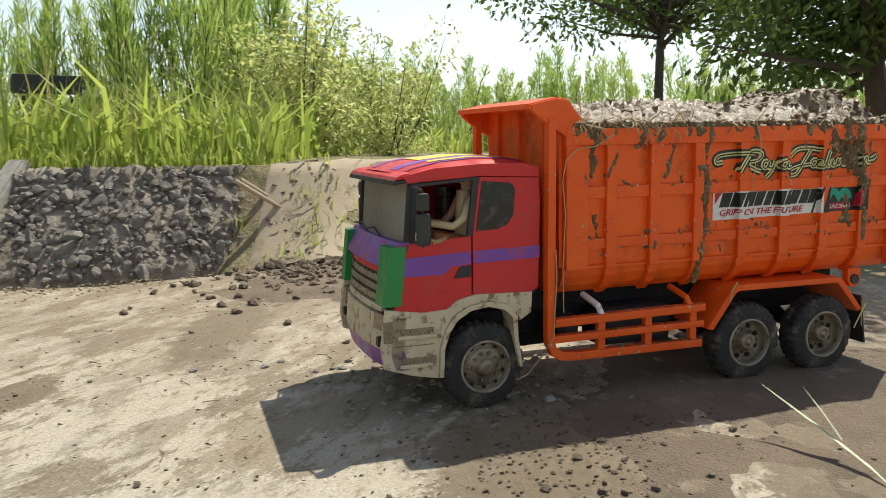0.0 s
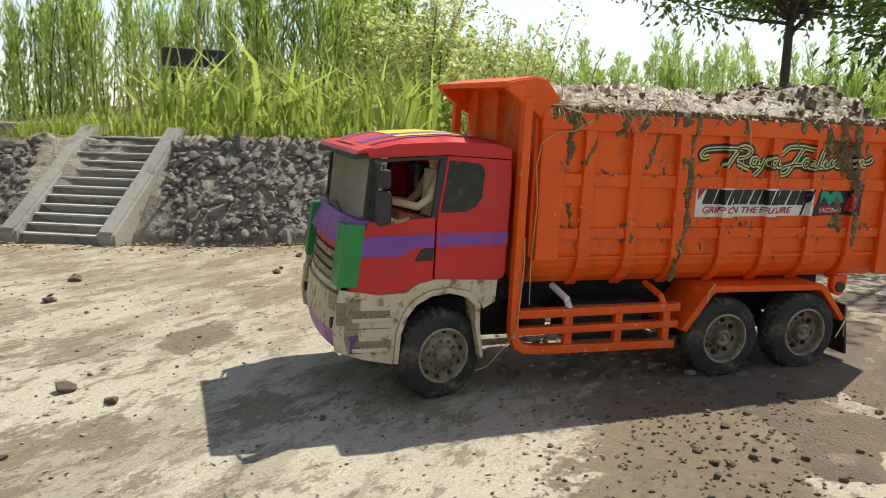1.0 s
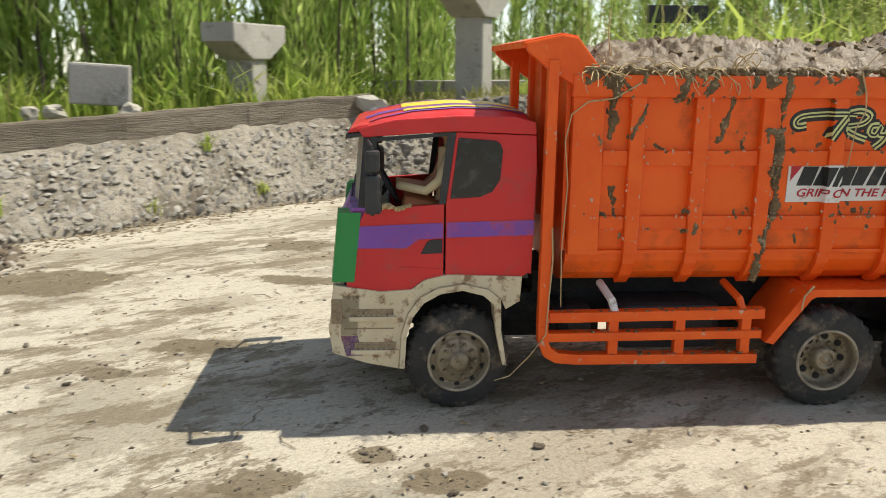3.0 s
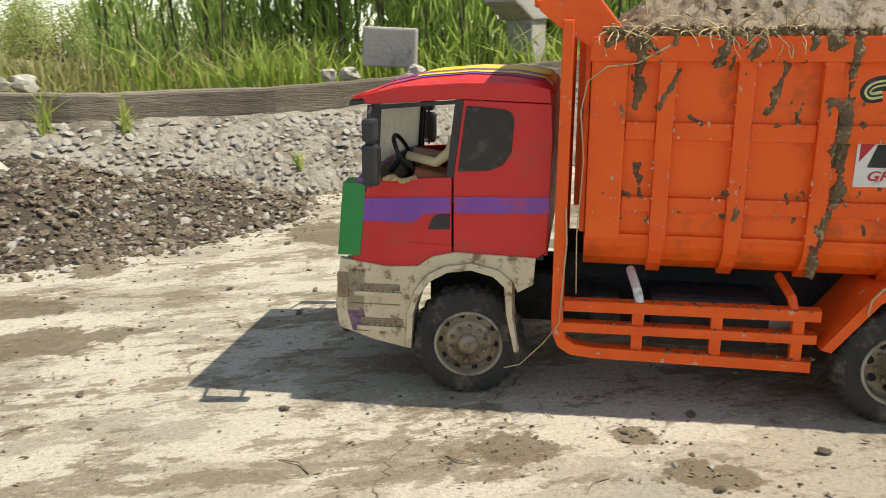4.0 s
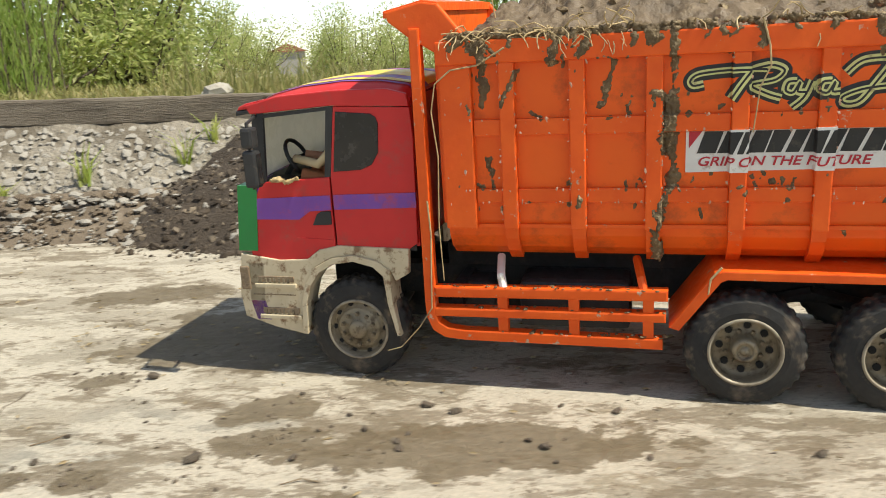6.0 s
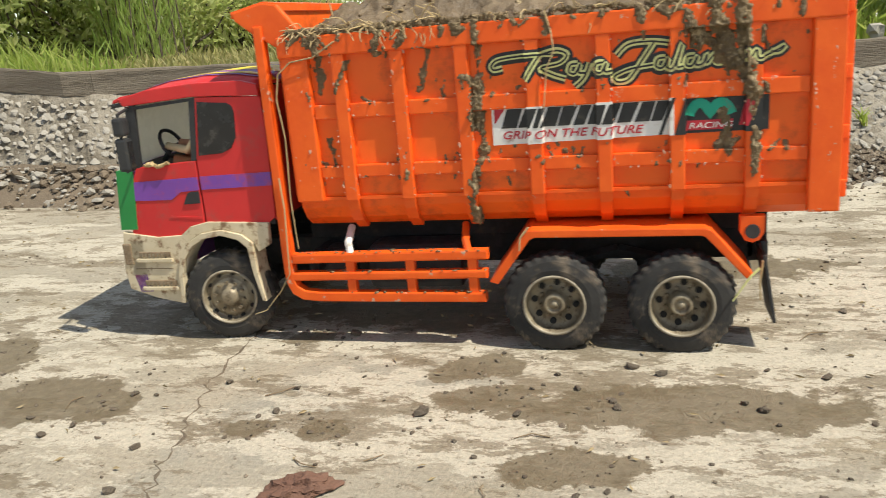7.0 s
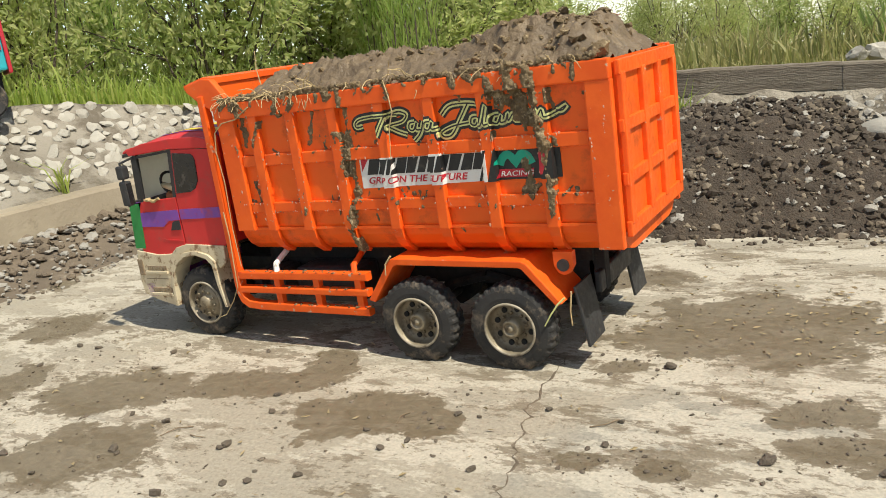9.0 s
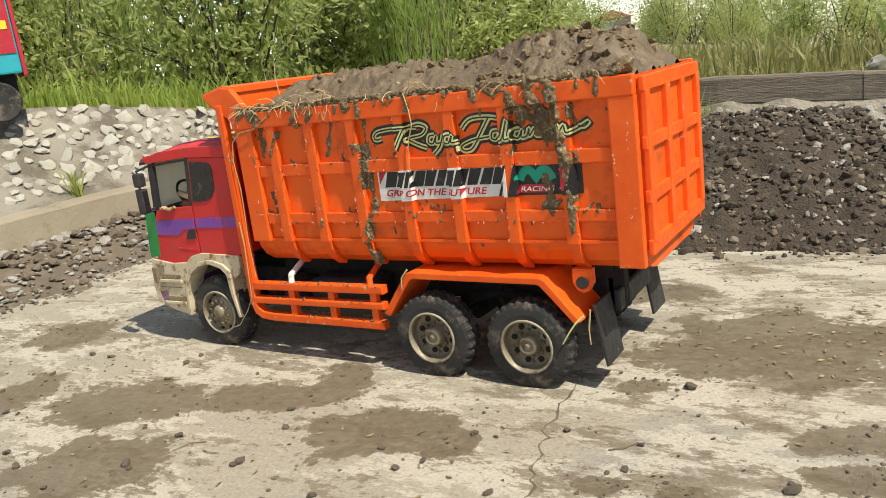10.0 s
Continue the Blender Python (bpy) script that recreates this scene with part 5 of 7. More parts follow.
def make_truck():
    truck = thing("toy_dump_truck", "orange and red toy dump truck heaped with wet mud on concrete", "toy truck")
    x0, x1 = 0.125, 0.772
    # tipper body: an open tub with thick walls
    sec = bin_section()
    full = sec + [(WIDE - y, z) for y, z in reversed(sec)]
    inner = [(y + 0.006 if y < WIDE / 2 else y - 0.006, z if z > 0.4 else z + 0.006) for y, z in full]
    bm = bmesh.new()
    loops = []
    for ring, xa, xb in ((full, x0, x1), (inner, x0 + 0.006, x1 - 0.006)):
        a = [bm.verts.new((xa, y, z)) for y, z in ring]
        b = [bm.verts.new((xb, y, z)) for y, z in ring]
        loops.append((a, b))
        for i in range(len(ring) - 1):
            bm.faces.new((a[i], a[i + 1], b[i + 1], b[i]))
    (oa, ob_), (ia, ib) = loops
    bm.faces.new(oa), bm.faces.new(list(reversed(ob_))), bm.faces.new(ia), bm.faces.new(list(reversed(ib)))
    bm.faces.new((oa[0], ob_[0], ib[0], ia[0])), bm.faces.new((oa[-1], ia[-1], ib[-1], ob_[-1]))
    bmesh.ops.recalc_face_normals(bm, faces=bm.faces)
    tub = part("tipper_body", bm, ORANGE, truck, "dented orange tipper body")
    # top rails
    part("top_rail", box(x0 - 0.002, x1 + 0.003, -0.011, 0.004, 0.379, 0.404, 0.002), ORANGE_RAIL, tub)
    part("top_rail", box(x0 - 0.002, x1 + 0.003, WIDE - 0.004, WIDE + 0.011, 0.379, 0.404, 0.002), ORANGE_RAIL, tub)
    ribs = (0.200, 0.275, 0.354, 0.438, 0.519, 0.601, 0.683)
    for side in (0, 1):
        def place(y):
            return y if side == 0 else WIDE - y
        for k, x in enumerate(ribs):
            bm = bmesh.new()
            hw = 0.0085
            add_box(bm, x - hw, x + hw, min(place(-0.010), place(0.002)), max(place(-0.010), place(0.002)), 0.196, 0.3795, 0.0018)
            ys = [(-0.006, 0.196), (-0.004, 0.184), (0.007, 0.167), (0.025, 0.1535)]
            for (ya, za), (yb, zb) in zip(ys, ys[1:]):
                vs = []
                for y, z in ((ya, za), (yb, zb)):
                    for xx in (x - hw * 0.85, x + hw * 0.85):
                        vs.append(bm.verts.new((xx, place(y), z)))
                        vs.append(bm.verts.new((xx, place(y + 0.006), z + 0.003)))
                bmesh.ops.convex_hull(bm, input=vs)
            part("rib", bm, ORANGE_RAIL, tub)
        xs = [x0 + 0.028] + list(ribs) + [x1 - 0.022]
        for za, zb in ((0.301, 0.319), (0.226, 0.242)):
            for k in range(len(xs) - 1):
                xa, xb = xs[k] + 0.0085, xs[k + 1] - 0.0085
                part("cross_rail", box(xa, xb, min(place(-0.006), place(0.002)), max(place(-0.006), place(0.002)), za, zb, 0.0015), ORANGE_RAIL, tub)
        # corner posts
        part("front_post", box(x0, x0 + 0.036, min(place(-0.009), place(0.002)), max(place(-0.009), place(0.002)), 0.196, 0.3795, 0.002), ORANGE_RAIL, tub)
        part("rear_post", box(x1 - 0.030, x1 + 0.004, min(place(-0.010), place(0.002)), max(place(-0.010), place(0.002)), 0.166, 0.3795, 0.002), ORANGE_RAIL, tub)
        part("lower_band", prism([(x0 + 0.036, 0.1965), (x1 - 0.03, 0.1965), (x1 - 0.03, 0.2005), (x0 + 0.036, 0.2005)], min(place(-0.003), place(0.002)), max(place(-0.003), place(0.002))), ORANGE_RAIL, tub)
    # tailgate
    gate = part("tailgate", box(x1 + 0.001, x1 + 0.007, 0.006, WIDE - 0.006, 0.186, 0.398, 0.001), ORANGE, tub, "orange panelled tailgate")
    for y in (0.004, 0.093, 0.170, WIDE - 0.022):
        part("tailgate_rib", box(x1 + 0.006, x1 + 0.014, y, y + 0.018, 0.196, 0.385, 0.0015), ORANGE_RAIL, gate)
    for za, zb in ((0.180, 0.200), (0.246, 0.262), (0.312, 0.328), (0.382, 0.400)):
        part("tailgate_rail", box(x1 + 0.0055, x1 + 0.0125, 0.002, WIDE - 0.002, za, zb, 0.0015), ORANGE_RAIL, gate)
    # headboard canopy over the cab
    for y in (-0.009, WIDE - 0.003):
        part("canopy_cheek", prism([(0.160, 0.404), (0.128, 0.444), (0.110, 0.447), (0.068, 0.438), (0.072, 0.428), (0.092, 0.412), (0.124, 0.392), (0.160, 0.38)], y, y + 0.012, 0.002), ORANGE_RAIL, tub)
    part("canopy_roof", prism([(0.128, 0.446), (0.110, 0.449), (0.066, 0.4395), (0.066, 0.432), (0.110, 0.440), (0.128, 0.437)], -0.006, WIDE + 0.006, 0.0015), ORANGE_RAIL, tub)
    part("headboard", box(0.119, 0.1245, 0.003, WIDE - 0.003, 0.20, 0.437, 0.001), ORANGE, tub)
    for y in (0.05, 0.135, 0.22):
        part("headboard_rib", box(0.112, 0.120, y - 0.007, y + 0.007, 0.22, 0.43, 0.001), ORANGE_RAIL, tub)
    # side ladders: upright post and three rails
    for side in (0, 1):
        ya, yb = (-0.012, 0.004) if side == 0 else (WIDE - 0.004, WIDE + 0.012)
        guard = part("side_guard", prism([(0.093, 0.108), (0.106, 0.108), (0.107, 0.42), (0.095, 0.42)], ya, yb, 0.002), ORANGE_RAIL, truck, "chipped orange side guard with rails")
        part("guard_rail", prism([(0.106, 0.113), (0.371, 0.1155), (0.371, 0.1285), (0.106, 0.126)], ya, yb, 0.0025), ORANGE_RAIL, guard)
        part("guard_rail", prism([(0.103, 0.089), (0.369, 0.0905), (0.369, 0.1015), (0.104, 0.1005)], ya, yb, 0.0025), ORANGE_RAIL, guard)
        part("guard_rail", prism([(0.093, 0.109), (0.094, 0.088), (0.101, 0.071), (0.115, 0.0625), (0.14, 0.060), (0.366, 0.0585), (0.366, 0.071), (0.14, 0.073), (0.119, 0.0755), (0.1095, 0.082), (0.106, 0.092), (0.106, 0.109)], ya, yb, 0.002), ORANGE_RAIL, guard)
        for x in (0.186, 0.268, 0.350):
            part("guard_strut", box(x - 0.006, x + 0.006, ya + 0.003, yb - 0.002, 0.066, 0.122, 0.001), ORANGE_RAIL, guard)
        for x in (0.188, 0.346):
            bm = bmesh.new()
            dy = 1 if side == 0 else -1
            y_ = ya if side == 0 else yb
            add_tube(bm, [(x, y_ + dy * 0.006, 0.122), (x - 0.004, y_ + dy * 0.012, 0.138), (x - 0.010, y_ + dy * 0.05, 0.150)], 0.005, 8)
            part("guard_bracket", bm, ORANGE_RAIL if x > 0.2 else WHITE, guard)
    # rear mudguards
    for side in (0, 1):
        ya, yb = (-0.016, 0.075) if side == 0 else (WIDE - 0.075, WIDE + 0.016)
        outer = [(0.372, 0.087), (0.418, 0.1505), (0.4265, 0.1535), (0.632, 0.1515), (0.640, 0.148), (0.686, 0.093)]
        inner_ = [(0.678, 0.089), (0.632, 0.1405), (0.627, 0.142), (0.431, 0.1435), (0.425, 0.1405), (0.383, 0.084)]
        part("mudguard", prism(outer + inner_, ya, yb, 0.0015), ORANGE_RAIL, truck, "angular orange rear mudguard")
    # chassis
    frame_ = part("chassis", box(-0.06, 0.70, 0.085, 0.105, 0.085, 0.125, 0.002), CHASSIS, truck)
    part("chassis_rail", box(-0.06, 0.70, WIDE - 0.105, WIDE - 0.085, 0.085, 0.125, 0.002), CHASSIS, frame_)
    part("hinge_plate", box(0.10, 0.70, 0.08, WIDE - 0.08, 0.125, 0.156, 0.002), CHASSIS, frame_)
    part("fuel_tank", box(0.20, 0.33, 0.022, 0.085, 0.066, 0.125, 0.010), BLACK, frame_)
    part("air_tank", box(0.13, 0.17, 0.03, 0.08, 0.075, 0.12, 0.010), BLACK, frame_)
    part("cross_member", box(0.12, 0.135, 0.01, WIDE - 0.01, 0.095, 0.12, 0.002), CHASSIS, frame_)
    part("gearbox", box(0.04, 0.20, 0.11, WIDE - 0.11, 0.055, 0.1, 0.006), CHASSIS, frame_)
    for x in (0.0, 0.452, 0.605):
        bm = bmesh.new()
        add_tube(bm, [(x, 0.03, WHEEL_R), (x, WIDE - 0.03, WHEEL_R)], 0.010, 10)
        add_tube(bm, [(x, WIDE / 2 - 0.02, WHEEL_R), (x, WIDE / 2 + 0.02, WHEEL_R)], 0.026, 12)
        part("axle", bm, CHASSIS, frame_)
    bm = bmesh.new()
    add_tube(bm, [(0.53, 0.08, 0.10), (0.47, 0.08, 0.085), (0.45, 0.08, 0.07)], 0.008, 6)
    add_tube(bm, [(0.53, 0.08, 0.10), (0.59, 0.08, 0.085), (0.605, 0.08, 0.07)], 0.008, 6)
    part("leaf_spring", bm, CHASSIS, frame_)
    for y in (0.004, WIDE - 0.016):
        bm = prism([(0.672, 0.160), (0.700, 0.160), (0.700, 0.140), (0.694, 0.130), (0.686, 0.127), (0.678, 0.130), (0.672, 0.140)], y, y + 0.012, 0.001)
        lug = part("tipping_hinge", bm, ORANGE_RAIL, truck)
        bm = bmesh.new()
        add_tube(bm, [(0.686, y - 0.003, 0.1415), (0.686, y + 0.014, 0.1415)], 0.0085, 14)
        part("hinge_pin", bm, BLACK, lug)
    # rear bumper, mud flaps
    part("rear_bumper", box(0.704, 0.714, 0.066, WIDE - 0.066, 0.082, 0.112, 0.003), BLACK, truck)
    part("bumper_bracket", box(0.69, 0.715, 0.085, 0.105, 0.08, 0.15, 0.002), CHASSIS, truck)
    for y in (0.0, WIDE - 0.062):
        part("mud_flap", box(0.698, 0.702, y, y + 0.062, 0.026, 0.112, 0.001, Matrix.Translation((0.7, 0, 0.11)) @ Matrix.Rotation(radians(-9), 4, "Y") @ Matrix.Translation((-0.7, 0, -0.11))), BLACK, truck)
    cab(truck)
    make_doll(truck)
    decals(truck)
    load(truck)
    front = wheel_meshes(True)
    rear = wheel_meshes(False)
    wheels = [make_wheel(truck, front, 0.0, 0.0), make_wheel(truck, front, 0.0, WIDE, True)]
    for x in (0.452, 0.605):
        wheels += [make_wheel(truck, rear, x, -0.018), make_wheel(truck, rear, x, WIDE + 0.018, True)]
    return truck, wheels


def cab(truck):
    """The cab with an open side window: shell panels, screen, roof, lower cream trim, grille, doll and wheel."""
    ya, yb = 0.002, WIDE - 0.002
    body = part("cab_floor", box(-0.118, 0.082, ya + 0.004, yb - 0.004, 0.165, 0.175), BLACK, truck, "red toy truck cab with purple stripe")
    for side in (0, 1):
        y0, y1 = (ya, ya + 0.006) if side == 0 else (yb - 0.006, yb)
        # door below the window, and the rear quarter with its dark blind window
        part("door", prism([(-0.134, 0.152), (-0.093, 0.150), (-0.060, 0.152), (-0.045, 0.163), (-0.020, 0.1695), (-0.0195, 0.2555), (-0.1275, 0.2485), (-0.134, 0.21)], y0, y1, 0.0012), RED, body, "red door with purple stripe")
        part("rear_quarter", prism([(-0.0175, 0.1695), (0.074, 0.1675), (0.085, 0.175), (0.088, 0.300), (0.086, 0.335), (-0.0062, 0.3385), (-0.0175, 0.2555)], y0, y1, 0.0012), RED, body)
        part("roof_side", prism([(-0.112, 0.3325), (-0.0085, 0.3395), (0.086, 0.336), (0.084, 0.350), (0.06, 0.3565), (-0.005, 0.357), (-0.075, 0.3525), (-0.119, 0.3425)], y0 - (0.002 if side == 0 else 0), y1 + (0.002 if side else 0), 0.0015), RED, body)
        # window surround
        part("window_pillar", prism([(-0.1195, 0.249), (-0.1025, 0.250), (-0.0965, 0.331), (-0.112, 0.332)], y0 + 0.001, y1 - 0.001, 0.001), BLACK, body)
        part("window_rail", prism([(-0.0965, 0.3275), (-0.0085, 0.3345), (-0.0085, 0.3385), (-0.0965, 0.332)], y0 + 0.001, y1 - 0.001), BLACK, body)
        part("door_pillar", prism([(-0.0195, 0.2557), (-0.0178, 0.2557), (-0.0065, 0.338), (-0.0155, 0.338), (-0.0255, 0.2555)], y0 + 0.0007, y1 - 0.0003), BLACK, body)
        blind = [(-0.0125, 0.262), (0.022, 0.264), (0.036, 0.270), (0.045, 0.284), (0.0475, 0.318), (0.045, 0.325), (0.039, 0.329), (-0.0035, 0.3325)]
        dy = -0.0015 if side == 0 else 0.0015
        part("blind_window", prism(blind, y0 + dy if side == 0 else y1 - 0.003, y0 + 0.003 if side == 0 else y1 + dy, 0.0008), DARK_FILM, body)
        # stripes and green front corner
        s0, s1 = (y0 - 0.0009, y0 + 0.002) if side == 0 else (y1 - 0.002, y1 + 0.0009)
        part("stripe", prism([(-0.1315, 0.229), (-0.0205, 0.2335), (-0.0205, 0.2155), (-0.048, 0.214), (-0.064, 0.2035), (-0.133, 0.2035)], s0, s1), PURPLE, body)
        part("stripe", prism([(-0.0165, 0.234), (0.0865, 0.2365), (0.0865, 0.2185), (-0.0165, 0.216)], s0, s1), PURPLE, body)
        part("door_handle", prism([(-0.0465, 0.1965), (-0.0395, 0.2105), (-0.0340, 0.2135), (-0.0215, 0.2140), (-0.0215, 0.1975)], s0 - 0.001, s1, 0.0006), BLACK, body)
        part("door_step_line", prism([(-0.072, 0.1785), (-0.0215, 0.1755), (-0.0215, 0.178), (-0.070, 0.181)], s0, s1), RED, body)
        # cream lower trim and arch
        part("lower_trim", prism([(-0.148, 0.1595), (-0.095, 0.1515), (-0.058, 0.1535), (-0.042, 0.1655), (-0.015, 0.1715), (0.074, 0.1685), (0.072, 0.138), (0.055, 0.128), (0.049, 0.141), (0.034, 0.1535), (0.004, 0.1605), (-0.026, 0.156), (-0.048, 0.144), (-0.062, 0.124), (-0.070, 0.098), (-0.0725, 0.0545), (-0.112, 0.0625), (-0.152, 0.076), (-0.156, 0.105)], y0 - 0.003 if side == 0 else y0, y1 if side == 0 else y1 + 0.003, 0.0012), CREAM, body, "dirty cream steps and lower panels")
        arch = [(0.0575, 0.0585), (0.050, 0.102), (0.049, 0.141), (0.034, 0.1535), (0.004, 0.1605), (-0.026, 0.156), (-0.048, 0.144), (-0.062, 0.124), (-0.070, 0.098), (-0.0725, 0.056)]
        arch_in = [(-0.066, 0.056), (-0.0635, 0.097), (-0.056, 0.120), (-0.043, 0.1375), (-0.023, 0.1485), (0.003, 0.1525), (0.028, 0.146), (0.040, 0.135), (0.0435, 0.10), (0.0525, 0.0585)]
        part("wheel_arch", prism(arch + arch_in, y0 - 0.007 if side == 0 else y1 - 0.03, y0 + 0.03 if side == 0 else y1 + 0.007, 0.001), CREAM, body, "cream wheel arch lip")
        for k, (z, xa) in enumerate(((0.122, -0.158), (0.0805, -0.156))):
            part("step_slot", box(xa + 0.030, -0.079 + 0.003 * k, y0 - 0.0042 if side == 0 else y1 + 0.001, y0 + 0.001 if side == 0 else y1 + 0.0042, z + 0.001, z + 0.0085, 0.0005), LAMP, body)
            for q in range(7):
                part("tread_bar", box(xa + 0.033 + 0.0062 * q, xa + 0.0355 + 0.0062 * q, y0 - 0.0052 if side == 0 else y1 + 0.001, y0 if side == 0 else y1 + 0.0052, z, z + 0.006), RIM, body)
            part("step_ledge", box(xa + 0.026, -0.076 + 0.003 * k, y0 - 0.007 if side == 0 else y1, y0 if side == 0 else y1 + 0.007, z - 0.006, z - 0.0005, 0.001), CREAM, body)
        part("side_lamp", box(-0.1525, -0.139, y0 - 0.0045 if side == 0 else y1 - 0.002, y0 + 0.002 if side == 0 else y1 + 0.0045, 0.112, 0.143, 0.002), LAMP, body, "brown-stained headlamp corner")
        part("panel_seam", box(-0.1375, -0.0785, y0 - 0.0036 if side == 0 else y1 + 0.001, y0 if side == 0 else y1 + 0.0036, 0.1055, 0.1068), LAMP, body)
        # mirrors on arms in front of the side window
        m0 = -0.036 if side == 0 else yb + 0.024
        mir = part("mirror", box(-0.110, -0.092, m0, m0 + 0.014, 0.250, 0.294, 0.004), BLACK, body, "mud-caked black side mirror")
        part("mirror_head", box(-0.109, -0.093, m0 - 0.001, m0 + 0.015, 0.297, 0.321, 0.004), BLACK, mir)
        bm = bmesh.new()
        add_tube(bm, [(-0.102, m0 + 0.006, 0.325), (-0.108, y0 + 0.002, 0.330)], 0.002, 6)
        add_tube(bm, [(-0.102, m0 + 0.006, 0.255), (-0.110, y0 + 0.002, 0.253)], 0.002, 6)
        add_tube(bm, [(-0.102, m0 + 0.006, 0.248), (-0.102, m0 + 0.006, 0.326)], 0.0018, 6)
        part("mirror_arm", bm, BLACK, mir)
        part("mirror_glass", box(-0.0922, -0.0912, m0 + 0.002, m0 + 0.012, 0.254, 0.290), DARK_FILM, mir)
    # back wall of the cab
    part("back_wall", box(0.081, 0.086, ya + 0.006, yb - 0.006, 0.170, 0.345), RED, body)
    # roof, rounded at the sides, with its coloured stripes
    def roof_patch(name, u0, u1, ya_, yb_, lift, mat, label=""):
        bm = bmesh.new()
        outline = [(-0.119, 0.3425), (-0.098, 0.3505), (-0.06, 0.3585), (-0.005, 0.363), (0.045, 0.3615), (0.078, 0.356), (0.088, 0.345)]
        rows_ = []
        n = 24
        for i in range(n + 1):
            u = u0 + (u1 - u0) * i / n
            s = u * (len(outline) - 1)
            k = min(int(s), len(outline) - 2)
            f = s - k
            x = outline[k][0] + f * (outline[k + 1][0] - outline[k][0])
            z = outline[k][1] + f * (outline[k + 1][1] - outline[k][1])
            row = []
            for j in range(17):
                y = ya_ + (yb_ - ya_) * j / 16
                q = abs(2 * (y - ya) / (yb - ya) - 1)
                drop = 0.012 * max(0, (q - 0.72) / 0.28) ** 2
                crown = 0.004 * (1 - q * q)
                row.append(bm.verts.new((x + 0.012 * q ** 4 * (1 if u < 0.5 else -0.2), y, z - drop + crown + lift)))
            rows_.append(row)
        for r0, r1 in zip(rows_, rows_[1:]):
            for j in range(16):
                bm.faces.new((r0[j], r1[j], r1[j + 1], r0[j + 1]))
        return part(name, bm, mat, body, label, True)
    roof_patch("roof", 0.0, 1.0, ya, yb, 0.0, RED, "red cab roof with yellow and purple bands")
    roof_patch("roof_band", 0.08, 0.97, ya + 0.030, ya + 0.036, 0.0007, PURPLE)
    roof_patch("roof_band", 0.06, 0.97, ya + 0.062, ya + 0.088, 0.0007, PURPLE)
    roof_patch("roof_band", 0.30, 0.95, ya + 0.042, ya + 0.060, 0.0009, YELLOW)
    roof_patch("roof_band", 0.30, 0.95, ya + 0.088, yb - 0.10, 0.0009, YELLOW)
    roof_patch("roof_band", 0.06, 0.97, yb - 0.095, yb - 0.07, 0.0007, PURPLE)
    part("sun_visor", prism([(-0.1325, 0.3305), (-0.1115, 0.3335), (-0.1115, 0.3385), (-0.1315, 0.3365)], ya, yb, 0.002), BLACK, body)
    part("roof_lip", prism([(-0.1300, 0.3370), (-0.1115, 0.3390), (-0.1060, 0.3470), (-0.1170, 0.3455), (-0.1270, 0.3415)], ya, yb, 0.002), RED, body)
    # front: screen, belt, grille, bumper (slightly bowed)
    def front_panel(name, xz0, xz1, y0, y1, thick, mat, label="", bow=0.017):
        bm = bmesh.new()
        cols = []
        for j in range(13):
            y = y0 + (y1 - y0) * j / 12
            q = 2 * (y - ya) / (yb - ya) - 1
            dx = bow * abs(q) ** 2.6
            cols.append([bm.verts.new((x + dx + e, y, z)) for e in (0, thick) for x, z in (xz0, xz1)])
        for a, b in zip(cols, cols[1:]):
            for p, q_ in ((0, 1), (1, 3), (3, 2), (2, 0)):
                bm.faces.new((a[p], b[p], b[q_], a[q_]))
        bm.faces.new((cols[0][0], cols[0][1], cols[0][3], cols[0][2]))
        bm.faces.new((cols[-1][2], cols[-1][3], cols[-1][1], cols[-1][0]))
        bmesh.ops.recalc_face_normals(bm, faces=bm.faces)
        return part(name, bm, mat, body, label)
    front_panel("windscreen", (-0.128, 0.250), (-0.121, 0.336), ya + 0.006, yb - 0.006, 0.003, SCREEN, "dusty grey windscreen film")
    front_panel("screen_edge", (-0.1285, 0.249), (-0.1215, 0.336), ya, ya + 0.008, 0.008, BLACK)
    front_panel("screen_edge", (-0.1285, 0.249), (-0.1215, 0.336), yb - 0.008, yb, 0.008, BLACK)
    front_panel("nose_panel", (-0.151, 0.216), (-0.134, 0.2515), ya, yb, 0.016, PURPLE, "", 0.009)
    front_panel("corner_panel", (-0.156, 0.163), (-0.147, 0.246), ya - 0.001, ya + 0.034, 0.026, GREEN, "green front corner panel", 0.005)
    front_panel("corner_panel", (-0.156, 0.163), (-0.147, 0.246), yb - 0.034, yb + 0.001, 0.026, GREEN, "green front corner panel", 0.005)
    for k in range(5):
        z = 0.1505 + 0.0135 * k
        front_panel("grille_bar", (-0.1535 + 0.0018 * k, z), (-0.152 + 0.0018 * k, z + 0.0085), ya + 0.034, yb - 0.034, 0.010, (CREAM, LAMP, RIM, LAMP, RED)[k])
    front_panel("grille_back", (-0.148, 0.145), (-0.140, 0.22), ya + 0.03, yb - 0.03, 0.006, BLACK)
    front_panel("bumper", (-0.160, 0.098), (-0.157, 0.147), ya - 0.003, yb + 0.003, 0.02, CREAM, "dirty cream bumper")
    front_panel("bumper_lip", (-0.154, 0.072), (-0.160, 0.0975), ya - 0.003, yb + 0.003, 0.02, PURPLE)
    for y in (ya + 0.004, yb - 0.044):
        front_panel("headlamp", (-0.1615, 0.126), (-0.159, 0.149), y, y + 0.04, 0.01, LAMP, "dull yellowed headlamp")
    for y in (ya + 0.024, yb - 0.024):
        bm = bmesh.new()
        add_tube(bm, [(-0.155, y, 0.110), (-0.135, y, 0.110)], 0.0075, 14)
        part("fog_lamp", bm, BLACK, body)
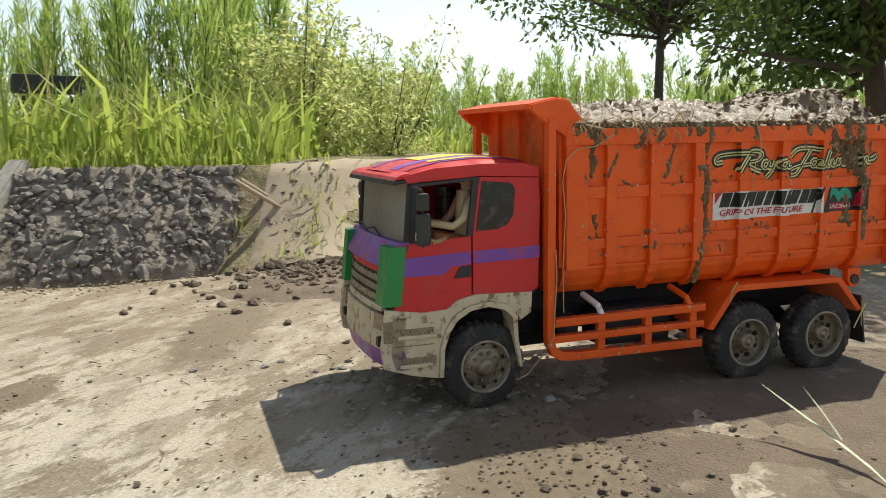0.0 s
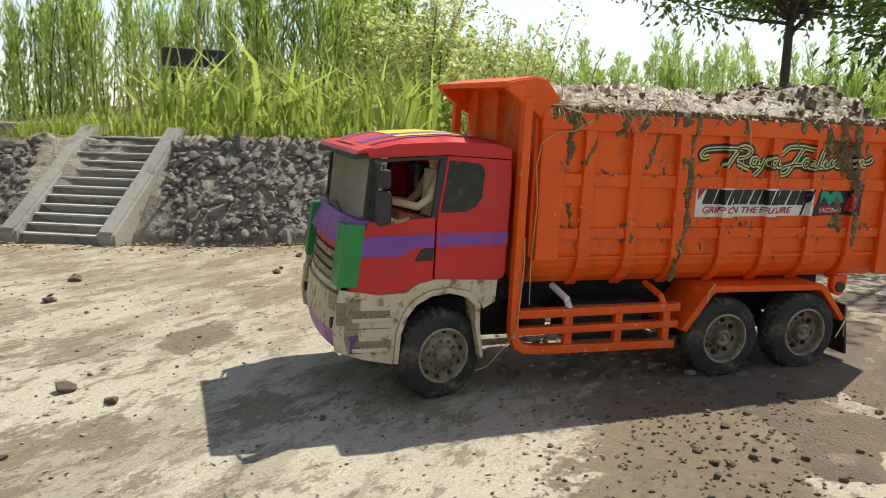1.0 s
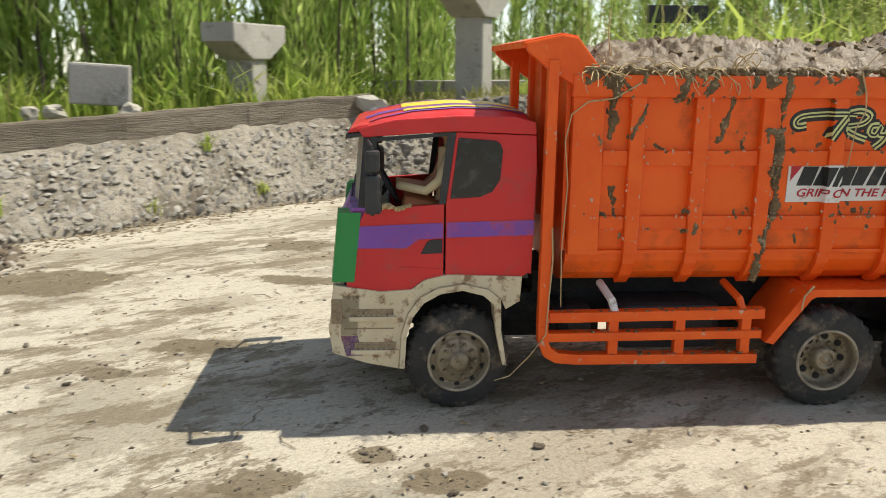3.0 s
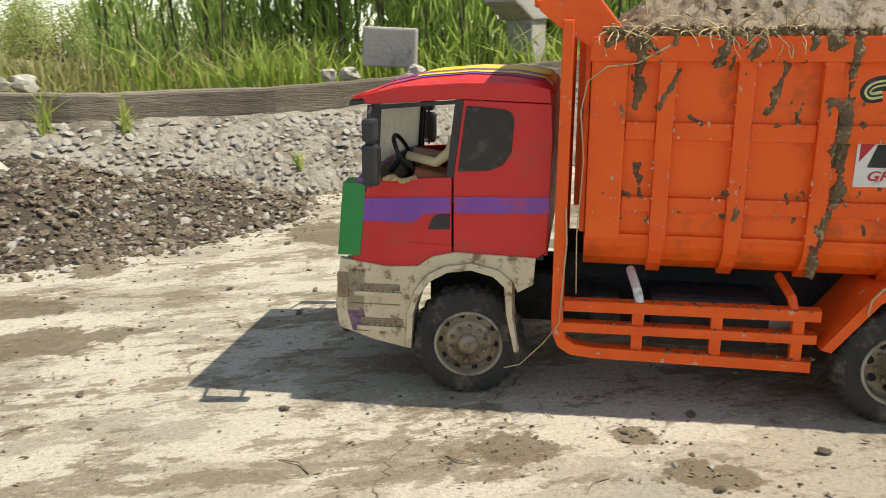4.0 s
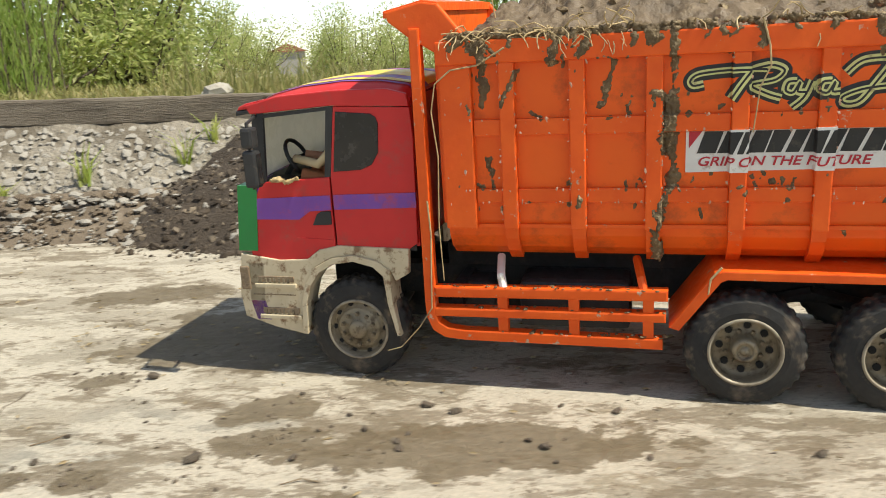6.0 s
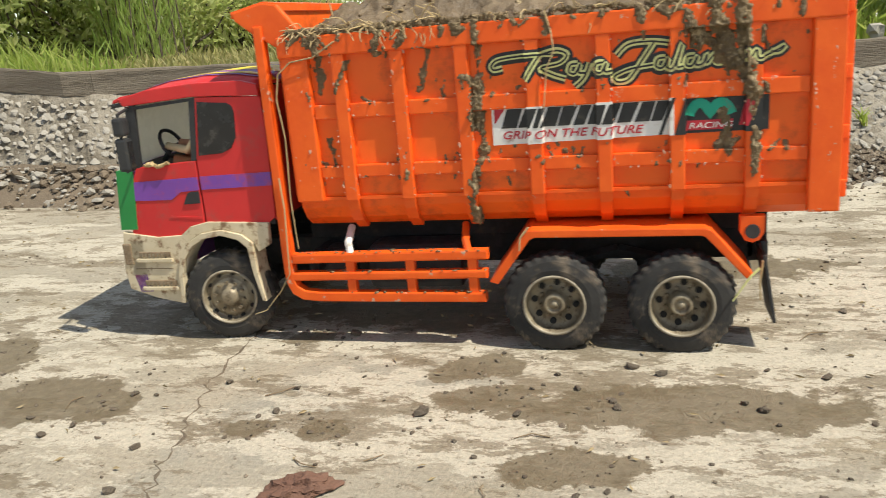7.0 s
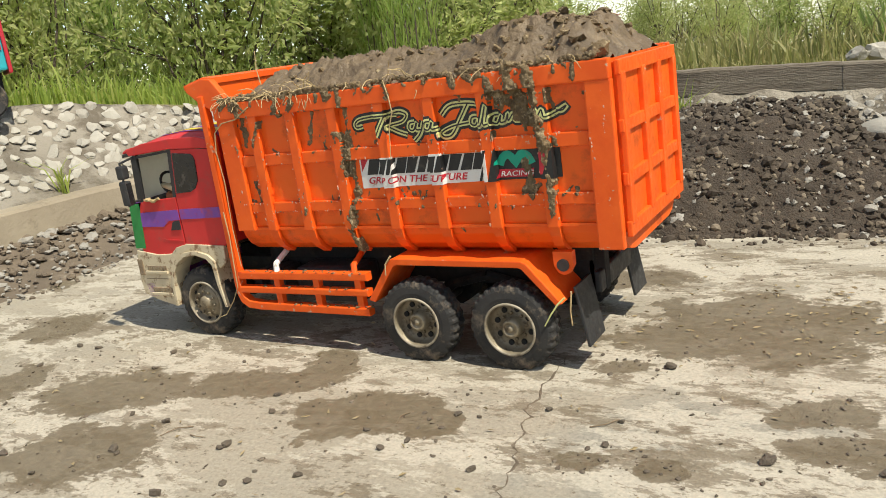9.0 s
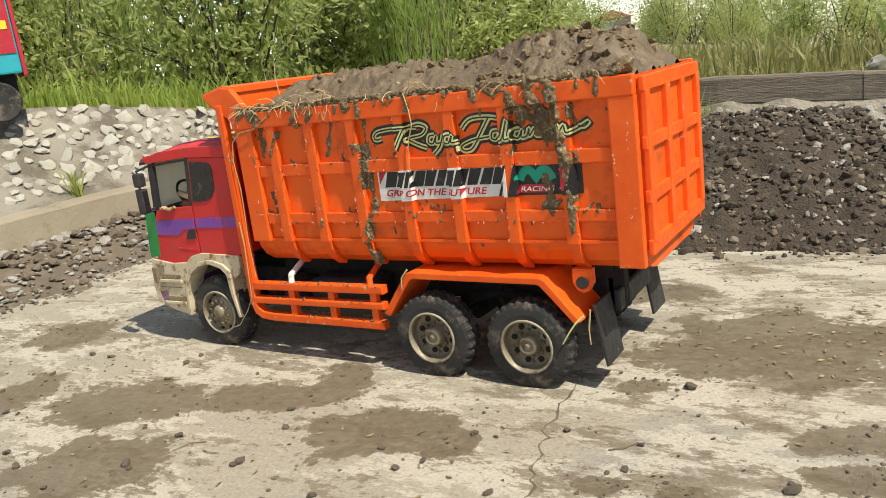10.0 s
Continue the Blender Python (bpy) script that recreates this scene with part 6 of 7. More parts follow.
    bm = bmesh.new()
    add_tube(bm, [(-0.130, 0.09, 0.252), (-0.1305, 0.12, 0.262), (-0.1315, 0.17, 0.256)], 0.0014, 5)
    add_tube(bm, [(-0.130, 0.17, 0.252), (-0.1305, 0.20, 0.262), (-0.1315, 0.245, 0.258)], 0.0014, 5)
    part("wiper", bm, BLACK, body)
    # inside: dashboard, seats, steering wheel
    part("dashboard", prism([(-0.118, 0.178), (-0.080, 0.178), (-0.084, 0.246), (-0.118, 0.252)], ya + 0.008, yb - 0.008, 0.004), BLACK, body)
    for y in (0.02, WIDE - 0.09):
        seat = part("cab_seat", box(-0.04, 0.02, y, y + 0.07, 0.175, 0.215, 0.006), BLACK, body)
        part("seat_back", box(0.008, 0.028, y, y + 0.07, 0.21, 0.315, 0.008), DARK_FILM, seat)
    bm = bmesh.new()
    c = Vector((-0.086, 0.060, 0.270))
    tip = Euler((0, radians(-28), 0)).to_matrix()
    add_tube(bm, [c + tip @ Vector((0.002, 0.024 * math.cos(a), 0.024 * math.sin(a))) for a in [2 * math.pi * k / 20 for k in range(21)]], 0.0026, 6)
    add_tube(bm, [c + tip @ Vector((0, -0.022, 0)), c + tip @ Vector((0, 0.022, 0))], 0.002, 5)
    add_tube(bm, [c, (-0.108, 0.060, 0.240)], 0.004, 6)
    part("steering_wheel", bm, BLACK, body)


def make_doll(truck):
    """A seated toy figure, one plain mesh."""
    bm = bmesh.new()
    y = 0.046
    add_tube(bm, [(-0.012, y, 0.222), (-0.011, y, 0.250), (-0.010, y, 0.290), (-0.010, y, 0.318)], 0.019, 12, 0.75)
    add_tube(bm, [(-0.010, y, 0.318), (-0.010, y, 0.326)], 0.008, 8)
    add_lump(bm, (-0.008, y, 0.337), 0.012, 5, 2, 0.03, 1.1)
    n_shirt = len(bm.faces)
    for s in (-1, 1):
        add_tube(bm, [(-0.012, y + s * 0.020, 0.308), (-0.024, y + s * 0.028, 0.280), (-0.040, y + s * 0.024, 0.268), (-0.074, y + s * 0.016, 0.274)], 0.0075, 8, 0.7)
    n_arm = len(bm.faces)
    for s in (-1, 1):
        add_tube(bm, [(-0.010, y + s * 0.012, 0.240), (-0.060, y + s * 0.016, 0.252), (-0.070, y + s * 0.016, 0.21)], 0.0125, 8, 0.8)
    for i, f in enumerate(bm.faces):
        f.material_index = 0 if i < n_shirt - 80 or n_shirt <= i < (n_shirt + n_arm) // 2 else (1 if i < n_arm else 2)
        f.smooth = True
    ob = part("driver_doll", bm, [SHIRT, SKIN, SHORTS], truck, "small seated toy driver figure in a pale shirt")
    return ob


def decals(truck):
    """The sticker sheets on the near side of the tipper, with their lettering."""
    def words(txt, x, y, z, size, mat, parent, shear=0.0, stretch=1.0, name="lettering", lift=0.0006, thick=0.0):
        cu = bpy.data.curves.new(name, "FONT")
        cu.body, cu.size, cu.shear, cu.extrude = txt, size, shear, 0.0002
        cu.offset = thick
        tmp = bpy.data.objects.new("tmp", cu)
        scene.collection.objects.link(tmp)
        me = bpy.data.meshes.new_from_object(tmp.evaluated_get(bpy.context.evaluated_depsgraph_get()))
        bpy.data.objects.remove(tmp)
        w = max(v.co.x for v in me.vertices)
        for v in me.vertices:
            v.co = Vector((v.co.x * stretch, -v.co.z - lift, v.co.y))
        me.materials.clear()
        me.materials.append(mat)
        ob = new(name, me)
        ob.parent = parent
        ob.location = (x, y, z)
        return w * stretch
    def press(ob):
        """Lets a flat sticker dip into the panels between the ribs."""
        bm = bmesh.new()
        bm.from_mesh(ob.data)
        shift = ob.location.x
        for rib in (0.438, 0.519, 0.601, 0.683):
            for cut in (-0.0102, -0.0088, 0.0088, 0.0102):
                bmesh.ops.bisect_plane(bm, geom=bm.verts[:] + bm.edges[:] + bm.faces[:], plane_co=(rib + cut - shift, 0, 0), plane_no=(1, 0, 0))
        for v in bm.verts:
            off = min(abs(v.co.x + shift - rib) for rib in (0.438, 0.519, 0.601, 0.683))
            v.co.y += 0.0098 * min(1.0, max(0.0, (off - 0.0088) / 0.0014))
        bm.to_mesh(ob.data)
        bm.free()
    before = set(bpy.data.objects)
    yy = -0.0112
    sheet = part("tyre_sticker", prism([(0.386, 0.2575), (0.597, 0.261), (0.597, 0.3035), (0.386, 0.302)], yy, yy + 0.0015), DECAL_WHITE, truck, "white tyre-maker sticker with black and red lettering")
    part("sticker_flash", prism([(0.389, 0.283), (0.402, 0.3005), (0.389, 0.3005)], yy - 0.0006, yy), DECAL_RED, sheet)
    # brand name drawn as slanted plain bars
    x = 0.397
    for k, w in enumerate((0.0185, 0.017, 0.007, 0.018, 0.017, 0.015, 0.015, 0.016, 0.018, 0.017, 0.015)):
        part("name_bar", prism([(x, 0.2775), (x + w * (0.86 if k % 3 else 1.0), 0.2775), (x + w + 0.0075, 0.3000), (x + 0.0075 + w * (0.12 if k % 2 else 0.0), 0.3000)], yy - 0.0006, yy), DECAL_BLACK, sheet)
        x += w + 0.0016
    words("GRIP ON THE FUTURE", 0.397, yy, 0.2645, 0.0135, DECAL_RED, sheet, 0.25, 1.22, thick=0.0002)
    part("slash", prism([(0.580, 0.261), (0.584, 0.261), (0.599, 0.3035), (0.595, 0.3035)], yy - 0.0004, yy), DECAL_BLACK, sheet)
    dark = part("racing_sticker", prism([(0.5975, 0.261), (0.700, 0.262), (0.700, 0.3065), (0.6105, 0.305)], yy, yy + 0.0015), DECAL_BLACK, truck, "black racing sticker with a teal emblem")
    bm = bmesh.new()
    add_tube(bm, [(0.614 + 0.046 * k / 32, 0, 0.2815 + 0.0135 * abs(math.sin(k / 32 * 2 * math.pi)) ** 0.7) for k in range(33)], 0.0055, 8)
    for v in bm.verts:
        v.co.y = yy - 0.0006 + v.co.y * 0.1
    part("emblem", bm, DECAL_TEAL, dark)
    part("red_bar", prism([(0.610, 0.2645), (0.660, 0.2645), (0.662, 0.2755), (0.612, 0.2755)], yy - 0.0006, yy), DECAL_RED, dark)
    words("RACING", 0.613, yy - 0.0004, 0.2665, 0.0095, DECAL_WHITE, dark, 0.2, 1.35)
    part("red_chevron", prism([(0.668, 0.268), (0.677, 0.268), (0.690, 0.302), (0.676, 0.302)], yy - 0.0006, yy), DECAL_RED, dark)
    # the script name: a swash and two capitals over a dark shadow
    def stroke(name, pts, r, y, mat, parent):
        bm = bmesh.new()
        add_tube(bm, [(px, 0, pz) for px, pz in pts], r, 6)
        for v in bm.verts:
            v.co.y = y + v.co.y * 0.12
        return part(name, bm, mat, parent)
    def curve(keys, n=6):
        out = []
        for i in range(len(keys) - 1):
            p0, p1, p2, p3 = (keys[max(0, min(len(keys) - 1, i + d))] for d in (-1, 0, 1, 2))
            for k in range(n):
                t = k / n
                out.append(tuple(0.5 * (2 * p1[c] + (p2[c] - p0[c]) * t + (2 * p0[c] - 5 * p1[c] + 4 * p2[c] - p3[c]) * t * t + (3 * p1[c] - p0[c] - 3 * p2[c] + p3[c]) * t ** 3) for c in (0, 1)))
        return out + [keys[-1]]
    letters = [
        [(0.402, 0.3485), (0.392, 0.347), (0.389, 0.352), (0.396, 0.358), (0.415, 0.3605), (0.440, 0.3615), (0.462, 0.3605)],
        [(0.448, 0.362), (0.437, 0.347), (0.428, 0.333)],
        [(0.446, 0.3605), (0.466, 0.3645), (0.478, 0.359), (0.470, 0.350), (0.448, 0.3455), (0.462, 0.337), (0.476, 0.332)],
        [(0.490, 0.348), (0.482, 0.347), (0.480, 0.339), (0.487, 0.337), (0.493, 0.347), (0.491, 0.338), (0.499, 0.337)],
        [(0.504, 0.348), (0.497, 0.332), (0.486, 0.322)],
        [(0.520, 0.348), (0.512, 0.347), (0.510, 0.339), (0.517, 0.337), (0.523, 0.347), (0.521, 0.338), (0.529, 0.338)],
        [(0.534, 0.354), (0.548, 0.3655), (0.572, 0.367), (0.592, 0.364)],
        [(0.576, 0.366), (0.562, 0.346), (0.548, 0.327), (0.535, 0.3245), (0.532, 0.331), (0.550, 0.338), (0.575, 0.341)],
        [(0.588, 0.348), (0.580, 0.347), (0.578, 0.339), (0.585, 0.337), (0.591, 0.347), (0.589, 0.338), (0.597, 0.338), (0.606, 0.362), (0.600, 0.339), (0.607, 0.338)],
        [(0.620, 0.348), (0.612, 0.347), (0.610, 0.339), (0.617, 0.337), (0.623, 0.347), (0.621, 0.338), (0.629, 0.339), (0.633, 0.348), (0.633, 0.339), (0.641, 0.348), (0.643, 0.339), (0.651, 0.339)],
        [(0.664, 0.350), (0.656, 0.348), (0.655, 0.340), (0.662, 0.338), (0.667, 0.349), (0.665, 0.340), (0.672, 0.341), (0.676, 0.350), (0.677, 0.341), (0.684, 0.350), (0.687, 0.341), (0.700, 0.345), (0.714, 0.352), (0.708, 0.3465), (0.700, 0.3475)]]
    first = None
    for keys in letters:
        c = curve(keys)
        b = stroke("script_shadow" if first else "script_sticker", c, 0.0076, -0.0098, DECAL_BLACK, first or truck)
        if first is None:
            first = tagged(b, "lime script sticker outlined in black")
        stroke("script_stroke", c, 0.0040, -0.0104, DECAL_LIME, first)
        stroke("script_core", c, 0.0011, -0.0109, DECAL_BLACK, first)
    for ob in [o for o in bpy.data.objects if o not in before and o.type == "MESH"]:
        press(ob)


def load(truck):
    """Heaped wet mud, clods, roots and smears over the side."""
    bm = bmesh.new()
    nx, ny = 170, 60
    grid = []
    for j in range(ny + 1):
        row = []
        for i in range(nx + 1):
            u, v = i / nx, j / ny
            x, y = 0.128 + 0.643 * u, 0.003 + (WIDE - 0.006) * v
            edge = min(1.0, min(v, 1 - v) / 0.22) * min(1.0, u / 0.10) * min(1.0, (1 - u) / 0.06)
            heap = 0.014 + 0.030 * edge + 0.026 * math.exp(-((u - 0.80) / 0.15) ** 2) * edge + 0.012 * math.exp(-((u - 0.30) / 0.2) ** 2) * edge
            p = Vector((x, y, 0.0))
            ragged = 0.013 * noise.noise(p * 26) + 0.009 * noise.noise(p * 70) + 0.008 * noise.noise(p * 150)
            smooth_spot = max(0.0, 1 - abs(u - 0.62) / 0.12) * (1 if v < 0.6 else 0)
            row.append(bm.verts.new((x, y, 0.388 + heap + ragged * (1 - 0.8 * smooth_spot) * (0.5 + 0.5 * edge))))
        grid.append(row)
    for a, b in zip(grid, grid[1:]):
        for i in range(nx):
            bm.faces.new((a[i], a[i + 1], b[i + 1], b[i]))
    mud = part("mud_load", bm, MUD_MAT, truck, "heap of wet grey-brown mud with roots", True)
    r = random.Random(3)
    bm = bmesh.new()
    for k in range(1100):
        u, v = r.random() ** 0.7, r.random()
        x, y = 0.15 + 0.6 * u, 0.02 + (WIDE - 0.04) * v
        e = math.exp(-((u - 0.82) / 0.15) ** 2)
        if r.random() > 0.12 + 0.88 * e:
            continue
        i, j = int((x - 0.128) / 0.643 * nx), int((y - 0.003) / (WIDE - 0.006) * ny)
        top = mud.data.vertices[j * (nx + 1) + i].co.z
        add_lump(bm, (x, y, top), r.uniform(0.0022, 0.0075), 200 + k, 1, 0.5, 0.8)
    add_lump(bm, (0.758, 0.012, 0.414), 0.016, 12, 2, 0.3, 0.8)
    tagged(part("clod_crust", bm, MUD_DARK, mud, "dark broken clods on the heap"), kind="stuff")

    def flatten(bm, y0, k):
        for v in bm.verts:
            v.co.y = y0 + (v.co.y - y0) * k
    # mud hanging over the near rail
    bm = bmesh.new()
    for k in range(520):
        u = r.random() ** 1.5
        x = 0.138 + 0.62 * u
        hang = abs(r.gauss(0, 0.013)) * (0.35 + max(0.0, noise.noise(Vector((x * 22, 4, 0))) * 1.6))
        add_lump(bm, (x, -0.007, 0.411 - hang), r.uniform(0.002, 0.006), 400 + k, 1, 0.5, 0.8)
    flatten(bm, -0.007, 0.75)
    tagged(part("mud_lip", bm, MUD_DARK, mud, "", True), kind="stuff")
    # runs, smears and splats, lying on panel, rail and rib alike
    RIBS = (0.200, 0.275, 0.354, 0.438, 0.519, 0.601, 0.683)

    def skin(x, z):
        if z > 0.378:
            return -0.011
        if x < 0.161:
            return -0.009
        if x > 0.742:
            return -0.010
        if any(abs(x - q) < 0.009 for q in RIBS):
            y = -0.010
        elif 0.226 < z < 0.242 or 0.301 < z < 0.319:
            y = -0.006
        else:
            y = 0.0
        return y + max(0.0, 0.196 - z) * 0.45
    cell = 0.0011
    film = {}

    def smear(x0, z0, x1, z1, w):
        ph = r.uniform(0, 50)
        L = max(1e-6, math.hypot(x1 - x0, z1 - z0))
        ux, uz = (x1 - x0) / L, (z1 - z0) / L
        reach = w * 2.4
        for i in range(int((min(x0, x1) - reach) / cell), int((max(x0, x1) + reach) / cell) + 1):
            for j in range(int((min(z0, z1) - reach) / cell), int((max(z0, z1) + reach) / cell) + 1):
                x, z = i * cell, j * cell
                t = max(0.0, min(L, (x - x0) * ux + (z - z0) * uz))
                d = math.hypot(x - x0 - ux * t, z - z0 - uz * t)
                p = Vector((x * 60 + ph, z * 42, ph))
                wide = w * (0.85 + 0.9 * noise.noise(p) + 0.8 * noise.noise(p * 2.7) + 0.55 * noise.noise(p * 7))
                h = (wide - d) / w
                if h > 0:
                    film[i, j] = max(film.get((i, j), 0.0), min(1.0, h * 1.6) * w * (0.32 + 0.35 * noise.noise(p * 5) + 0.2 * noise.noise(p * 14)))
    for args in ((0.373, 0.405, 0.372, 0.33, 0.005), (0.373, 0.339, 0.369, 0.297, 0.0075), (0.369, 0.297, 0.373, 0.251, 0.0085), (0.372, 0.251, 0.359, 0.211, 0.005), (0.359, 0.211, 0.356, 0.166, 0.0065),
                 (0.352, 0.344, 0.373, 0.335, 0.005), (0.173, 0.398, 0.171, 0.334, 0.0055), (0.210, 0.368, 0.194, 0.337, 0.005), (0.313, 0.374, 0.301, 0.331, 0.0042), (0.175, 0.273, 0.180, 0.243, 0.0042),
                 (0.162, 0.246, 0.168, 0.243, 0.003), (0.326, 0.327, 0.328, 0.320, 0.004), (0.276, 0.230, 0.274, 0.223, 0.0045), (0.225, 0.325, 0.235, 0.318, 0.0025),
                 (0.616, 0.376, 0.653, 0.352, 0.013), (0.640, 0.402, 0.653, 0.352, 0.011), (0.653, 0.359, 0.682, 0.306, 0.013), (0.668, 0.404, 0.672, 0.34, 0.008), (0.682, 0.306, 0.686, 0.215, 0.0058),
                 (0.652, 0.290, 0.656, 0.246, 0.0075), (0.645, 0.247, 0.665, 0.250, 0.005), (0.690, 0.372, 0.700, 0.345, 0.005), (0.717, 0.246, 0.718, 0.240, 0.003), (0.543, 0.197, 0.545, 0.188, 0.002),
                 (0.61, 0.40, 0.615, 0.384, 0.006), (0.455, 0.405, 0.458, 0.386, 0.005), (0.255, 0.402, 0.250, 0.38, 0.006), (0.285, 0.402, 0.28, 0.385, 0.005)):
        smear(*args)
    for k in range(90):
        x, z = 0.14 + 0.6 * r.random(), r.choice((0.243, 0.320, 0.25, 0.33, 0.37, 0.22)) + r.uniform(-0.004, 0.012)
        smear(x, z, x + r.gauss(0, 0.002), z - abs(r.gauss(0, 0.004)), r.uniform(0.0012, 0.0026))
    # mud lying along the top rail
    for k in range(26):
        x = 0.14 + 0.60 * r.random() ** 1.6
        smear(x, 0.402, x + r.gauss(0, 0.008), 0.400 - abs(r.gauss(0, 0.007)), r.uniform(0.002, 0.0055))
    index, vs, fs = {}, [], []
    for i, j in film:
        quad = []
        for di, dj in ((0, 0), (1, 0), (1, 1), (0, 1)):
            key = (i + di, j + dj)
            if key not in index:
                hs = [film.get((key[0] + p, key[1] + q), 0.0) for p in (-1, 0) for q in (-1, 0)]
                x, z = (key[0] - 0.5) * cell, (key[1] - 0.5) * cell
                index[key] = len(vs)
                vs.append((x, skin(x, z) - 0.0005 - (sum(hs) / 4 if min(hs) > 0 else -0.0006), z))
            quad.append(index[key])
        fs.append(quad)
    me = bpy.data.meshes.new("mud_splash")
    me.from_pydata(vs, [], fs)
    me.materials.append(MUD_DARK)
    me.polygons.foreach_set("use_smooth", [True] * len(fs))
    runs = new("mud_splash", me)
    runs.parent = truck
    tagged(runs, "dried mud runs and splashes down the side", kind="stuff")
    bm = bmesh.new()
    for k in range(170):
        x, z = 0.11 + 0.26 * r.random() ** 0.6, r.choice((0.1275, 0.1265, 0.1015, 0.0725))
        add_lump(bm, (x, -0.012 + r.uniform(0.0, 0.012), z), r.uniform(0.0008, 0.003), 900 + k, 1, 0.5, 0.4)
    tagged(part("rail_mud", bm, MUD_DARK, truck, "mud crumbs caught on the side rails", True), kind="stuff")
    # roots and straws
    def straw(pts, rad):
        b = bmesh.new()
        add_tube(b, pts, rad, 5, 0.6)
        part("root", b, STRAW, mud)
    for k in range(90):
        x = 0.14 + 0.20 * r.random() if k < 60 else 0.14 + 0.6 * r.random()
        p = Vector((x, -0.004, 0.410))
        pts = [p]
        d = Vector((r.uniform(-1, 1), -0.25, r.uniform(-0.3, 0.6))).normalized()
        for s in range(5):
            d = (d + Vector((r.uniform(-0.5, 0.5), r.uniform(-0.15, 0.12), r.uniform(-0.7, 0.2)))).normalized()
            pts.append(pts[-1] + d * r.uniform(0.004, 0.009))
        straw(pts, r.uniform(0.0006, 0.0011))
    straw([(0.20, -0.012, 0.395), (0.17, -0.013, 0.378), (0.14, -0.014, 0.374), (0.122, -0.014, 0.36), (0.116, -0.0135, 0.33), (0.121, -0.0135, 0.28), (0.117, -0.0135, 0.2), (0.119, -0.0135, 0.135)], 0.0011)
    straw([(0.105, -0.0145, 0.23), (0.107, -0.0145, 0.19), (0.104, -0.0145, 0.14), (0.102, -0.0145, 0.10), (0.085, -0.0135, 0.075), (0.06, -0.013, 0.048), (0.042, -0.012, 0.042)], 0.0011)
    straw([(0.455, -0.012, 0.41), (0.462, -0.014, 0.385), (0.464, -0.014, 0.365), (0.455, -0.013, 0.345), (0.45, -0.0135, 0.30)], 0.0011)
    straw([(0.425, -0.017, 0.158), (0.414, -0.018, 0.145), (0.412, -0.018, 0.128)], 0.0016)
    straw([(0.697, -0.006, 0.108), (0.694, -0.008, 0.08), (0.695, -0.008, 0.06)], 0.0014)
    b = bmesh.new()
    add_tube(b, [(0.692, -0.0185, 0.103), (0.682, -0.0215, 0.094), (0.672, -0.0235, 0.080), (0.662, -0.0240, 0.064)], 0.0016, 6, 0.6)
    part("grass_stalk", b, DECAL_LIME, truck, "yellow-green stalk caught on the mudguard")
    straw([(0.18, 0.05, 0.425), (0.176, 0.05, 0.45), (0.178, 0.052, 0.478)], 0.001)
    # chipped paint along ribs and rails
    bm = bmesh.new()
    for k in range(400):
        if r.random() < 0.5:
            x, z = r.choice((0.140, 0.200, 0.275, 0.354, 0.438, 0.519, 0.601, 0.683, 0.755)) + r.choice((-0.0085, 0.0085)) + r.gauss(0, 0.0012), r.uniform(0.20, 0.385)
        else:
            x, z = r.uniform(0.14, 0.75), r.choice((0.2415, 0.3185, 0.3035, 0.2275, 0.385)) + r.gauss(0, 0.0008)
        w = r.uniform(0.0004, 0.0014)
        add_lump(bm, (x, -0.0098, z), w, 1200 + k, 1, 0.6, r.uniform(0.6, 2.2))
    flatten(bm, -0.0098, 0.5)
    tagged(part("chipped_paint", bm, PAINT_CHIP, truck, "pale chips where the paint has gone"), kind="stuff")
    # crumbs of mud on the door sill
    bm = bmesh.new()
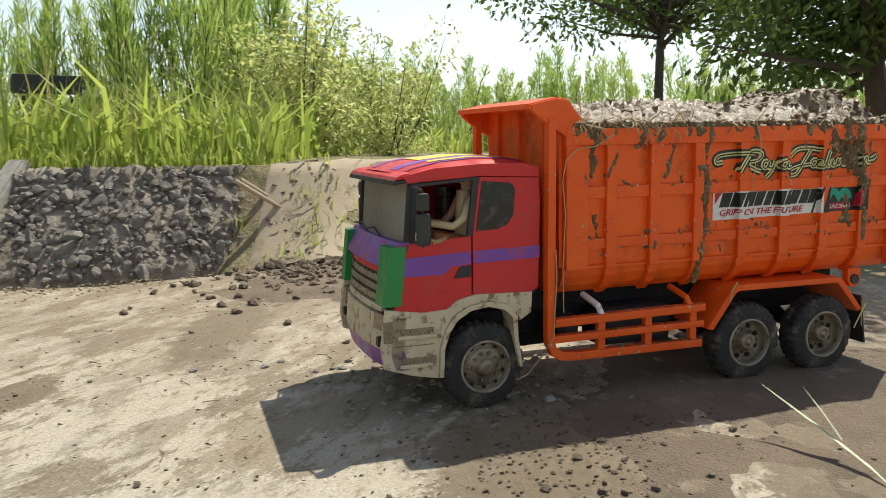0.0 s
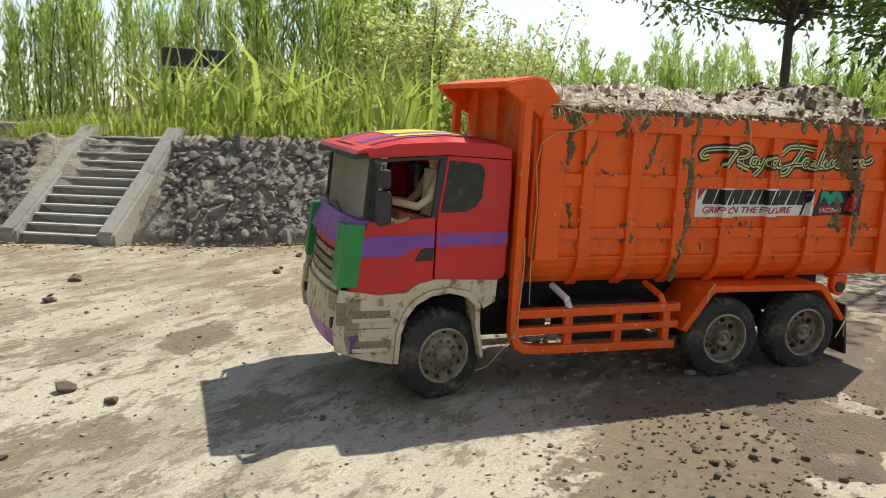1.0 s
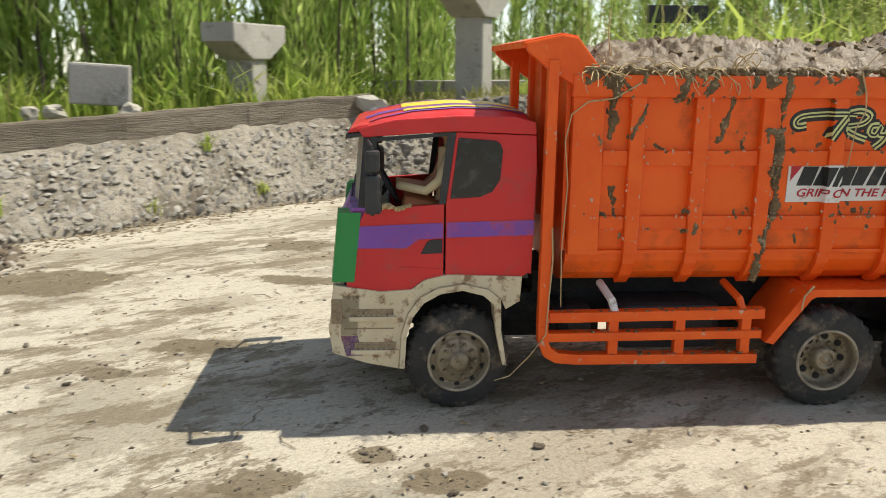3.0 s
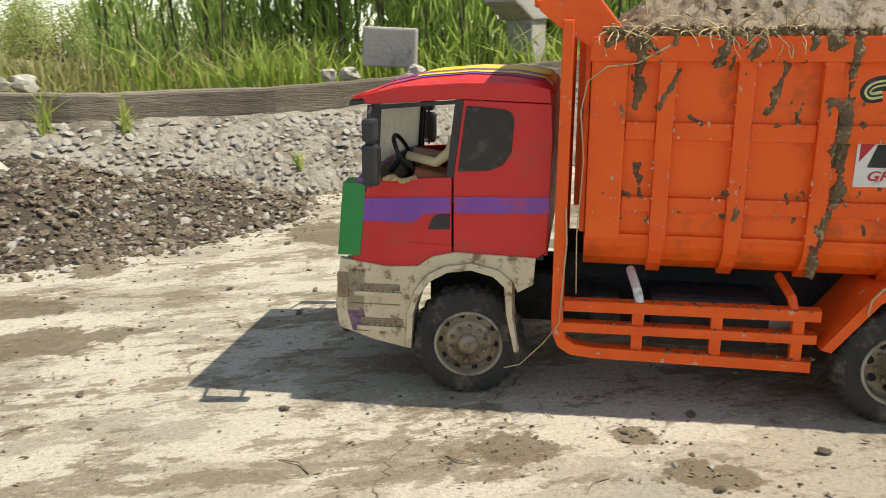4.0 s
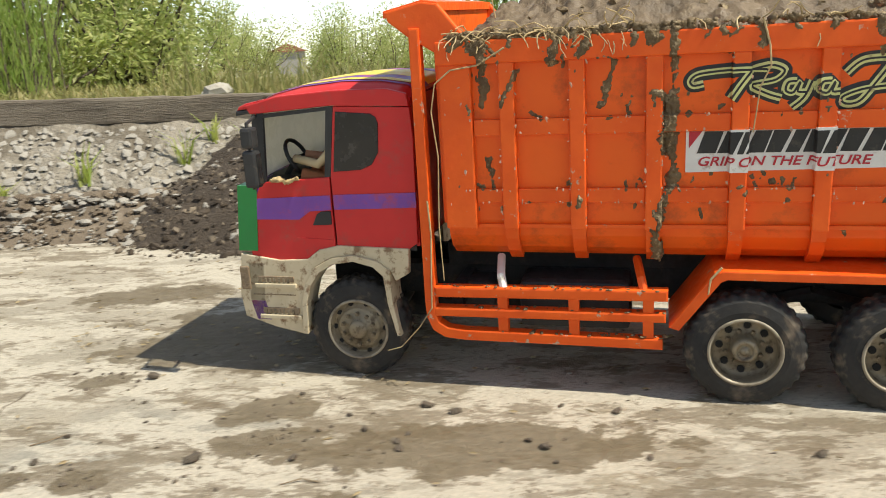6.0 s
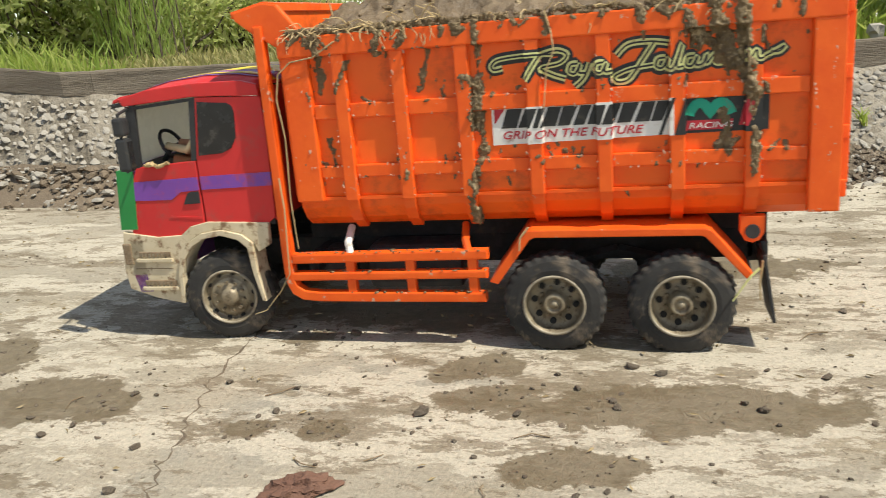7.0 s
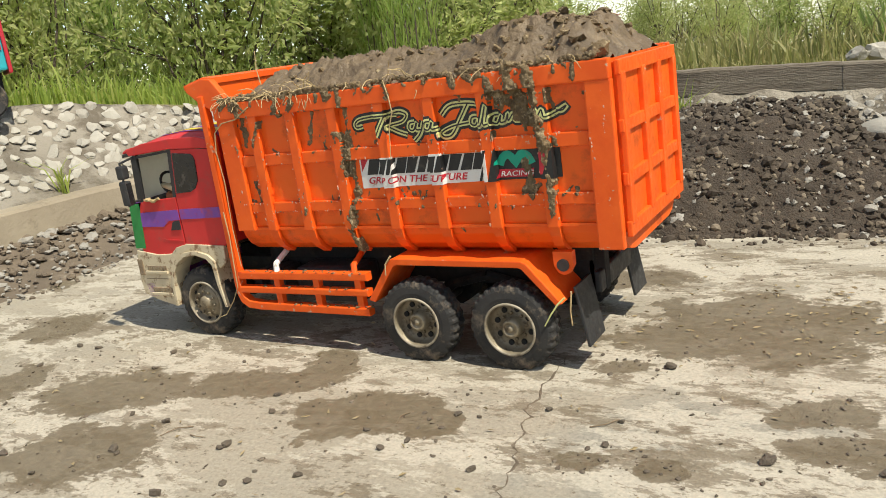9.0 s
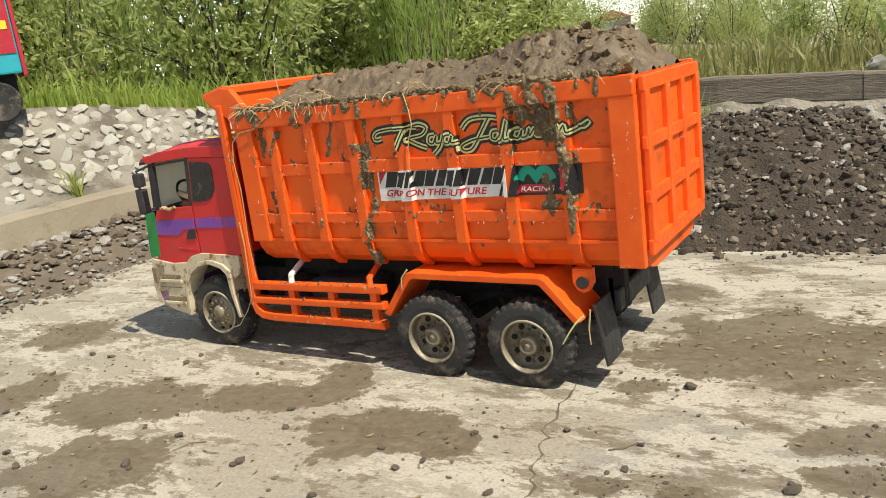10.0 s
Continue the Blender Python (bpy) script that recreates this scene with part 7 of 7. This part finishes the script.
    for k in range(9):
        add_lump(bm, (-0.092 + 0.004 * k, -0.001, 0.2525 + 0.002 * math.sin(k)), 0.0042, 700 + k, 1)
    part("sill_crumbs", bm, STRAW, truck)


# ---------------------------------------------------------------- movement
def truck_at(t):
    """Position, heading, lean and nod between the fitted rows, on a smooth curve."""
    rows = TRUCK_PATH
    k = max(i for i, r in enumerate(rows[:-1]) if r[0] <= t + 1e-9)
    p1, p2 = rows[k], rows[k + 1]
    p0, p3 = rows[max(0, k - 1)], rows[min(len(rows) - 1, k + 2)]
    h = p2[0] - p1[0]
    f = (t - p1[0]) / h
    out = []
    for c in range(1, 6):
        m1 = (p2[c] - p0[c]) / (p2[0] - p0[0])
        m2 = (p3[c] - p1[c]) / (p3[0] - p1[0])
        out.append((2 * f ** 3 - 3 * f * f + 1) * p1[c] + (f ** 3 - 2 * f * f + f) * h * m1 + (3 * f * f - 2 * f ** 3) * p2[c] + (f ** 3 - f * f) * h * m2)
    return out


def motions():
    times = [k * 0.1 for k in range(101)]
    states = [truck_at(t) for t in times]
    walk(truck, [(t, pose(s[0], s[1], 0.0, s[3], s[4], s[2])) for t, s in zip(times, states)])
    for hub, x, y, flip in wheels:
        rolled, rows = 0.0, []
        for k, (t, s) in enumerate(zip(times, states)):
            if k:
                prev = states[k - 1]
                mid = radians((s[2] + prev[2]) / 2)
                rolled += (-(s[0] - prev[0]) * math.cos(mid) - (s[1] - prev[1]) * math.sin(mid)) / WHEEL_R
            steer = 0.0
            if x == 0.0:
                steer = max(-16.0, min(16.0, (states[min(100, k + 2)][2] - states[max(0, k - 2)][2]) / 0.4 * 1.1))
            m = pose(x, y, HUB_Z - (0.002 if x else 0.0) + x * math.sin(radians(s[4])) - y * math.sin(radians(s[3])), 0, 0, steer)
            if flip:
                m = m @ pose(0, 0, 0, 0, 0, 180)
            rows.append((t, m @ Matrix.Rotation((1 if flip else -1) * rolled, 4, "Y")))
        walk(hub, rows)


truck, wheels = make_truck()


make_stones(wall)
motions()
